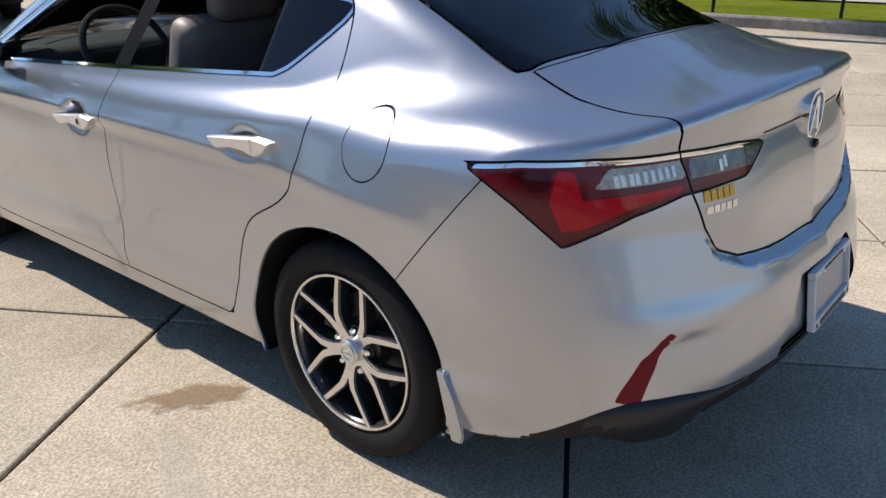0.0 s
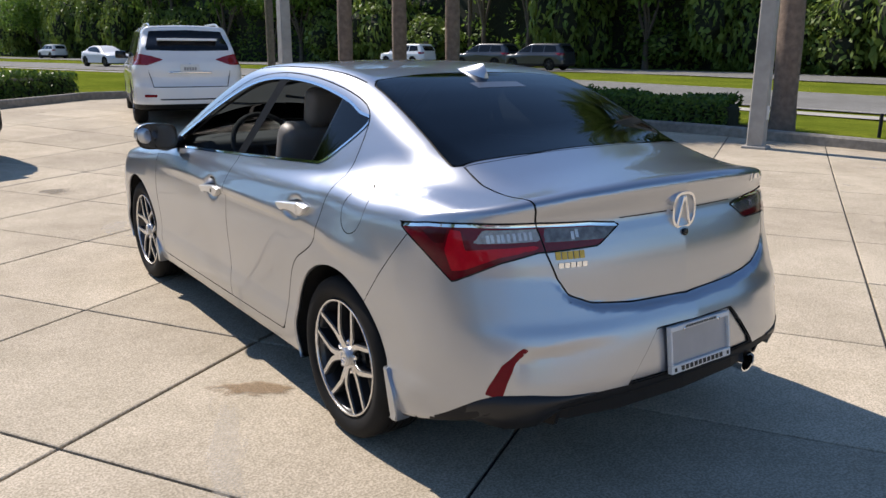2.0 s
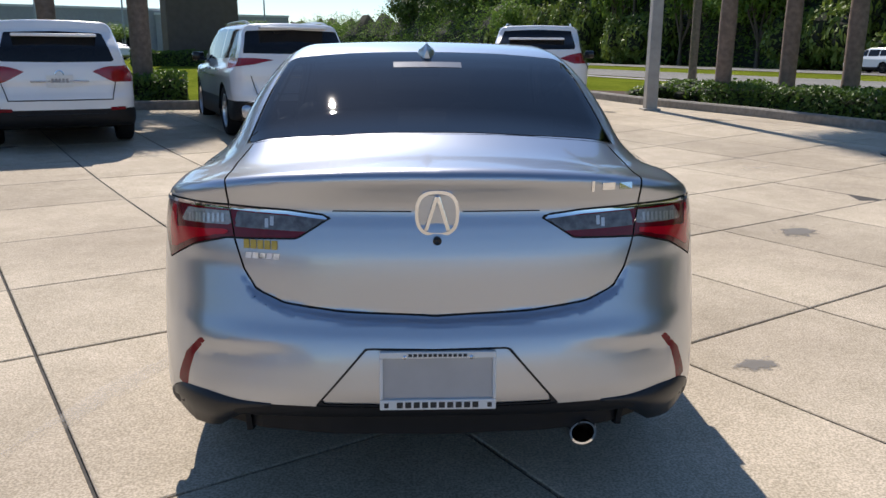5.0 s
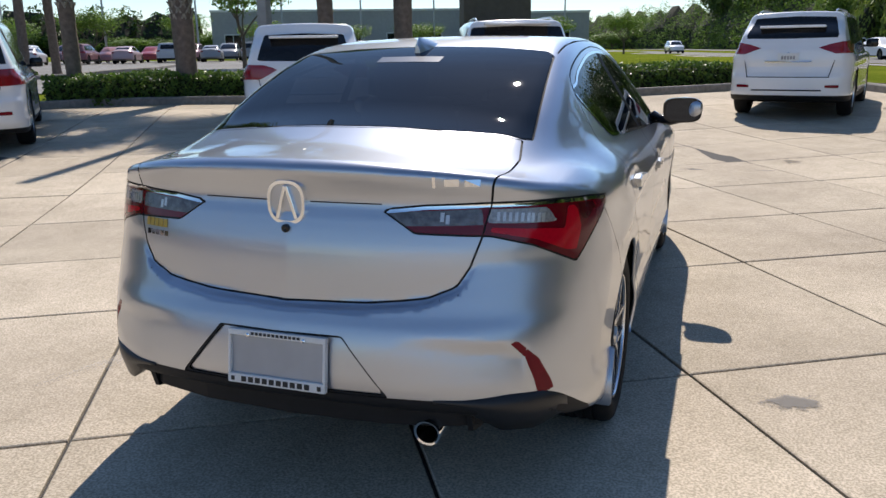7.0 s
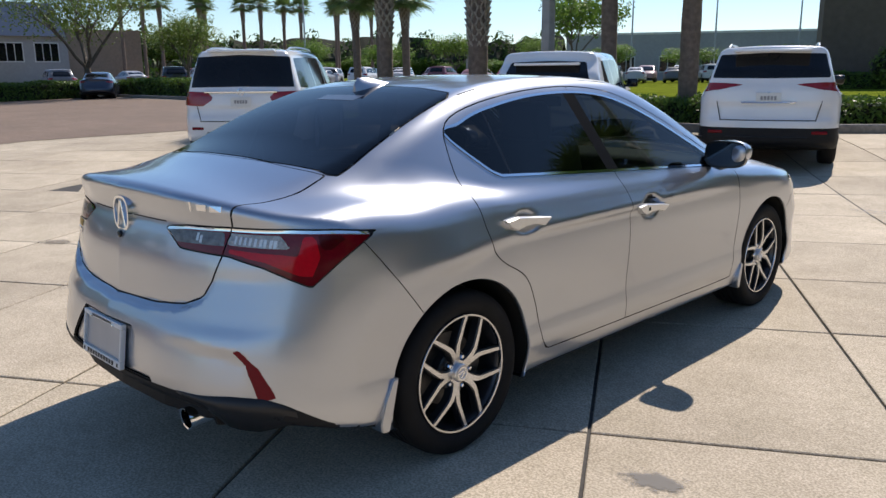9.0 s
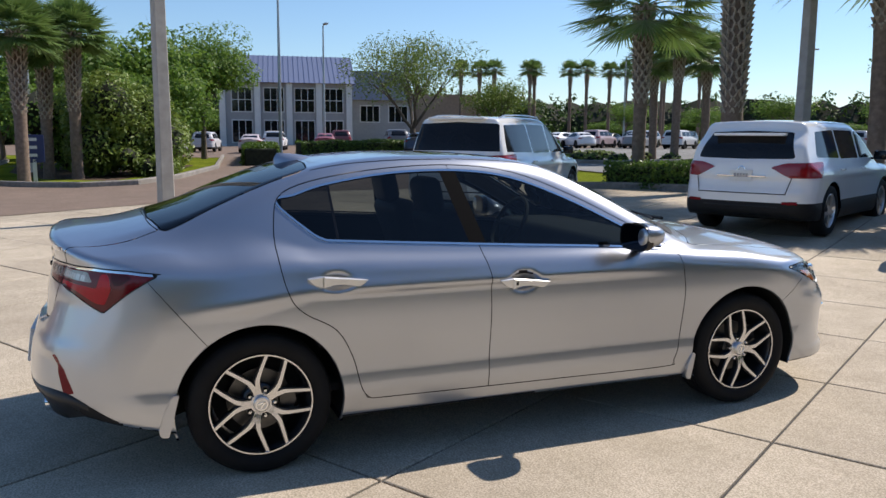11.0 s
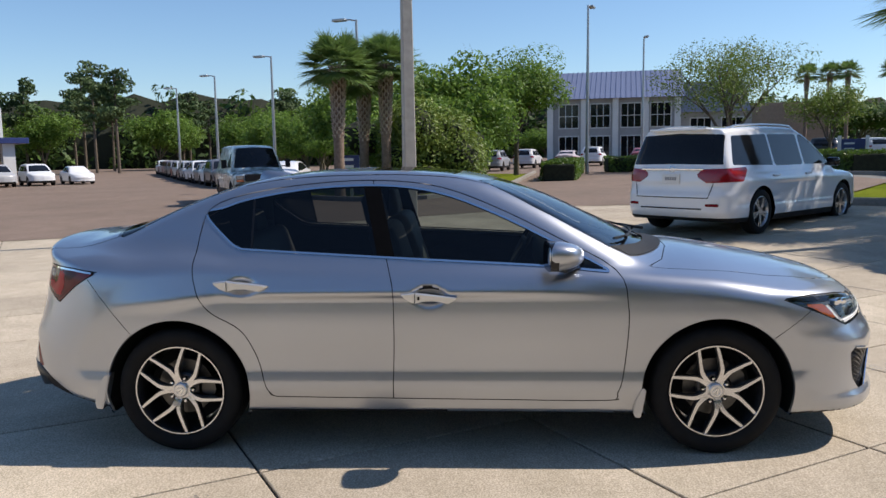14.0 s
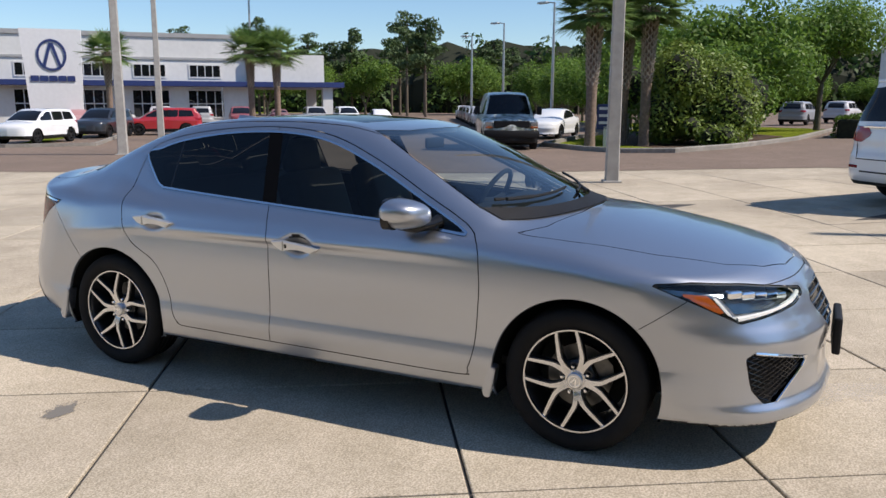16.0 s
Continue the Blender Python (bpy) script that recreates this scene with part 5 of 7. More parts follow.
kerb_run([(-47, 17.3), (-30, 16.6), (-24.4, 18.6), (-23.6, 23), (-25.5, 30), (-30, 38)], name="kerb", inside=True)

# ---- other vehicles ----
PAINT_WHITE = WHITE_PAINT
FAR_PAINT = random_mat("far_car_paint", [(.75, .75, .76), (.70, .71, .72), (.05, .05, .06), (.35, .36, .38), (.74, .74, .75), (.10, .11, .13), (.30, .03, .03), (.55, .56, .57)], .3, False, spec=.6)
RED_PAINT = mat("red_paint", (.36, .02, .025), .3, coat=1.0, vary=.05, scale=5)
DARK_PAINT = mat("charcoal_paint", (.035, .038, .045), .3, .3, 1.0, vary=.08, scale=5)
BLUE_PAINT = mat("dark_blue_paint", (.03, .035, .06), .3, .3, 1.0, vary=.08, scale=5)
LENS_TAIL = mat("tail_lens", (.25, .006, .012), .15, coat=.5, vary=.12, scale=25, bump=.2, fine=90, dist=.002)
VAN_WRAP = mat("patterned_wrap", (.60, .62, .58), .4, coat=.6, vary=.35, scale=7, vary2=.3, scale2=2.5, tint=(.10, .13, .08))
CAR_GLASS = mat("dark_car_glass", (.008, .009, .011), .06, coat=0, spec=.35, vary=.2, scale=3)
BAR_GREY = mat("grey_writing", (.28, .28, .29), .6, vary=.1, scale=20)


def suv_spec(W, H, wb, ro, fo, belt, hood, tail_lean=.30, screen=.62, low=.24, drop=.05, roof_back=0.0):
    h = W / 2
    f = wb + fo
    return dict(
        width=[(-ro, h - .10), (-ro + .3, h - .03), (0, h), (wb * .5, h - .012), (wb, h), (f - .35, h - .07), (f, h - .2)],
        side=[(.2, .05), (.3, .015), (.42, .0), (.5, .012), (.7, .006), (belt - .12, .012), (belt, .03), (belt + .1, .07)],
        top=[(-ro, belt + .02), (wb * .5, belt + .02), (wb * .86, belt - .0), (wb + .15, hood + .02), (f - .30, hood - .07), (f, hood - .24)],
        crown=[(-ro, .05), (wb, .07), (f, .09)],
        roof=[(-ro - .2, H - .10 - roof_back), (-ro + .25, H - .035 - roof_back), (wb * .25, H), (wb * .48, H - .01), (wb * screen, H - .10), (wb * .93, belt + .10), (wb + .25, belt - .22)],
        cabin=[(-ro, h - .13), (0, h - .07), (wb * .5, h - .06), (wb * .85, h - .09), (wb + .2, h - .18)],
        slope=.30, belt=belt, cabin_floor=belt - .2, wrap=[(-ro, 0), (wb * .4, 0), (wb * .7, .12), (wb, .18)], roof_crown=.06, cabin_edge=.10, edge=.10, tail_edge=.06,
        tail=[(.22, -ro + .12), (.40, -ro), (.62, -ro - .0), (.72, -ro + .035), (belt, -ro + .075), (belt + .2, -ro + .13), (H - .15, -ro + tail_lean), (H + .1, -ro + tail_lean + .05)],
        tail_plan=[(0, 0), (h * .55, .03), (h * .8, .11), (h * .92, .23), (h * 1.02, .48)],
        nose=[(.2, f - .1), (.4, f), (.6, f - .01), (hood - .2, f - .05), (hood, f - .18)],
        nose_plan=[(0, 0), (h * .5, -.06), (h * .8, -.2), (h, -.5)],
        floor=[(-ro, low + .08), (-ro + .4, low), (wb, low - .03), (f, low)],
        blend=[(-ro, .06), (wb, .05)],
    )


def wheel_simple(m, parent, r, material, spokes=5):
    w = empty("wheel", m)
    w.parent = parent
    k = r / .35
    part("tyre", lathe_bm([(.24 * k, -.10), (.30 * k, -.115), (.335 * k, -.10), (.35 * k, -.07), (.35 * k, .07), (.335 * k, .10), (.30 * k, .115), (.24 * k, .10)], 36), RUBBER, w, smooth=True)
    bm = lathe_bm([(.243 * k, .095), (.232 * k, .10), (.218 * k, .06), (.21 * k, .0)], 32)
    for i in range(spokes):
        a = 2 * math.pi * i / spokes
        for d in (-.16, .16):
            add_box(bm, .03, .232 * k, -.016, .016, .055, .085, m=Matrix.Rotation(a + d, 4, "Z"))
    add_lathe(bm, [(.07, .03), (.07, .088), (.001, .09)], 16)
    part("rim", bm, material, w)
    part("wheel_back", lathe_bm([(.001, .0), (.215 * k, .0)], 24), LINER, w)
    return w


def build_vehicle(name, spec, m, paint, wb, r, step, label, group="", lamps=(), rear_glass=None, side_glass=None, dark_below=.36, front_glass=True, plate=None, trim=None, lamp_mat=None, category="car", rails=False, detail=True, low_from=None):
    """A parked car: painted skin with its glass, lamps, lower trim and wheels cut from one shell."""
    f = make_field(spec)
    h = max(w for _, w in spec["width"])
    H = max(z for _, z in spec["roof"])
    ro, fo = -spec["width"][0][0], spec["width"][-1][0]
    s = Shell(f, (-h - .08, -ro - .12, .1), (h + .08, fo + .12, H + .08), step)
    car = tagged(empty(name, m), label, category, group)
    ax = lambda: np.abs(s.V[:, 0])
    for y0 in (0, wb):
        s.split(np.where(ax() > h - .38, np.hypot(s.V[:, 1] - y0, s.V[:, 2] - r) - r - .055, 1), "body", "cut")
    if rear_glass:
        s.split(poly_sd(s.V[:, 0], s.V[:, 2], mirrored(rear_glass)), "body", "rear_glass", (s.V[:, 1] < .6) & (s.N[:, 1] < -.3))
    panes = ["side_glass%d" % i for i in range(len(side_glass or ()))]
    for lab, poly in zip(panes, side_glass or ()):
        s.split(poly_sd(s.V[:, 1], s.V[:, 2], poly), "body", lab, np.abs(s.N[:, 0]) > .45)
    if front_glass:
        zb = spec["belt"] + .06
        s.split(poly_sd(s.V[:, 0], s.V[:, 2], mirrored([(0, zb), (h - .2, zb - .02), (h - .36, H - .13), (0, H - .10)])), "body", "front_glass", (s.V[:, 1] > .6) & (s.N[:, 1] > .25))
    for poly in lamps:
        s.split(poly_sd(ax() + np.maximum(0, s.V[:, 1] + ro - .12) * .7, s.V[:, 2], poly), "body", "lamp", s.V[:, 1] < .35)
    s.split(s.V[:, 2] - dark_below, "body", "cladding")
    for lab in ["lamp"] + panes:
        s.split(s.V[:, 0], lab, lab + "_l")
    body = s.make("body", "body", paint, car)
    s.make("lower_trim", "cladding", trim or BLACK_MATT, car)
    s.make("rear_window", "rear_glass", CAR_GLASS, car)
    s.make("windshield", "front_glass", CAR_GLASS, car)
    for lab in panes:
        for sd in ("", "_l"):
            s.make("side_window", lab + sd, CAR_GLASS, car)
    for lab in ("lamp", "lamp_l"):
        s.make("tail_light", lab, lamp_mat or LENS_TAIL, car, .004)
    for y0 in (0, wb):
        for sg in (1, -1):
            wheel_simple(pose(sg * (h - .13), y0, r, 0, 90 * sg, 0), car, r, SATIN if detail else RIM_DARK)
    bvh = bvhtree.BVHTree.FromPolygons([tuple(v) for v in s.V], [tuple(int(i) for i in t) for t in s.T])
    for y0 in (0, wb):
        part("wheel_well", box_bm(-h + .20, h - .20, y0 - r - .1, y0 + r + .1, .22, r + .42), LINER, car)

    def back(x, z):
        p = bvh.ray_cast(Vector((x, -ro - 1, z)), Vector((0, 1, 0)))[0]
        return p.y if p else -ro

    if plate:
        z = plate
        part("number_plate", box_bm(-.155, .155, -.012, .004, -.078, .078, .004), FRAME_WHITE, car, m=Matrix.Translation((0, back(0, z) - .004, z)))
        bm = bmesh.new()
        for i in range(5):
            add_box(bm, -.10 + i * .042, -.07 + i * .042, -.0165, -.013, -.022, .030)
        part("plate_writing", bm, BAR_GREY, car, m=Matrix.Translation((0, back(0, z) - .004, z)))
    if detail:
        zb = spec["belt"]
        for sg in (1, -1):
            p = bvh.ray_cast(Vector((sg * 2, wb * .80, zb + .05)), Vector((-sg, 0, 0)))[0]
            if p:
                bm = box_bm(-.10, .10, -.06, .06, -.075, .075, .035)
                part("mirror", bm, trim or BLACK_GLOSS, car, smooth=True, m=Matrix.Translation((p.x + sg * .14, wb * .80, zb + .08)))
                bm = box_bm(-.05, .08, -.03, .03, -.02, .02, .01)
                part("mirror_foot", bm, BLACK_MATT, car, m=Matrix.Translation((p.x + sg * .03, wb * .80, zb + .03)))
            for y0 in (wb * .14, wb * .52):
                p = bvh.ray_cast(Vector((sg * 2, y0, zb - .10)), Vector((-sg, 0, 0)))[0]
                if p:
                    bm = box_bm(-.02, .02, -.10, .10, -.016, .016, .012)
                    part("handle", bm, paint, car, smooth=True, m=Matrix.Translation((p.x + sg * .012, y0, zb - .10)))
        # hatch outline, bumper line, wiper and reflectors
        for z, w, hh, mt, nm in ((spec["belt"] - .42, h * 1.3, .008, SEAM, "hatch_gap"), (.44, h * 1.1, .012, SEAM, "bumper_gap")):
            bm = bmesh.new()
            add_tube(bm, [(x, back(x, z) - .0, z) for x in np.linspace(-w / 2, w / 2, 13)], hh, 5)
            part(nm, bm, mt, car)
        for sg in (1, -1):
            bm = bmesh.new()
            add_tube(bm, [(sg * x, back(sg * x, z) + .0, z) for x, z in ((h * .64, spec["belt"] - .42), (h * .70, spec["belt"] - .2), (h * .72, spec["belt"] + .0))], .006, 5)
            part("hatch_gap", bm, SEAM, car)
            bm = bmesh.new()
            add_box(bm, -.10, .10, -.02, .02, -.022, .022, .01)
            x = sg * h * .70
            part("reflector", bm, REFLECTOR, car, m=Matrix.Translation((x, back(x, .50) + .01, .50)) @ Matrix.Rotation(sg * .25, 4, "Z"))
        bm = bmesh.new()
        z = spec["belt"] + (.02 if name == "minivan" else -.10)
        add_lathe(bm, [(.055, -.006), (.055, .008), (.045, .010), (.040, .004)], 24, Matrix.Translation((0, back(0, z) - .004, z)) @ Matrix.Rotation(radians(90), 4, "X"), close=True)
        part("emblem", bm, CHROME, car)
        bm = bmesh.new()
        wide, off = (.56, 0) if name == "minivan" else (.34, .085)
        add_box(bm, -wide, wide, -.015, .03, -.012, .012, .004)
        part("hatch_trim", bm, CHROME, car, m=Matrix.Translation((0, back(0, z - off) - .004, z - off)))
        bm = bmesh.new()
        add_box(bm, -h * .52, h * .52, -.12, .10, -.02, .02, .015)
        p = bvh.ray_cast(Vector((0, -ro + .32, 3)), Vector((0, 0, -1)))[0]
        part("roof_spoiler", bm, paint, car, smooth=True, m=Matrix.Translation((0, -ro + .30, (p.z if p else H) - .01)))
    if rails:
        for sg in (1, -1):
            pts = []
            for y in np.linspace(-ro + .55, wb * .60, 9):
                p = bvh.ray_cast(Vector((sg * (h - .36), y, 3)), Vector((0, 0, -1)))[0]
                pts.append((sg * (h - .36), y, (p.z if p else H) + (.035 if 0 < len(pts) < 8 else .0)))
            bm = bmesh.new()
            add_tube(bm, pts, .016, 6)
            part("roof_rail", bm, SATIN, car, smooth=True)
    return car


def set_at(x, y, heading):
    return Matrix.Translation((x, y, zat(x, y) + .005)) @ Matrix.Rotation(radians(heading), 4, "Z")


def glass_band(ro, wb, belt, H, tail=.30, nose=.74):
    """Side window outlines: rear quarter, rear door and front door."""
    z0, z1 = belt + .05, H - .15
    a, b, c, d = -ro + tail + .16, wb * .16, wb * .50, wb * nose
    return [[(a, z0 + .03), (a + .14, z1 - .03), (b - .05, z1), (b - .02, z0 + .01)], [(b + .03, z0), (b, z1), (c - .05, z1), (c - .02, z0)], [(c + .04, z0), (c + .02, z1), (d - .30, z1 - .02), (d + .28, z0 + .10), (d + .26, z0)]]


def parked_things():
    # crossover near the road
    sp = suv_spec(1.84, 1.66, 2.79, 1.05, 1.02, 1.06, 1.06, .42, .60, .26)
    build_vehicle("white_suv", sp, set_at(2.35, 11.75, -12), PAINT_WHITE, 2.79, .36, .05, "white crossover with slim red tail lamps parked at the kerb", "parked cars",
                  lamps=[[(.40, 1.085), (.60, 1.14), (.80, 1.17), (1.35, 1.19), (1.25, 1.00), (.66, .99)]], rear_glass=[(0, 1.22), (.68, 1.23), (.58, 1.54), (0, 1.56)], side_glass=glass_band(1.05, 2.79, 1.06, 1.70, .42), plate=.93, rails=True)
    # large three-row car
    sp = suv_spec(1.86, 1.67, 2.85, 1.10, 1.00, 1.08, 1.08, .30, .62, .27)
    build_vehicle("white_suv", sp, set_at(-2.0, 9.6, 21), PAINT_WHITE, 2.85, .37, .05, "large white family car with a black lower bumper", "parked cars",
                  lamps=[[(.30, 1.135), (.62, 1.155), (1.36, 1.16), (1.30, 1.00), (.62, 1.065)]], rear_glass=[(0, 1.21), (.74, 1.22), (.66, 1.53), (0, 1.55)], side_glass=glass_band(1.10, 2.85, 1.08, 1.73), plate=.95, dark_below=.56, rails=True)
    # compact crossover
    sp = suv_spec(1.90, 1.65, 2.70, 1.00, .95, 1.04, 1.03, .36, .62, .25)
    build_vehicle("white_suv", sp, set_at(-4.9, 8.3, 26), PAINT_WHITE, 2.70, .36, .05, "white crossover with wedge-shaped red lamps", "parked cars",
                  lamps=[[(.38, .98), (.58, 1.04), (1.30, 1.06), (1.20, .84), (.64, .84)]], rear_glass=[(0, 1.09), (.68, 1.10), (.57, 1.46), (0, 1.48)], side_glass=glass_band(1.00, 2.70, 1.04, 1.65, .36), plate=.86, dark_below=.50)
    # minivan
    sp = suv_spec(1.99, 1.74, 3.00, 1.10, 1.05, 1.03, 1.0, .28, .60, .22, roof_back=.02)
    build_vehicle("minivan", sp, set_at(-8.75, 5.25, 44), PAINT_WHITE, 3.00, .36, .05, "white minivan with red tail lamps and a chrome bar", "parked cars",
                  lamps=[[(.42, .95), (.52, 1.05), (1.35, 1.075), (1.25, .86), (.60, .84)]], rear_glass=[(0, 1.13), (.80, 1.12), (.72, 1.58), (0, 1.61)], side_glass=glass_band(1.10, 3.00, 1.03, 1.74, .20, .78), plate=.90, dark_below=.30, rails=True, category="minivan")
    # cargo van that faces the lot
    sp = suv_spec(2.0, 2.08, 3.43, 1.15, .98, 1.22, 1.18, .10, .80, .30)
    van = build_vehicle("cargo_van", sp, set_at(-25.6, -7.9, -64), VAN_WRAP, 3.43, .38, .07, "cargo van in a green and white patterned wrap", "", rear_glass=None, side_glass=[[(2.25, 1.28), (2.22, 1.78), (2.62, 1.76), (2.95, 1.30)]], dark_below=.52, detail=False, category="van")
    bm = box_bm(-.62, .62, 4.24, 4.36, .82, 1.06, .03)
    part("grille", bm, BLACK_MATT, van)
    bm = box_bm(-.96, .96, 4.20, 4.42, .46, .74, .06)
    part("bumper", bm, BLACK_MATT, van, smooth=True)
    for sg in (1, -1):
        part("headlight", box_bm(sg * .78 - .13, sg * .78 + .13, 4.22, 4.33, .88, 1.02, .02), LENS_CLEAR, van)
        part("indicator", box_bm(sg * .78 - .13, sg * .78 + .13, 4.22, 4.335, .80, .87, .015), LENS_AMBER, van)
        part("mirror", box_bm(sg * 1.12 - .09, sg * 1.12 + .09, 2.92, 3.02, 1.25, 1.55, .03), BLACK_MATT, van)
        part("mirror_arm", box_bm(sg * .98 - .10, sg * .98 + .10, 2.95, 2.99, 1.28, 1.32, .01), BLACK_MATT, van)
    # saloons and hatchbacks of the rows behind
    low = {k: v for k, v in dict(SEDAN, cups=(), scoop=0, tail=SEDAN["haunch"]).items() if k != "haunch"}
    saloon = lambda m, p, label, st=.07: build_vehicle("parked_car", low, m, p, 2.67, .33, st, label, "parked cars far off", lamps=[[(.45, .93), (.7, .95), (1.2, .94), (1.0, .80), (.7, .85)]], rear_glass=[(0, 1.13), (.55, 1.12), (.50, 1.33), (0, 1.345)], side_glass=[list(WINDOW)], front_glass=False, dark_below=.26, detail=False)
    saloon(set_at(-34.6, -8.2, -90), PAINT_WHITE, "white saloon with black wheels behind the van")
    sp = suv_spec(1.90, 1.65, 2.70, 1.00, .95, 1.04, 1.03, .36, .62, .25)
    hatch = lambda m, p, label: build_vehicle("parked_car", sp, m, p, 2.70, .35, .09, label, "parked cars far off", lamps=[[(.42, 1.0), (.66, 1.045), (1.20, 1.05), (1.10, .90), (.80, .90)]], rear_glass=[(0, 1.13), (.60, 1.13), (.52, 1.47), (0, 1.49)], side_glass=glass_band(1.00, 2.70, 1.04, 1.65, .36), dark_below=.40, detail=False)
    proto_h = hatch(set_at(-33.2, -31.5, -137), RED_PAINT, "red crossover parked behind the verge")
    front = hatch(set_at(-23.6, -31.2, -71), PAINT_WHITE, "white crossover facing the drive")
    dark = hatch(set_at(-29.6, -33.6, -66), DARK_PAINT, "dark crossover beside a white one")
    a = hatch(set_at(-44, -15.2, -62), FAR_PAINT, "parked crossover in the long row by the trees")
    b = saloon(set_at(-41.0, -13.6, -62), FAR_PAINT, "parked saloon in the long row by the trees", .09)
    rng = random.Random(11)
    for k in range(14):
        t = k + 1
        copy_thing(rng.choice([a, b]), set_at(-44.0 - 3.1 * t, -15.2 - 1.55 * t, -62 + rng.uniform(-3, 3)))
    for k in range(9):
        copy_thing(rng.choice([a, b]), set_at(-38.5 - 2.3 * k, -46.5 + 1.9 * k - rng.uniform(0, 1), -48 + (180 if rng.random() < .5 else 0)))
    # rows in front of the blue-roofed building and along the far lane
    for k in range(15):
        copy_thing(rng.choice([a, b]), set_at(-56 - rng.uniform(0, 1.5) - (k % 2) * 7, 2 + 2.9 * k, 80 + rng.uniform(-5, 5)))
    for k in range(16):
        copy_thing(rng.choice([a, b]), set_at(-62 + 2.4 * k, 33 + 2.6 * k, 30 + rng.uniform(-5, 5)))
        copy_thing(rng.choice([a, b]), set_at(-66 + 2.4 * k, 42 + 2.6 * k, 210 + rng.uniform(-5, 5)))
    saloon(set_at(-40.8, 15.6, 62), BLUE_PAINT, "dark blue saloon with a sign on its tail")
    hatch(set_at(-45.5, 22.5, 66), DARK_PAINT, "dark crossover under the tree")
    # on the road
    for s_, o_, pr in ((28.4, 22, front), (19.1, 19.5, dark), (15.0, 19.5, dark), (98.8, 3.0, front), (86.6, 22, a), (44.1, 5, b)):
        p = road_point(s_, o_)
        copy_thing(pr, set_at(p.x, p.y, 15 if o_ > 8 else 195))


parked_things()

# ---- plants ----
BARK = mat("bark", (.12, .095, .07), .9, vary=.3, scale=9, bump=.6, fine=40, dist=.02)
PALM_BARK = mat("palm_boots", (.36, .315, .26), .9, vary=.3, scale=14, bump=.5, fine=50, dist=.01)
PALM_TRUNK = mat("palm_trunk", (.20, .145, .11), .9, vary=.25, scale=11, bump=.5, fine=45, dist=.012)
LEAF = random_mat("oak_leaves", [(.068, .137, .023), (.125, .216, .036), (.194, .307, .049), (.103, .182, .033)], .55, True, trans=.45)
LEAF_LIGHT = random_mat("light_leaves", [(.101, .155, .024), (.162, .230, .041), (.203, .270, .054), (.121, .176, .027)], .5, True, trans=.3)
LEAF_DARK = random_mat("wood_leaves", [(.027, .053, .013), (.053, .099, .021), (.095, .162, .030), (.038, .072, .017)], .6, True, trans=.2)
PINE = random_mat("pine_needles", [(.042, .076, .026), (.067, .109, .037), (.092, .134, .047)], .6, True, trans=.15)
HEDGE = random_mat("hedge_leaves", [(.042, .080, .015), (.085, .152, .023), (.142, .228, .034), (.057, .104, .019)], .45, True, trans=.35)
# near-black solid fill inside foliage; the inner shade is put into its colour
CORE = mat("inner_shade_fill", (.018, .022, .010), .95, vary=.4, scale=6)
FROND = random_mat("palm_fronds", [(.102, .173, .045), (.152, .243, .061), (.203, .294, .091), (.121, .192, .061)], .42, True, trans=.25, spec=.5)


def leaves(rng, centres, radii, count, size, flat=.6, shell=.55):
    """Small bent leaves thrown through clumps, thicker to the outside."""
    c = np.array(centres, float)
    r = np.array(radii, float)
    w = r ** 2 if r.ndim == 1 else (r ** 2).mean(1)
    k = rng.choice(len(c), count, p=w / w.sum())
    d = rng.normal(size=(count, 3))
    d /= np.linalg.norm(d, axis=1)[:, None]
    rad = shell + (1 - shell) * rng.random(count) ** .5
    rr = r[k][:, None] if r.ndim == 1 else r[k]
    p = c[k] + d * rad[:, None] * rr
    n = d + rng.normal(size=(count, 3)) * .7
    n[:, 2] += flat
    n /= np.linalg.norm(n, axis=1)[:, None]
    t = np.cross(n, rng.normal(size=(count, 3)))
    t /= np.linalg.norm(t, axis=1)[:, None]
    b = np.cross(n, t)
    s = size * (.6 + .8 * rng.random(count))[:, None]
    v = np.stack([p - t * s, p - b * s * .45 + n * s * .12, p + t * s, p + b * s * .45 + n * s * .12], 1).reshape(-1, 3)
    f = np.arange(4 * count).reshape(-1, 4)
    return v, f


def leaf_ob(name, v, f, material, parent=None):
    me = bpy.data.meshes.new(name)
    me.vertices.add(len(v))
    me.vertices.foreach_set("co", np.ascontiguousarray(v, np.float32).ravel())
    me.loops.add(f.size)
    me.loops.foreach_set("vertex_index", f.ravel().astype(np.int32))
    me.polygons.add(len(f))
    me.polygons.foreach_set("loop_start", np.arange(0, f.size, f.shape[1], dtype=np.int32))
    me.update(calc_edges=True)
    me.materials.append(material)
    ob = new(name, me)
    if parent is not None:
        ob.parent = parent
    return ob


def limbs(bm, rng, p, d, length, r, depth, tips):
    pts, rad = [Vector(p)], [r]
    q, dd = Vector(p), Vector(d).normalized()
    for i in range(4):
        dd = (dd + Vector((rng.normal() * .16, rng.normal() * .16, .05))).normalized()
        q = q + dd * length / 4
        pts.append(q.copy())
        rad.append(r * (1 - .55 * (i + 1) / 4))
    add_tube(bm, pts, rad, 7 if depth > 1 else 5, caps=False)
    tips.append(tuple(pts[-1]))
    if depth > 0:
        for _ in range(3 if depth > 1 else 2):
            k = int(rng.integers(2, 5))
            a = Vector((rng.normal(), rng.normal(), .35 + rng.random() * .6)).normalized()
            limbs(bm, rng, pts[k], (dd * .5 + a), length * .68, rad[k] * .72, depth - 1, tips)


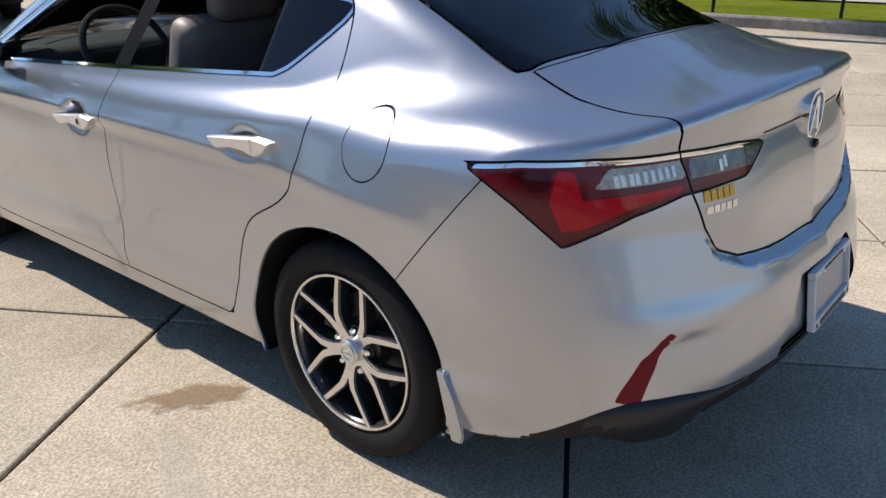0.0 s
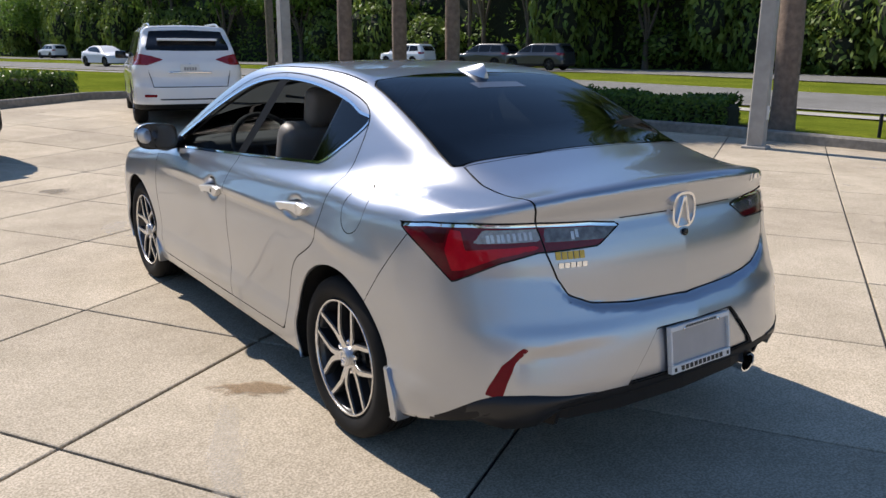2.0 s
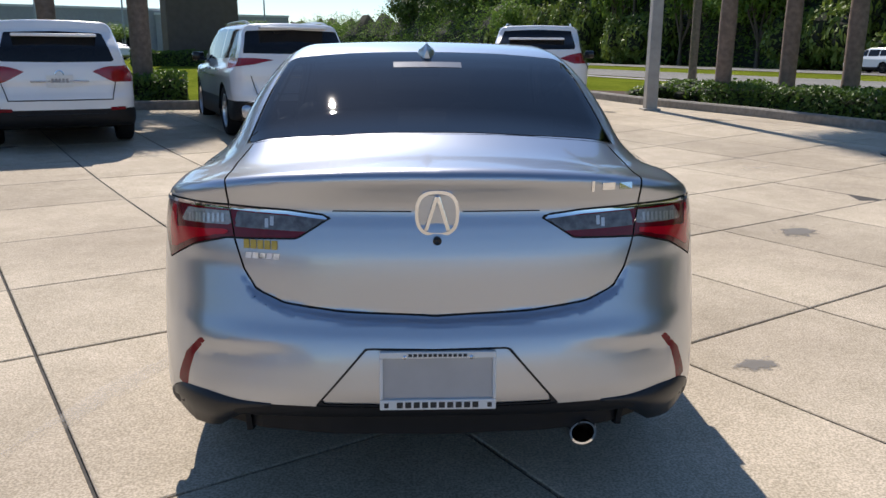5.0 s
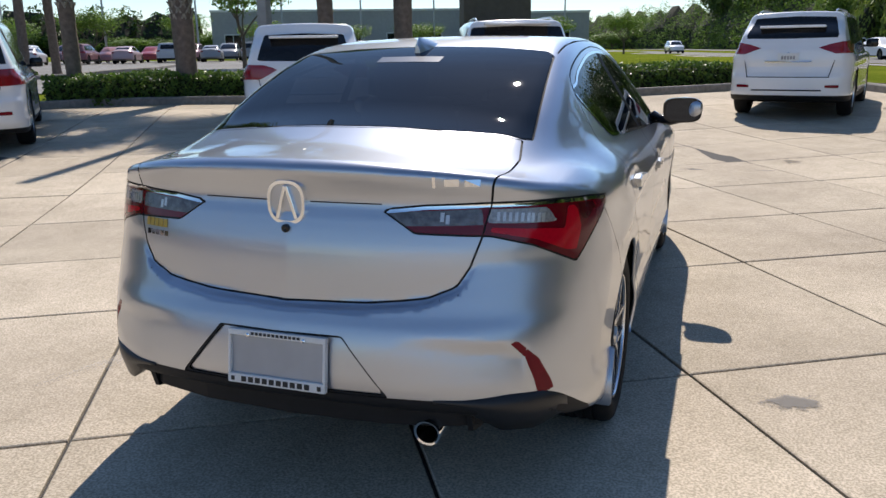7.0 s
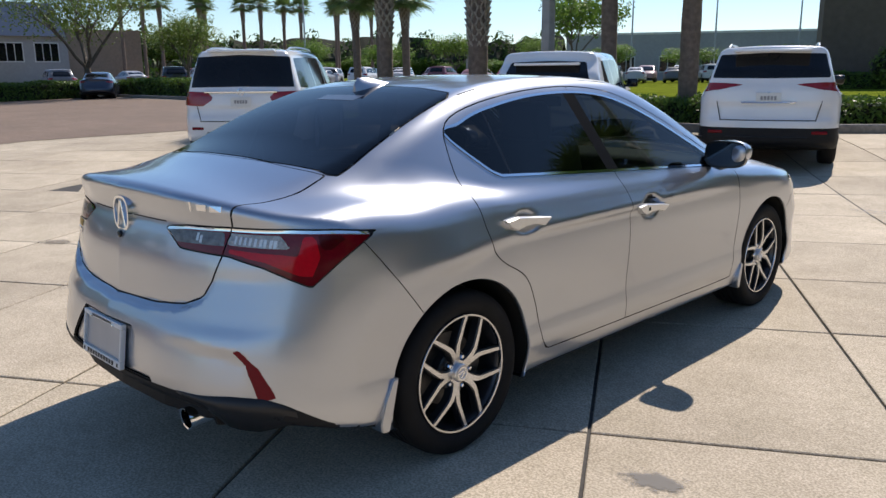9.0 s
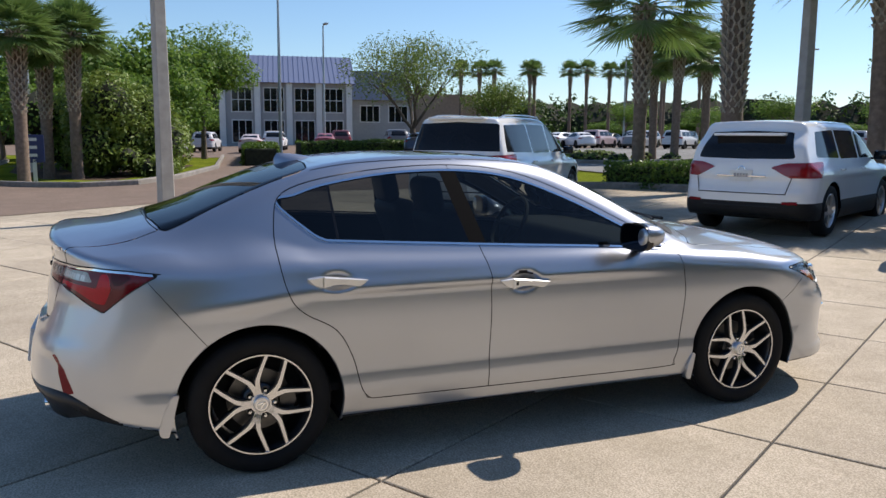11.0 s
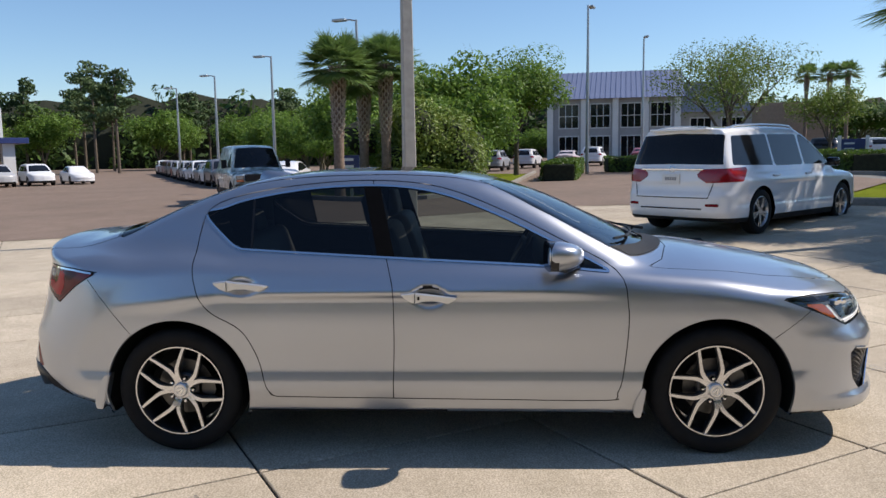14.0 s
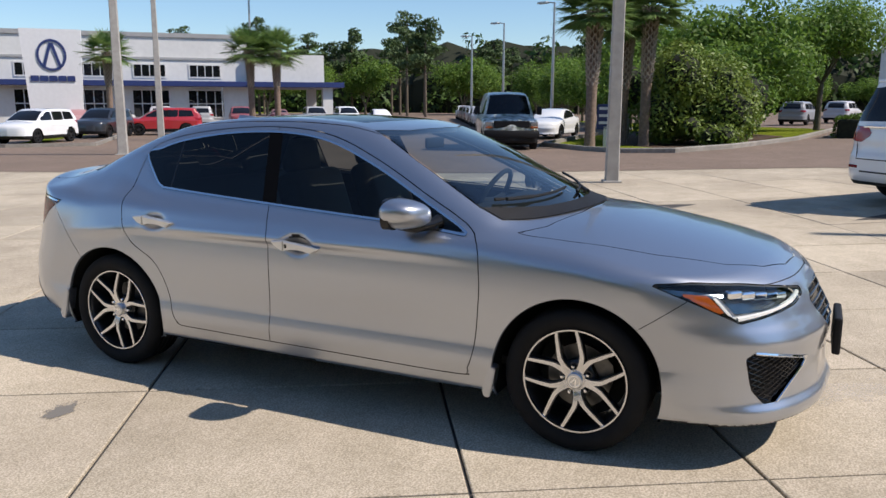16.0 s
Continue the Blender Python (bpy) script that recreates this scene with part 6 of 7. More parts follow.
def build_tree(name, seed, height, spread, trunk, count, size, material, label, m, depth=2, fork=.35, clump=.2):
    rng = np.random.default_rng(seed)
    tree = tagged(empty(name, m), label, "tree")
    bm, tips = bmesh.new(), []
    h0 = height * fork
    add_tube(bm, [(0, 0, -.1), (.02, .01, h0 * .5), (.0, .03, h0)], [trunk * 1.25, trunk, trunk * .85], 9)
    for k in range(5):
        a = 2 * math.pi * k / 5 + rng.random()
        limbs(bm, rng, (0, .03, h0 * .96), (math.cos(a) * spread / height * 1.5, math.sin(a) * spread / height * 1.5, 1), (height - h0) * .55, trunk * .55, depth, tips)
    part("trunk", bm, BARK, tree, smooth=True)
    t = np.array(tips)
    zmax = t[:, 2].max()
    t[:, 2] = h0 * .9 + (t[:, 2] - h0 * .9) * (height * .93 - h0 * .9) / max(zmax - h0 * .9, .1)
    rad = np.hypot(t[:, 0], t[:, 1])
    t[:, :2] *= np.minimum(1, spread / np.maximum(rad, 1e-3))[:, None]
    r = height * clump * (.5 + .8 * rng.random(len(t)))
    v, f = leaves(rng, t, np.stack([r, r, r * .7], 1), count, size)
    leaf_ob("crown", v, f, material, tree)
    return tree


def build_pine(seed, height, m, label="tall pine with a bare trunk and ragged crown"):
    rng = np.random.default_rng(seed)
    tree = tagged(empty("pine_tree", m), label, "tree")
    bm = bmesh.new()
    add_tube(bm, [(0, 0, -.2), (.1, 0, height * .5), (.0, .1, height)], [.22, .17, .05], 8)
    cen, rad = [], []
    for k in range(16):
        z = height * (.50 + .48 * k / 15)
        a = rng.random() * 6.28
        L = (1.0 - (z / height - .5) * 1.5) * height * .17 + .4
        p = (math.cos(a) * L, math.sin(a) * L, z + L * .25)
        add_tube(bm, [(0, 0, z), p], [.06, .02], 5, caps=False)
        cen.append(p)
        rad.append((L * .55 + .35, L * .55 + .35, .5))
        cen.append((p[0] * .5, p[1] * .5, p[2]))
        rad.append((L * .4 + .3, L * .4 + .3, .4))
    part("trunk", bm, BARK, tree, smooth=True)
    v, f = leaves(rng, cen, rad, 2600, .26, .2)
    leaf_ob("crown", v, f, PINE, tree)
    return tree


def build_palm(seed, height, m, crown=2.0, boots=.55, trunk=.19, fronds=30, label=""):
    """A cabbage palm: smooth below, a lattice of old leaf bases above, then fans of leaflets."""
    rng = np.random.default_rng(seed)
    palm = tagged(empty("palm_tree", m), label or "cabbage palm with a lattice of old leaf bases", "palm")
    lean = (rng.normal() * .06, rng.normal() * .06)
    bm = bmesh.new()
    n = 14
    add_tube(bm, [(lean[0] * (k / n) ** 2 * height * .3, lean[1] * (k / n) ** 2 * height * .3, -.1 + (height + .1) * k / n) for k in range(n + 1)], [trunk * (1.18 if k == 0 else 1.0 + .03 * math.sin(k * 2.1)) for k in range(n + 1)], 14)
    part("trunk", bm, PALM_TRUNK, palm, smooth=True)
    top = Vector((lean[0] * height * .3, lean[1] * height * .3, height))
    bm = bmesh.new()
    z0 = height * (1 - boots)
    rows = int((height - z0) / .13)
    for i in range(rows):
        z = z0 + (height - z0) * i / rows
        g = trunk * (1.0 + .5 * (i / rows)) * (1.0 if i > 2 else .9)
        for k in range(7):
            a = 2 * math.pi * (k + .5 * (i % 2)) / 7
            t = (z / height) ** 2
            c = Vector((lean[0] * t * height * .3, lean[1] * t * height * .3, z))
            d, sd = Vector((math.cos(a), math.sin(a), 0)), Vector((-math.sin(a), math.cos(a), 0))
            for s in (-1, 1):
                p0, p1 = c + d * g * .93 + sd * s * .012, c + d * (g * 1.22) + sd * s * .115 + Vector((0, 0, .19))
                w = sd * .022
                q = [p0 - w, p0 + w, p1 + w * .8, p1 - w * .8]
                vs = [bm.verts.new(v) for v in q] + [bm.verts.new(v - d * .05) for v in q]
                for fc in ((0, 1, 2, 3), (0, 4, 5, 1), (1, 5, 6, 2), (2, 6, 7, 3), (3, 7, 4, 0)):
                    bm.faces.new([vs[j] for j in fc])
    bmesh.ops.recalc_face_normals(bm, faces=bm.faces)
    part("boot_lattice", bm, PALM_BARK, palm)
    for i in range(fronds):
        a = i * 2.399 + rng.normal() * .1
        up = 1.35 - 1.85 * (i / fronds) ** .8
        d = Vector((math.cos(a) * math.cos(up), math.sin(a) * math.cos(up), math.sin(up)))
        sd = Vector((-math.sin(a), math.cos(a), 0))
        L = crown * (.42 + .1 * rng.random())
        bm = bmesh.new()
        hub = top + d * L - Vector((0, 0, .10 * L))
        add_tube(bm, [top + d * .05, top + d * L * .55, hub], [.022, .014, .010], 5, caps=False)
        nrm = sd.cross(d).normalized()
        for k in range(38):
            t = (k / 37 - .5) * 2
            fan = t * 1.9
            dirn = (d * math.cos(fan) + sd * math.sin(fan)).normalized()
            ln = crown * .58 * (1 - .28 * abs(t) ** 2) * (.9 + .2 * rng.random())
            mid = hub + dirn * ln * .55 + nrm * (.05 * math.cos(fan)) - Vector((0, 0, .05 * ln))
            tip = hub + dirn * ln - Vector((0, 0, (.10 + .22 * rng.random()) * ln))
            w = dirn.cross(nrm).normalized() * .030
            v0, v1, v2, v3 = (bm.verts.new(q) for q in (hub, mid - w, tip, mid + w))
            bm.faces.new((v0, v1, v2, v3))
        part("frond", bm, FROND, palm)
    return palm


def build_hedge(line, width, height, seed, density, label, size=.045, material=None, name="hedge"):
    """A clipped hedge along a line: a dark core inside a skin of leaves."""
    rng = np.random.default_rng(seed)
    hedge = tagged(empty(name), label, "hedge")
    bm = bmesh.new()
    V, F, o = [], [], 0
    for (x0, y0), (x1, y1) in zip(line, line[1:]):
        L = math.hypot(x1 - x0, y1 - y0)
        d = np.array([(x1 - x0) / L, (y1 - y0) / L])
        nn = np.array([-d[1], d[0]])
        m = Matrix.Translation(((x0 + x1) / 2, (y0 + y1) / 2, zat((x0 + x1) / 2, (y0 + y1) / 2))) @ Matrix.Rotation(math.atan2(d[1], d[0]), 4, "Z")
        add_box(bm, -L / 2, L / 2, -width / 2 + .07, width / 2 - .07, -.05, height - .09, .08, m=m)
        n = int(density * L * (2 * height + width))
        s = rng.random(n) * (2 * height + width)
        t = rng.random(n) * L
        off = np.where(s < height, -width / 2, np.where(s < height + width, s - height - width / 2, width / 2))
        z = np.where(s < height, s, np.where(s < height + width, height, 2 * height + width - s))
        wob = .05 * np.sin(t * 2.3 + seed) + .04 * np.sin(t * 5.1 + s * 3)
        z = z * (1 + wob) + rng.normal(size=n) * .03
        off = off * (1 + wob) + rng.normal(size=n) * .03
        P = np.stack([x0 + d[0] * t + nn[0] * off, y0 + d[1] * t + nn[1] * off, np.maximum(z, .02)], 1)
        P[:, 2] += lie(P[:, 0], P[:, 1])
        N = rng.normal(size=(n, 3)) * .6
        N[:, 2] += .6
        N[:, :2] += nn * (np.sign(off) * (np.abs(off) > width * .4))[:, None]
        N /= np.linalg.norm(N, axis=1)[:, None]
        T = np.cross(N, rng.normal(size=(n, 3)))
        T /= np.linalg.norm(T, axis=1)[:, None]
        B = np.cross(N, T)
        sz = size * (.6 + .8 * rng.random(n))[:, None]
        V.append(np.stack([P - T * sz, P - B * sz * .5, P + T * sz, P + B * sz * .5], 1).reshape(-1, 3))
    v = np.concatenate(V)
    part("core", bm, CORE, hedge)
    leaf_ob("foliage", v, np.arange(len(v)).reshape(-1, 4), material or HEDGE, hedge)
    return hedge


def build_bush(x, y, rx, ry, h, seed, count, label, material=None, size=.09, name="bush"):
    rng = np.random.default_rng(seed)
    b = tagged(empty(name, Matrix.Translation((x, y, zat(x, y)))), label, "bush")
    k = 14
    cen = [(rng.normal() * rx * .38, rng.normal() * ry * .38, h * (.25 + .5 * rng.random())) for _ in range(k)]
    rad = [(rx * .5, ry * .5, h * .36)] * k
    v, f = leaves(rng, cen, rad, count, size)
    v[:, 2] = np.maximum(v[:, 2], .0)
    leaf_ob("foliage", v, f, material or HEDGE, b)
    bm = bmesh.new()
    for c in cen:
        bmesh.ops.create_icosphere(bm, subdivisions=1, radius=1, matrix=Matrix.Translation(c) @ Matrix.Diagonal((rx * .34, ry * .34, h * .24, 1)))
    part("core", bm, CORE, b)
    return b


def wood_belt(name, line, depth, height, density, size, seed, label, material, lift=0.0):
    """A belt of closed wood seen from outside: an uneven dark mass, added to stop the sky, wrapped in leaves, with a
    ragged top.
    """
    rng = np.random.default_rng(seed)
    belt = tagged(empty(name), label, "woods", kind="stuff")
    V, bm = [], bmesh.new()
    for (x0, y0), (x1, y1) in zip(line, line[1:]):
        L = math.hypot(x1 - x0, y1 - y0)
        d = np.array([(x1 - x0) / L, (y1 - y0) / L])
        nn = np.array([-d[1], d[0]])
        step = height * .30
        rows = []
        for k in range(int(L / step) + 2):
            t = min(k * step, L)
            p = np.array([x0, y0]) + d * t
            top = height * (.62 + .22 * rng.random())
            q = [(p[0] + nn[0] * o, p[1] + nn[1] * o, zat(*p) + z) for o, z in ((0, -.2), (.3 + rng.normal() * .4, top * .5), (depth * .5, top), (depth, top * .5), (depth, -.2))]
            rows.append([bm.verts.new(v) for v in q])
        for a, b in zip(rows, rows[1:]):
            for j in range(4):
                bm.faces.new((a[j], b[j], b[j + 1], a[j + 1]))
        n = max(4, int(L / (height * .22)))
        cen, rad = [], []
        for k in range(n):
            t = L * (k + rng.random()) / n
            tall = height * (.55 + .45 * rng.random())
            for z in np.arange(.08, 1.0, .155):
                r = height * (.10 + .07 * rng.random()) * (1.15 - .5 * z)
                o = depth * (.02 + .35 * z ** 2) + rng.normal() * height * .04
                p = np.array([x0, y0]) + d * (t + rng.normal() * height * .06) + nn * o
                cen.append((p[0], p[1], zat(*p) + tall * z + lift))
                rad.append((r * 1.15, r * 1.15, r))
        v, _ = leaves(rng, cen, rad, int(density * L * height), size, .4, .5)
        V.append(v)
    v = np.concatenate(V)
    # backing mass stops the sky; shade between the trees is put into its colour
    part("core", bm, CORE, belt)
    leaf_ob("foliage", v, np.arange(len(v)).reshape(-1, 4), material, belt)
    return belt


def woods(proto, rng):
    wood_belt("wood_edge", [tuple(road_point(-95, 29.5)), tuple(road_point(-30, 29)), tuple(road_point(25, 29)), tuple(road_point(90, 29)), tuple(road_point(190, 28)), (-52, 300), (-112, 440)][::-1], 9, 14, 13, .22, 201, "dense sunlit wood along the far side of the road", LEAF)
    far = [(math.cos(radians(a)) * d, math.sin(radians(a)) * d) for a, d in ((126, 270), (138, 285), (149, 265), (160, 210), (171, 175), (180, 160), (189, 150), (198, 150), (207, 155), (216, 160), (226, 170))]
    wood_belt("far_woods", far[::-1], 14, 17.5, 3.0, .75, 202, "far line of dark woods on the horizon", LEAF_DARK)


def plants():
    # hedges behind the kerbs
    build_hedge([(-12.4, 10.6), (-9.4, 12.5), (-4.6, 13.8)], 1.1, .60, 3, 900, "clipped green hedge behind the kerb")
    build_hedge([(-4.2, 14.4), (-.8, 16.4), (1.4, 18.2)], 1.1, .56, 5, 800, "clipped green hedge behind the kerb")
    build_hedge([(6.6, 13.9), (8.0, 11.7), (9.3, 8.6), (10.0, 6.8), (10.3, 6.0)], 1.0, .50, 7, 900, "clipped green hedge beside the light pole")
    build_hedge([(-44, 19.0), (-30, 18.2)], 2.0, .9, 9, 300, "rounded green hedge across the lane", .07)
    build_hedge([(-48, 7.2), (-33, 5.0)], 1.6, .85, 10, 300, "dark clipped hedge before the parked cars", .07)
    build_hedge([(-44, 8.9), (-44, 16.5)], 1.8, .9, 15, 300, "row of rounded shrubs before the parked cars", .07)
    rng = random.Random(5)
    for i in range(9):
        build_bush(5.7 + rng.uniform(0, 1.7), 14.6 + rng.uniform(0, 2.6), .45, .45, .42, 40 + i, 700, "low shrub in the planting bed", None, .05)
    sheet("planting_bed", [(4.3, 17.2), (5.3, 14.6), (6.8, 12.0), (8.6, 8.1), (9.5, 5.6), (10.9, 6.0), (9.6, 10), (7.8, 13.6), (6.8, 18), (4.6, 19)], MULCH, .03, "brown mulch bed behind the kerb", "ground")
    sheet("planting_bed", [(-36, 2.2), (-26, .3), (-22.4, -1.6), (-23, -4.2), (-27, -5.4), (-40, -6.5), (-46, -6), (-40, 0)], MULCH, -.01, "mulch bed under the big shrubs", "ground")
    sheet("verge", [(-31, 2.6), (-24, .8), (-21.2, -.6), (-20.9, -2.0), (-22.0, -3.5), (-25.2, -5.9), (-33, -6.6), (-40, -7.0), (-40, -6), (-33, -5.4), (-26.5, -3.5), (-24, -1.2), (-30, 1)], GRASS, .0, "dry green grass on the island", "ground")
    sheet("planting_bed", [(-40, 17.6), (-30.5, 17.0), (-24.9, 18.9), (-24.1, 23), (-34, 24)], MULCH, .0, "mulch bed with low flowers", "ground")
    for i in range(16):
        build_bush(-34 + rng.uniform(0, 9), 18.6 + rng.uniform(0, 4), .5, .5, .4, 70 + i, 260, "low flowering plant in the mulch bed", LEAF_LIGHT, .08)
    # big shrubs on the island
    build_bush(-29.0, -1.2, 2.9, 2.2, 3.6, 21, 26000, "large clipped shrub at the corner of the island", LEAF_LIGHT, .085)
    build_bush(-27.2, .2, 1.4, 1.0, 1.2, 22, 3000, "low clipped shrub at the island's tip", LEAF_LIGHT, .08)
    build_bush(-33.5, -2.6, 3.4, 3.0, 3.9, 23, 14000, "tall dense shrub behind the palms", LEAF, .10)
    # palms near by
    P = lambda seed, x, y, h, **k: build_palm(seed, h, Matrix.Translation((x, y, zat(x, y))) @ Matrix.Rotation(seed * 1.3, 4, "Z"), **k)
    P(1, -12.3, 11.25, 4.4, crown=2.0, trunk=.165, boots=.55, label="cabbage palm with a cross-hatched trunk behind the hedge")
    P(2, -23.6, -3.75, 4.7, crown=1.55, fronds=40)
    P(3, -26.6, -3.3, 4.5, crown=1.45, fronds=36)
    P(4, -26.1, -2.35, 5.0, crown=1.55, fronds=40)
    P(5, -6.9, 12.9, 4.9, crown=2.1, boots=.35, trunk=.17)
    P(6, -9.9, 12.0, 6.0, crown=2.2, boots=.72, trunk=.23)
    P(9, -5.45, 13.7, 4.5, crown=2.1, boots=.08, trunk=.2, label="cabbage palm with a smooth dark brown trunk")
    proto = P(7, 6.55, 13.5, 6.4, crown=2.2, boots=.25, trunk=.165, label="cabbage palm with a smooth brown trunk")
    P(8, 10.2, 5.0, 6.0, crown=2.2, boots=.2, trunk=.2, label="palm with a smooth grey trunk beside the light pole")
    spots = [(7.7, 13.05), (8.5, 12.1), (11.7, 29.5)]
    for i, (x, y) in enumerate(spots):
        copy_thing(proto, set_at(x, y, 57 * i))
    tall = build_palm(31, 9.2, set_at(-88.2, 38.1, 0), 1.7, .25, .2, 26, "tall palm in the row beyond the lane")
    for i in range(11):
        copy_thing(tall, set_at(-87.6 + .9 * i + (i % 3), 40.4 + 2.6 * i - (i % 2) * 1.4, 40 * i))
    for i, (x, y) in enumerate(((-28.0, 23.2), (-25.8, 22.8), (-26.4, 25.0))):
        P(35 + i, x, y, 4.7 + .4 * (i % 2), crown=1.7, boots=.35, label="cabbage palm in the far planting bed")
    dl = build_palm(33, 5.2, set_at(-37.25, -29.65, 0), 2.0, .45, .2, 28, "cabbage palm before the dealership")
    for x, y in ((-38.3, -28.4), (-34.7, -39.5)):
        copy_thing(dl, set_at(x, y, x * 17))
    # broad-leaved trees
    build_tree("oak_tree", 51, 7.6, 3.8, .16, 17000, .10, LEAF, "round young oak before the parked cars", set_at(-46, 3.5, 0))
    build_tree("open_tree", 52, 7.6, 3.6, .20, 12000, .075, LEAF_LIGHT, "thin-leaved tree with many bare twigs", set_at(-42, 15.6, 30), 3, .22, .16)
    build_tree("young_tree", 53, 4.6, 1.8, .10, 6000, .075, LEAF_LIGHT, "light green young tree by the lane", set_at(-40, 20.5, 30), 2, .3, .17)
    small = build_tree("young_tree", 54, 5.4, 2.2, .10, 4500, .10, LEAF, "young tree among the parked cars", set_at(-22, 33, 0), 2, .3, .17)
    for i in range(10):
        x, y = -64 + 6.0 * i + rng.uniform(-2, 2), 48 + 4.6 * i + rng.uniform(-3, 3)
        copy_thing(small, set_at(x, y, 47 * i) @ Matrix.Diagonal((1.0, 1.0, rng.uniform(.6, .9), 1)))
    # woods: behind the road, behind the dealer's row and along the horizon
    wood = [build_tree("wood_tree", 60 + i, 15 + 2 * i, 4.6, .24, 5200, .34, LEAF_DARK, "tall dense tree of the wood", set_at(*road_point(-6 + 9 * i, 33 + 3 * i), 70 * i), 2, .25, .20) for i in range(3)]
    light = build_tree("wood_edge_tree", 66, 9, 4.2, .2, 9000, .20, LEAF, "leafy tree at the edge of the wood", set_at(*road_point(3, 31), 0), 2, .15, .22)
    pine = [build_pine(80 + i, 13 + 1.5 * i, set_at(-95 - 4 * i, -46 - 5 * i, 0)) for i in range(2)]
    vine = build_bush(*road_point(12, 29.5), 3.2, 2.4, 3.4, 90, 4000, "tangled bright shrubs at the edge of the wood", LEAF_LIGHT, .20)
    for i in range(46):
        s_, o_ = -48 + 5.2 * i + rng.uniform(-1.5, 1.5), 32 + rng.uniform(0, 10)
        q = road_point(s_, o_)
        k = rng.uniform(.85, 1.2)
        copy_thing(rng.choice(wood), set_at(q.x, q.y, rng.uniform(0, 360)) @ Matrix.Diagonal((k, k, k, 1)))
        if i < 30:
            q = road_point(s_ + 2.5, 26 + rng.uniform(0, 2.5))
            copy_thing(rng.choice([light, vine, vine]), set_at(q.x, q.y, rng.uniform(0, 360)) @ Matrix.Diagonal((1, 1, rng.uniform(1.0, 2.3), 1)))
    for i in range(26):
        x, y = -37 - 2.9 * i, -1 - 1.35 * i + rng.uniform(-2.0, 3.0)
        k = rng.uniform(.42, .62)
        copy_thing(rng.choice([light, small, light]), set_at(x, y, rng.uniform(0, 360)) @ Matrix.Diagonal((k * 1.3, k * 1.3, k * rng.uniform(1.0, 1.5), 1)))
    for i in range(34):
        x, y = -62 - 3.0 * i + rng.uniform(-3, 3), -96 + 3.4 * i + rng.uniform(-6, 6)
        k = rng.uniform(.75, 1.1)
        copy_thing(rng.choice(pine), set_at(x - 26, y + 8, rng.uniform(0, 360)) @ Matrix.Diagonal((k, k, k, 1)))
        if i % 2:
            copy_thing(light, set_at(x - 18, y + 6, rng.uniform(0, 360)))
    woods(wood[0], rng)
    for i in range(40):
        a = radians(84 + 2.6 * i)
        d = rng.uniform(150, 190) if i > 26 else rng.uniform(235, 300)
        k = rng.uniform(.55, .8)
        copy_thing(rng.choice([light, light, wood[0]]) if i > 26 else light, set_at(d * math.cos(a), d * math.sin(a), rng.uniform(0, 360)) @ Matrix.Diagonal((k * 2.2, k * 2.2, k, 1)))


plants()

# ---- poles, signs and buildings ----
POLE = mat("grey_pole_concrete", (.36, .345, .32), .85, vary=.12, scale=6, vary2=.1, scale2=1, bump=.25, fine=80, dist=.003)
STEEL = mat("galvanised_steel", (.42, .43, .44), .45, .8, vary=.1, scale=20)
WALL_WHITE = mat("white_cladding", (.66, .66, .64), .6, vary=.04, scale=3, vary2=.05, scale2=.4)
WALL_GREY = mat("grey_stucco", (.34, .34, .34), .8, vary=.06, scale=3, vary2=.06, scale2=.4)
WALL_BROWN = mat("brown_stucco", (.13, .10, .08), .85, vary=.1, scale=3, bump=.3, fine=60, dist=.004)
WALL_TAN = mat("tan_block", (.30, .23, .17), .85, vary=.1, scale=4, bump=.2, fine=40, dist=.005)
ROOF_BLUE = mat("blue_metal_roof", (.19, .22, .33), .4, .3, vary=.08, scale=5)
SIGN_BLUE = mat("blue_sign", (.025, .04, .14), .4, vary=.08, scale=9)
SIGN_WHITE = mat("white_sign_face", (.70, .70, .71), .35, vary=.03, scale=5)
SIGN_YELLOW = mat("yellow_letters", (.55, .58, .06), .5, vary=.05, scale=9)


def light_pole(x, y, h, w=.30, label="tapered grey concrete light pole on a base plate", turn=0, box=False):
    p = tagged(empty("light_pole", set_at(x, y, turn)), label, "light pole")
    bm = bmesh.new()
    n, rows = 6, []
    for k in range(n + 1):
        t = k / n
        s = w / 2 * (1 - .42 * t)
        rows.append([bm.verts.new((a * s, b * s, h * t - .05)) for a, b in ((-1, -.86), (-.86, -1), (.86, -1), (1, -.86), (1, .86), (.86, 1), (-.86, 1), (-1, .86))])
    for a, b in zip(rows, rows[1:]):
        for i in range(8):
            bm.faces.new((a[i], a[(i + 1) % 8], b[(i + 1) % 8], b[i]))
    bm.faces.new(rows[-1])
    part("shaft", bm, POLE, p)
    part("base_plate", box_bm(-w * .72, w * .72, -w * .72, w * .72, -.02, .03, .008), POLE, p)
    if box:
        part("cover_plate", box_bm(-.055, .055, -w / 2 - .012, -w / 2 + .03, .42, .62, .004), SIGN_WHITE, p)
    return p


def lamp_post(x, y, h, turn, label="slim grey lamp post with a flat lamp head"):
    p = tagged(empty("lamp_post", set_at(x, y, turn)), label, "lamp post")
    bm = bmesh.new()
    add_tube(bm, [(0, 0, -.1), (0, 0, h * .5), (0, 0, h)], [.11, .09, .06], 10)
    part("shaft", bm, STEEL, p, smooth=True)
    bm = bmesh.new()
    add_tube(bm, [(0, 0, h - .05), (.35, 0, h + .03), (.75, 0, h + .02)], .035, 8)
    part("arm", bm, STEEL, p, smooth=True)
    part("lamp_head", box_bm(.55, 1.25, -.16, .16, h - .02, h + .10, .03), STEEL, p)
    return p


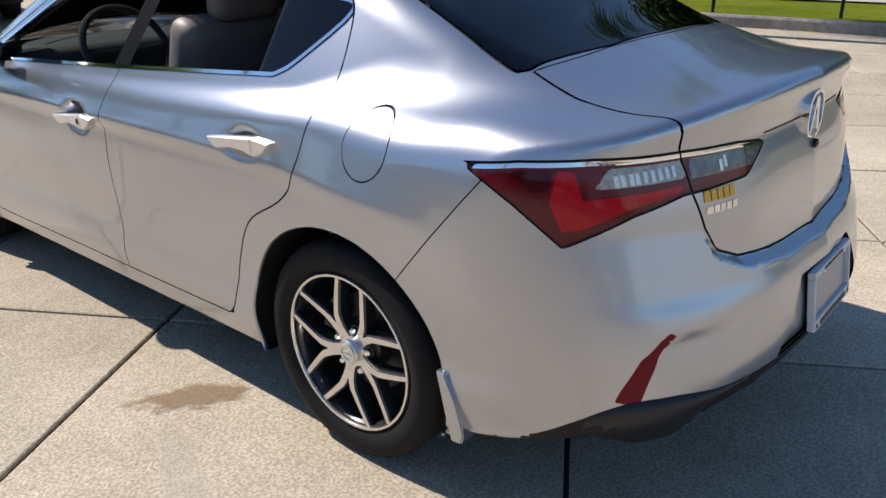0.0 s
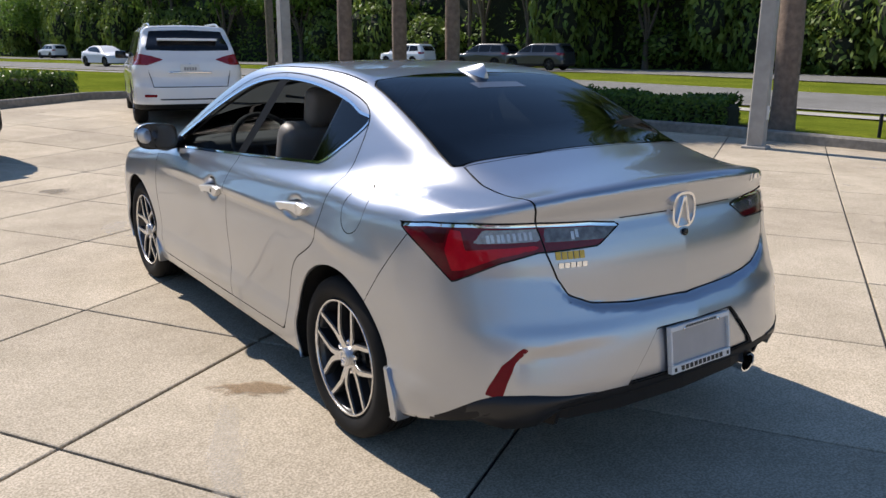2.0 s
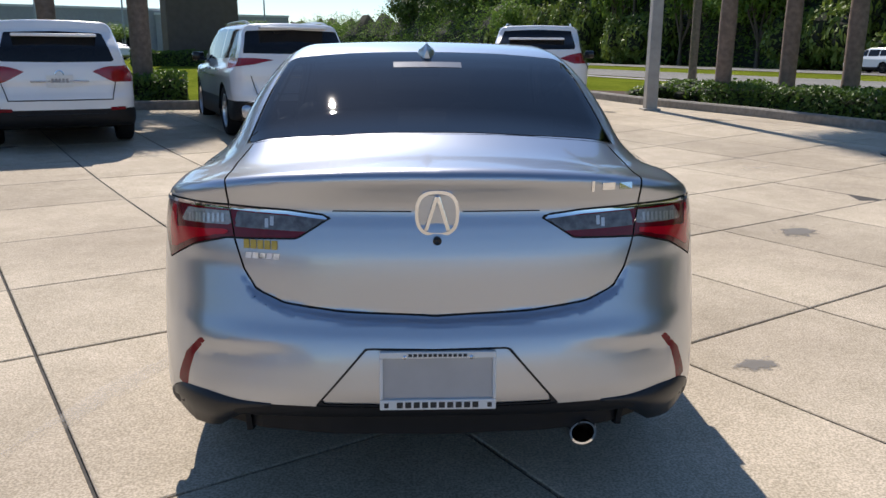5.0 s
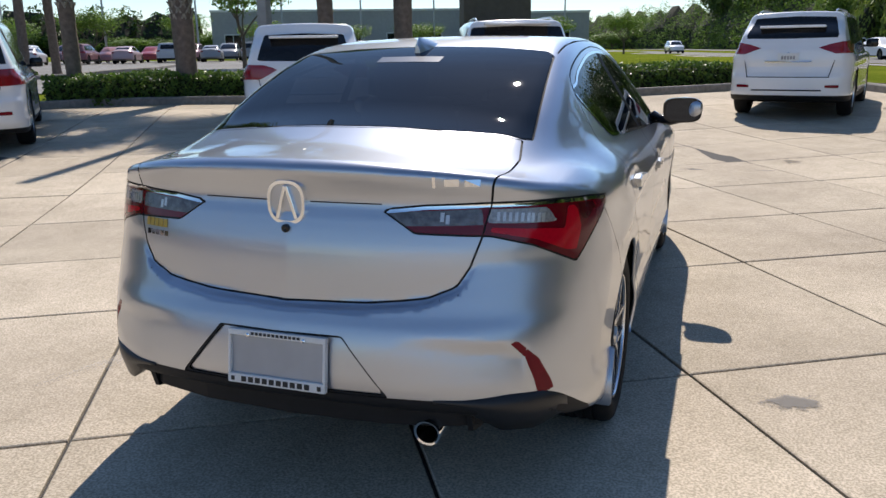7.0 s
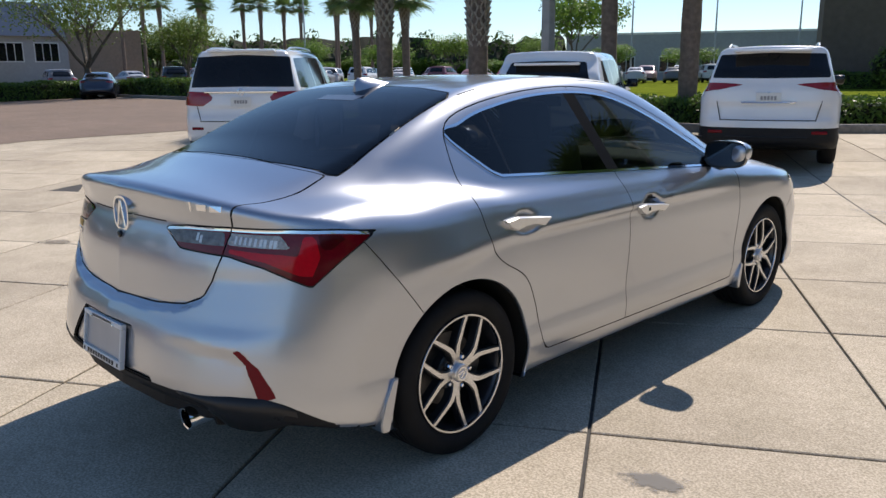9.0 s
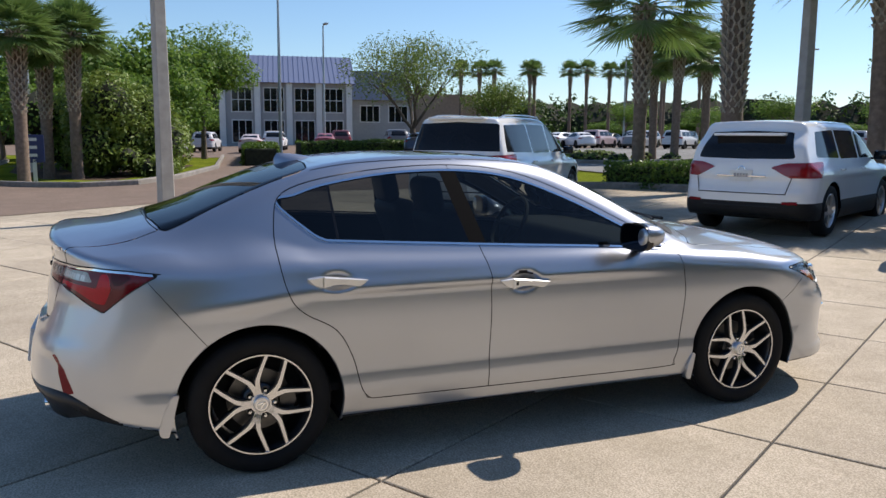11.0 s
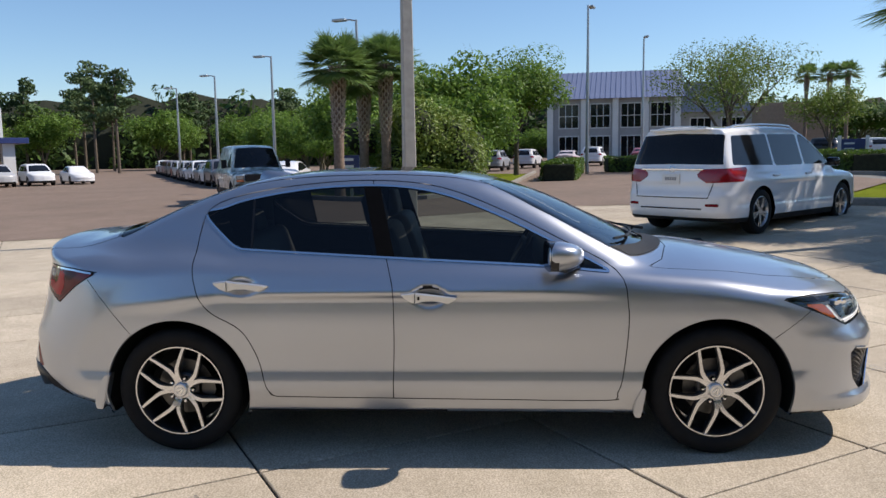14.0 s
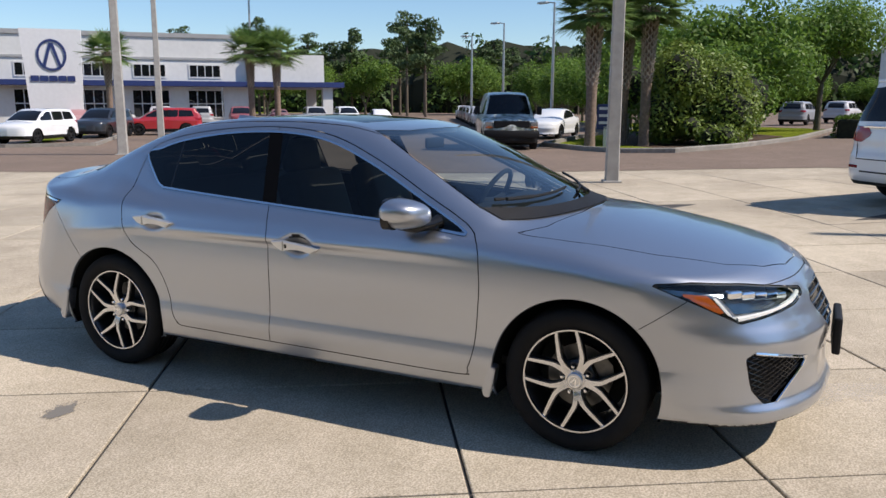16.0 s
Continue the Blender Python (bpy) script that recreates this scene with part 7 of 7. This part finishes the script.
def window_row(host, m, xs, z0, z1, w, cols, rows=1):
    """Framed windows set in a wall that faces -y of m."""
    for x in xs:
        win = part("window", box_bm(x - w / 2 - .08, x + w / 2 + .08, -.06, .04, z0 - .08, z1 + .08), WALL_WHITE, host)
        win.matrix_basis = m
        for i in range(cols):
            for j in range(rows):
                a, b = x - w / 2 + w * i / cols, x - w / 2 + w * (i + 1) / cols
                c, d = z0 + (z1 - z0) * j / rows, z0 + (z1 - z0) * (j + 1) / rows
                part("pane", box_bm(a + .04, b - .04, -.075, -.055, c + .04, d - .04), CAR_GLASS, win)


def showroom():
    a, b = Vector((-59.0, -37.3)), Vector((-30.5, -67.8))
    d = (b - a)
    L = d.length
    ang = math.degrees(math.atan2(d.y, d.x))
    # local x along the front, y to the back
    host = tagged(empty("showroom", Matrix.Translation((a.x, a.y, -.45)) @ Matrix.Rotation(radians(ang + 180), 4, "Z") @ Matrix.Translation((-L, 0, 0)) @ Matrix.Diagonal((1, 1, 1.18, 1))), "long white car showroom with dark windows and a blue band", "building")
    part("wall", box_bm(0, L - 8, 0, 20, 0, 6.3), WALL_WHITE, host)
    part("parapet", box_bm(-.1, L - 7.9, -.12, 20.1, 6.3, 6.6), WALL_GREY, host)
    part("fascia", box_bm(-.08, L - 7.92, -.10, .5, 4.7, 4.86), WALL_GREY, host)
    part("blue_band", box_bm(-.3, L - 7.7, -1.2, .2, 2.75, 3.15, .03), SIGN_BLUE, host)
    part("canopy", box_bm(L - 8, L + .5, -1.5, 12, 2.75, 3.15, .03), SIGN_BLUE, host)
    part("canopy_top", box_bm(L - 8, L - 1.2, -.6, 11, 3.15, 5.2), WALL_WHITE, host)
    for y in (-1.0, 9.0):
        part("column", box_bm(L - 1.4, L - .5, y, y + .9, 0, 2.76), WALL_WHITE, host)
    xs = [2.5 + 4.6 * k for k in range(int((L - 11) / 4.6) + 1)]
    window_row(host, Matrix(), xs, 3.45, 4.35, 2.6, 4)
    window_row(host, Matrix(), xs, .5, 2.5, 3.0, 4, 2)
    # pylon with an emblem and a word, left as plain shapes
    m = Matrix.Translation((-37.2, -47.8, -.4)) @ Matrix.Rotation(radians(ang + 180 + 2), 4, "Z") @ Matrix.Diagonal((1.05, 1, 1.2, 1))
    sign = tagged(empty("pylon_sign", m), "tall white pylon sign with a dark round emblem", "sign")
    bm = bmesh.new()
    add_prism(bm, [(-1.55, 0), (1.70, 0), (1.95, 5.9), (-1.95, 5.9)], -.35, .35, Matrix.Rotation(radians(90), 4, "X"))
    part("slab", bm, SIGN_WHITE, sign)
    bm = bmesh.new()
    add_lathe(bm, [(.95, .36), (.95, .42), (.80, .42), (.80, .36)], 36, Matrix.Translation((0, 0, 4.35)) @ Matrix.Rotation(radians(90), 4, "X"), close=True)
    for sg in (-1, 1):
        add_box(bm, -.09, .09, -.42, -.36, -.75, .75, m=Matrix.Translation((sg * .28, 0, 4.35)) @ Matrix.Rotation(sg * -.33, 4, "Y"))
    part("emblem", bm, SIGN_BLUE, sign)
    for i in range(5):
        part("word_bar", box_bm(-1.42 + i * .58, -.92 + i * .58, -.42, -.36, 2.78, 3.12), SIGN_BLUE, sign)


def blue_roof_house():
    b, a = Vector((-92, 9.4)), Vector((-89.5, 24))
    d = b - a
    L = d.length
    host = tagged(empty("office_building", Matrix.Translation((a.x, a.y, -.2)) @ Matrix.Rotation(math.atan2(d.y, d.x), 4, "Z")), "two-storey grey building with a blue metal roof", "building")
    part("wall", box_bm(0, L, -14, 0, 0, 7.9), WALL_GREY, host)
    bm = bmesh.new()
    add_prism(bm, [(.9, 7.8), (-7, 11.6), (-14.9, 7.8)], -.8, L + .8, Matrix(((0, 0, 1, 0), (1, 0, 0, 0), (0, 1, 0, 0), (0, 0, 0, 1))))
    roof = part("roof", bm, ROOF_BLUE, host)
    for k in range(int(L / .6) + 2):
        bm = bmesh.new()
        x = -.75 + .6 * k
        add_tube(bm, [(x, .92, 7.83), (x, -7, 11.65)], .05, 4)
        part("roof_seam", bm, ROOF_BLUE, roof)
    m = Matrix.Rotation(math.pi, 4, "Z")
    window_row(host, m, [-1.9, -5.3, -8.9, -12.6], 4.4, 7.2, 2.3, 3, 2)
    window_row(host, m, [-1.9, -5.3, -8.9, -12.6], .8, 3.4, 2.3, 3)
    for x in (0, 3.6, 7.1, 10.8, L):
        part("column", box_bm(x - .35, x + .35, 0, .45, 0, 7.8), WALL_WHITE, host)
    wing = tagged(empty("office_wing", Matrix.Translation((-90.2, 41.3, -.2)) @ Matrix.Rotation(math.atan2(d.y, d.x), 4, "Z")), "tan office wing with a grey side", "building")
    part("wall", box_bm(8.2, 16.5, -12, 0, 0, 6.2), WALL_GREY, wing)
    part("tan_wall", box_bm(0, 8.2, -12, -.4, 0, 7.0), WALL_TAN, wing)
    bm = bmesh.new()
    add_prism(bm, [(.8, 6.1), (-6, 10.2), (-12.8, 6.1)], 8.4, 19.5, Matrix(((0, 0, 1, 0), (1, 0, 0, 0), (0, 1, 0, 0), (0, 0, 0, 1))))
    part("roof", bm, DARK_PAINT, wing)
    window_row(wing, m, [-10.4, -14.0], 3.4, 5.4, 2.4, 3)


def monument():
    host = tagged(empty("monument_sign", set_at(-12.6, 47.4, 32)), "tall brown stucco sign wall with a blue panel", "sign")
    part("wall", box_bm(-2.2, 2.2, -.6, .6, -.6, 9.4, .03), WALL_BROWN, host)
    pn = part("sign_panel", box_bm(-2.0, 2.0, -.68, -.6, 5.3, 8.6, .02), SIGN_BLUE, host)
    for i in range(7):
        part("letter_bar", box_bm(-1.72 + i * .5, -1.34 + i * .5, -.72, -.68, 6.0, 6.6), SIGN_YELLOW, pn)
    for i in range(3):
        part("small_bar", box_bm(-.2 + i * .6, .25 + i * .6, -.72, -.68, 5.62, 5.74), SIGN_WHITE, pn)
    build_hedge([(-16, 44.5), (-7.5, 46.2)], 1.0, .8, 19, 300, "low clipped hedge at the foot of the sign", .07)
    build_bush(-10.0, 44.4, 1.1, 1.1, 2.3, 95, 1500, "bright yellow-green shrub beside the sign", LEAF_LIGHT, .09)


def far_sheds():
    for x, y, L, D, h, t, lab in ((-58, 82, 40, 14, 5.5, 28, "long low grey building beyond the car park"), (-30, 96, 16, 12, 5.0, 20, "plain grey building far off")):
        host = tagged(empty("far_building", set_at(x, y, t)), lab, "building")
        part("wall", box_bm(0, L, 0, D, -.3, h), WALL_GREY, host)
        part("coping", box_bm(-.1, L + .1, -.1, D + .1, h, h + .25), WALL_WHITE, host)
        window_row(host, Matrix(), [2.5 + 5 * k for k in range(int(L / 5))], 1.0, 2.8, 2.0, 2)


def street_signs():
    # back of a stop sign
    s = tagged(empty("stop_sign", set_at(-30.2, -26.0, 42)), "grey back of an eight-sided sign on a post", "road sign")
    bm = bmesh.new()
    add_tube(bm, [(0, 0, -.1), (0, 0, 2.75)], .035, 6)
    part("post", bm, STEEL, s)
    bm = bmesh.new()
    add_prism(bm, [(.38 * math.cos(radians(22.5 + 45 * k)), .38 * math.sin(radians(22.5 + 45 * k))) for k in range(8)], -.05, -.035, Matrix.Translation((0, 0, 2.4)) @ Matrix.Rotation(radians(90), 4, "X"))
    part("plate", bm, STEEL, s)
    # blue direction sign on the island
    s = tagged(empty("direction_sign", set_at(-25.2, -3.6, 100)), "small blue direction sign on a white post", "road sign")
    part("post", box_bm(-.06, .06, -.05, .05, -.1, .75, .01), SIGN_WHITE, s)
    pl = part("plate", box_bm(-.32, .32, -.05, .05, .62, 1.55, .015), SIGN_BLUE, s)
    for k in range(3):
        part("writing", box_bm(-.24, .10, -.058, -.05, 1.34 - .26 * k, 1.44 - .26 * k), SIGN_WHITE, pl)
    s = tagged(empty("direction_sign", set_at(-33.0, 18.6, 70)), "blue direction sign on white posts by the lane", "road sign")
    pl = part("plate", box_bm(-.5, .5, -.05, .05, .75, 1.5, .015), SIGN_BLUE, s)
    for sg in (-1, 1):
        part("post", box_bm(sg * .58 - .07, sg * .58 + .07, -.07, .07, -.1, 1.65, .01), SIGN_WHITE, s)
    for k in range(2):
        part("writing", box_bm(-.38, .05, -.058, -.05, 1.25 - .25 * k, 1.33 - .25 * k), SIGN_WHITE, pl)
    # small black bollards on the lawn
    for x, y in ((10.9, 5.2), (11.7, 4.1), (12.4, 2.2)):
        b = tagged(empty("bollard", set_at(x, y, 0)), "short black path light in the grass", "bollard", "path lights")
        part("stake", lathe_bm([(.03, -.1), (.03, .32), (.024, .36), (.001, .37)], 12), BLACK_MATT, b, smooth=True)
    # drain lid in the lot
    d = tagged(empty("drain_cover", set_at(6.7, 7.1, 31)), "dark flat drain cover in the concrete", "drain cover")
    part("lid", lathe_bm([(.45, -.01), (.45, .006), (.42, .009), (.001, .009)], 28), DISC, d)


def poles():
    light_pole(8.5, 4.35, 9, .24, "tapered grey light pole with a white cover plate", 20, True)
    light_pole(4.95, 13.2, 9, .24)
    light_pole(-11.0, .03, 9, .25, turn=20)
    light_pole(-16.9, -19.2, 9, .34, turn=40)
    light_pole(-26.85, -27.25, 9, .34, turn=40)
    light_pole(-7.8, 11.9, 9, .24)
    lamp_post(-41.7, 7.45, 9.6, 160)
    lamp_post(-60, 14.2, 10, 0)
    lamp_post(-33, -4.5, 7.9, 250)
    lamp_post(-43.9, -11.6, 7.8, 250)
    lamp_post(-52.3, -18.1, 7.7, 250)
    lamp_post(-60.7, -24.3, 7.7, 250)
    lamp_post(-39, -31, 9, 100)
    for k in range(9):
        lamp_post(-64 + 6 * k, 46 + 5.5 * k, 9, 30 * k)
    for s_, o_ in ((-8, 27.5), (28, 27.5), (70, 27.5)):
        q = road_point(s_, o_)
        u = tagged(empty("utility_pole", set_at(q.x, q.y, 0)), "round wooden utility pole by the wood", "utility pole")
        bm = bmesh.new()
        add_tube(bm, [(0, 0, -.2), (0, 0, 11)], [.17, .12], 10)
        part("shaft", bm, BARK, u, smooth=True)


poles()
street_signs()
showroom()
blue_roof_house()
monument()
far_sheds()

# ---- stains on the concrete ----
def stain_mat(name, color, strength, ring=False):
    """A worn blot that fades to its ragged edge."""
    m = bpy.data.materials.new(name)
    m.use_nodes = True
    N, Lk = m.node_tree.nodes, m.node_tree.links
    p = N["Principled BSDF"]
    p.inputs["Base Color"].default_value = (*color, 1)
    p.inputs["Roughness"].default_value = .85
    co = N.new("ShaderNodeTexCoord").outputs["Object"]
    t = N.new("ShaderNodeTexNoise")
    t.inputs["Scale"].default_value, t.inputs["Detail"].default_value = 3.2, 6
    Lk.new(co, t.inputs["Vector"])
    g = N.new("ShaderNodeTexGradient")
    g.gradient_type = "SPHERICAL"
    Lk.new(co, g.inputs["Vector"])
    a = N.new("ShaderNodeMath")
    a.operation = "MULTIPLY_ADD"
    Lk.new(t.outputs["Fac"], a.inputs[0])
    a.inputs[1].default_value = 1.5
    Lk.new(g.outputs["Fac"], a.inputs[2])
    r = N.new("ShaderNodeMapRange")
    r.inputs["From Min"].default_value, r.inputs["From Max"].default_value = 1.05, 1.35
    r.inputs["To Max"].default_value = strength
    Lk.new(a.outputs[0], r.inputs["Value"])
    e = N.new("ShaderNodeMapRange")
    e.inputs["From Max"].default_value = .12
    Lk.new(g.outputs["Fac"], e.inputs["Value"])
    k = N.new("ShaderNodeMath")
    k.operation = "MULTIPLY"
    Lk.new(r.outputs["Result"], k.inputs[0])
    Lk.new(e.outputs["Result"], k.inputs[1])
    Lk.new(k.outputs[0], p.inputs["Alpha"])
    return m


OIL = stain_mat("oil_stain", (.27, .175, .09), .6)
GREY_BLOT = stain_mat("grey_stain", (.19, .18, .165), .75)
TYRE_MARK = stain_mat("tyre_dust", (.58, .54, .47), .22)
SOOT = stain_mat("dark_dirt", (.16, .14, .115), .45)


def stain(x, y, rx, ry, turn, material, label, name="stain"):
    """A thin film on the slabs, round in plan."""
    vs = [(0, 0, 0)] + [(math.cos(2 * math.pi * k / 28), math.sin(2 * math.pi * k / 28), 0) for k in range(28)]
    ob = mesh_ob(name, vs, [(0, 1 + k, 1 + (k + 1) % 28) for k in range(28)], material)
    ob.matrix_basis = Matrix.Translation((x, y, zat(x, y) + .0035)) @ Matrix.Rotation(radians(turn), 4, "Z") @ Matrix.Diagonal((rx, ry, 1, 1))
    tagged(ob, label, "stain", kind="structure")


def stains():
    stain(-.98, .60, .28, .125, -35, OIL, "brown oil stain on the concrete beside the car")
    stain(1.50, .30, .17, .11, 20, GREY_BLOT, "small grey stain on the concrete")
    stain(-1.30, .10, .75, .12, 70, TYRE_MARK, "pale curved dust mark on the concrete")
    rng = random.Random(17)
    for k in range(34):
        a, d = rng.uniform(0, 6.28), rng.uniform(2.4, 11)
        x, y = 1.0 + d * math.cos(a), 1.3 + d * math.sin(a)
        if poly_sd(np.array([x]), np.array([y]), np.array(LOT))[0] > -1:
            continue
        s = rng.uniform(.12, .55)
        stain(x, y, s, s * rng.uniform(.4, .9), rng.uniform(0, 180), rng.choice([SOOT, SOOT, GREY_BLOT, TYRE_MARK]), "faint worn stain on the concrete")


stains()

build_slabs()
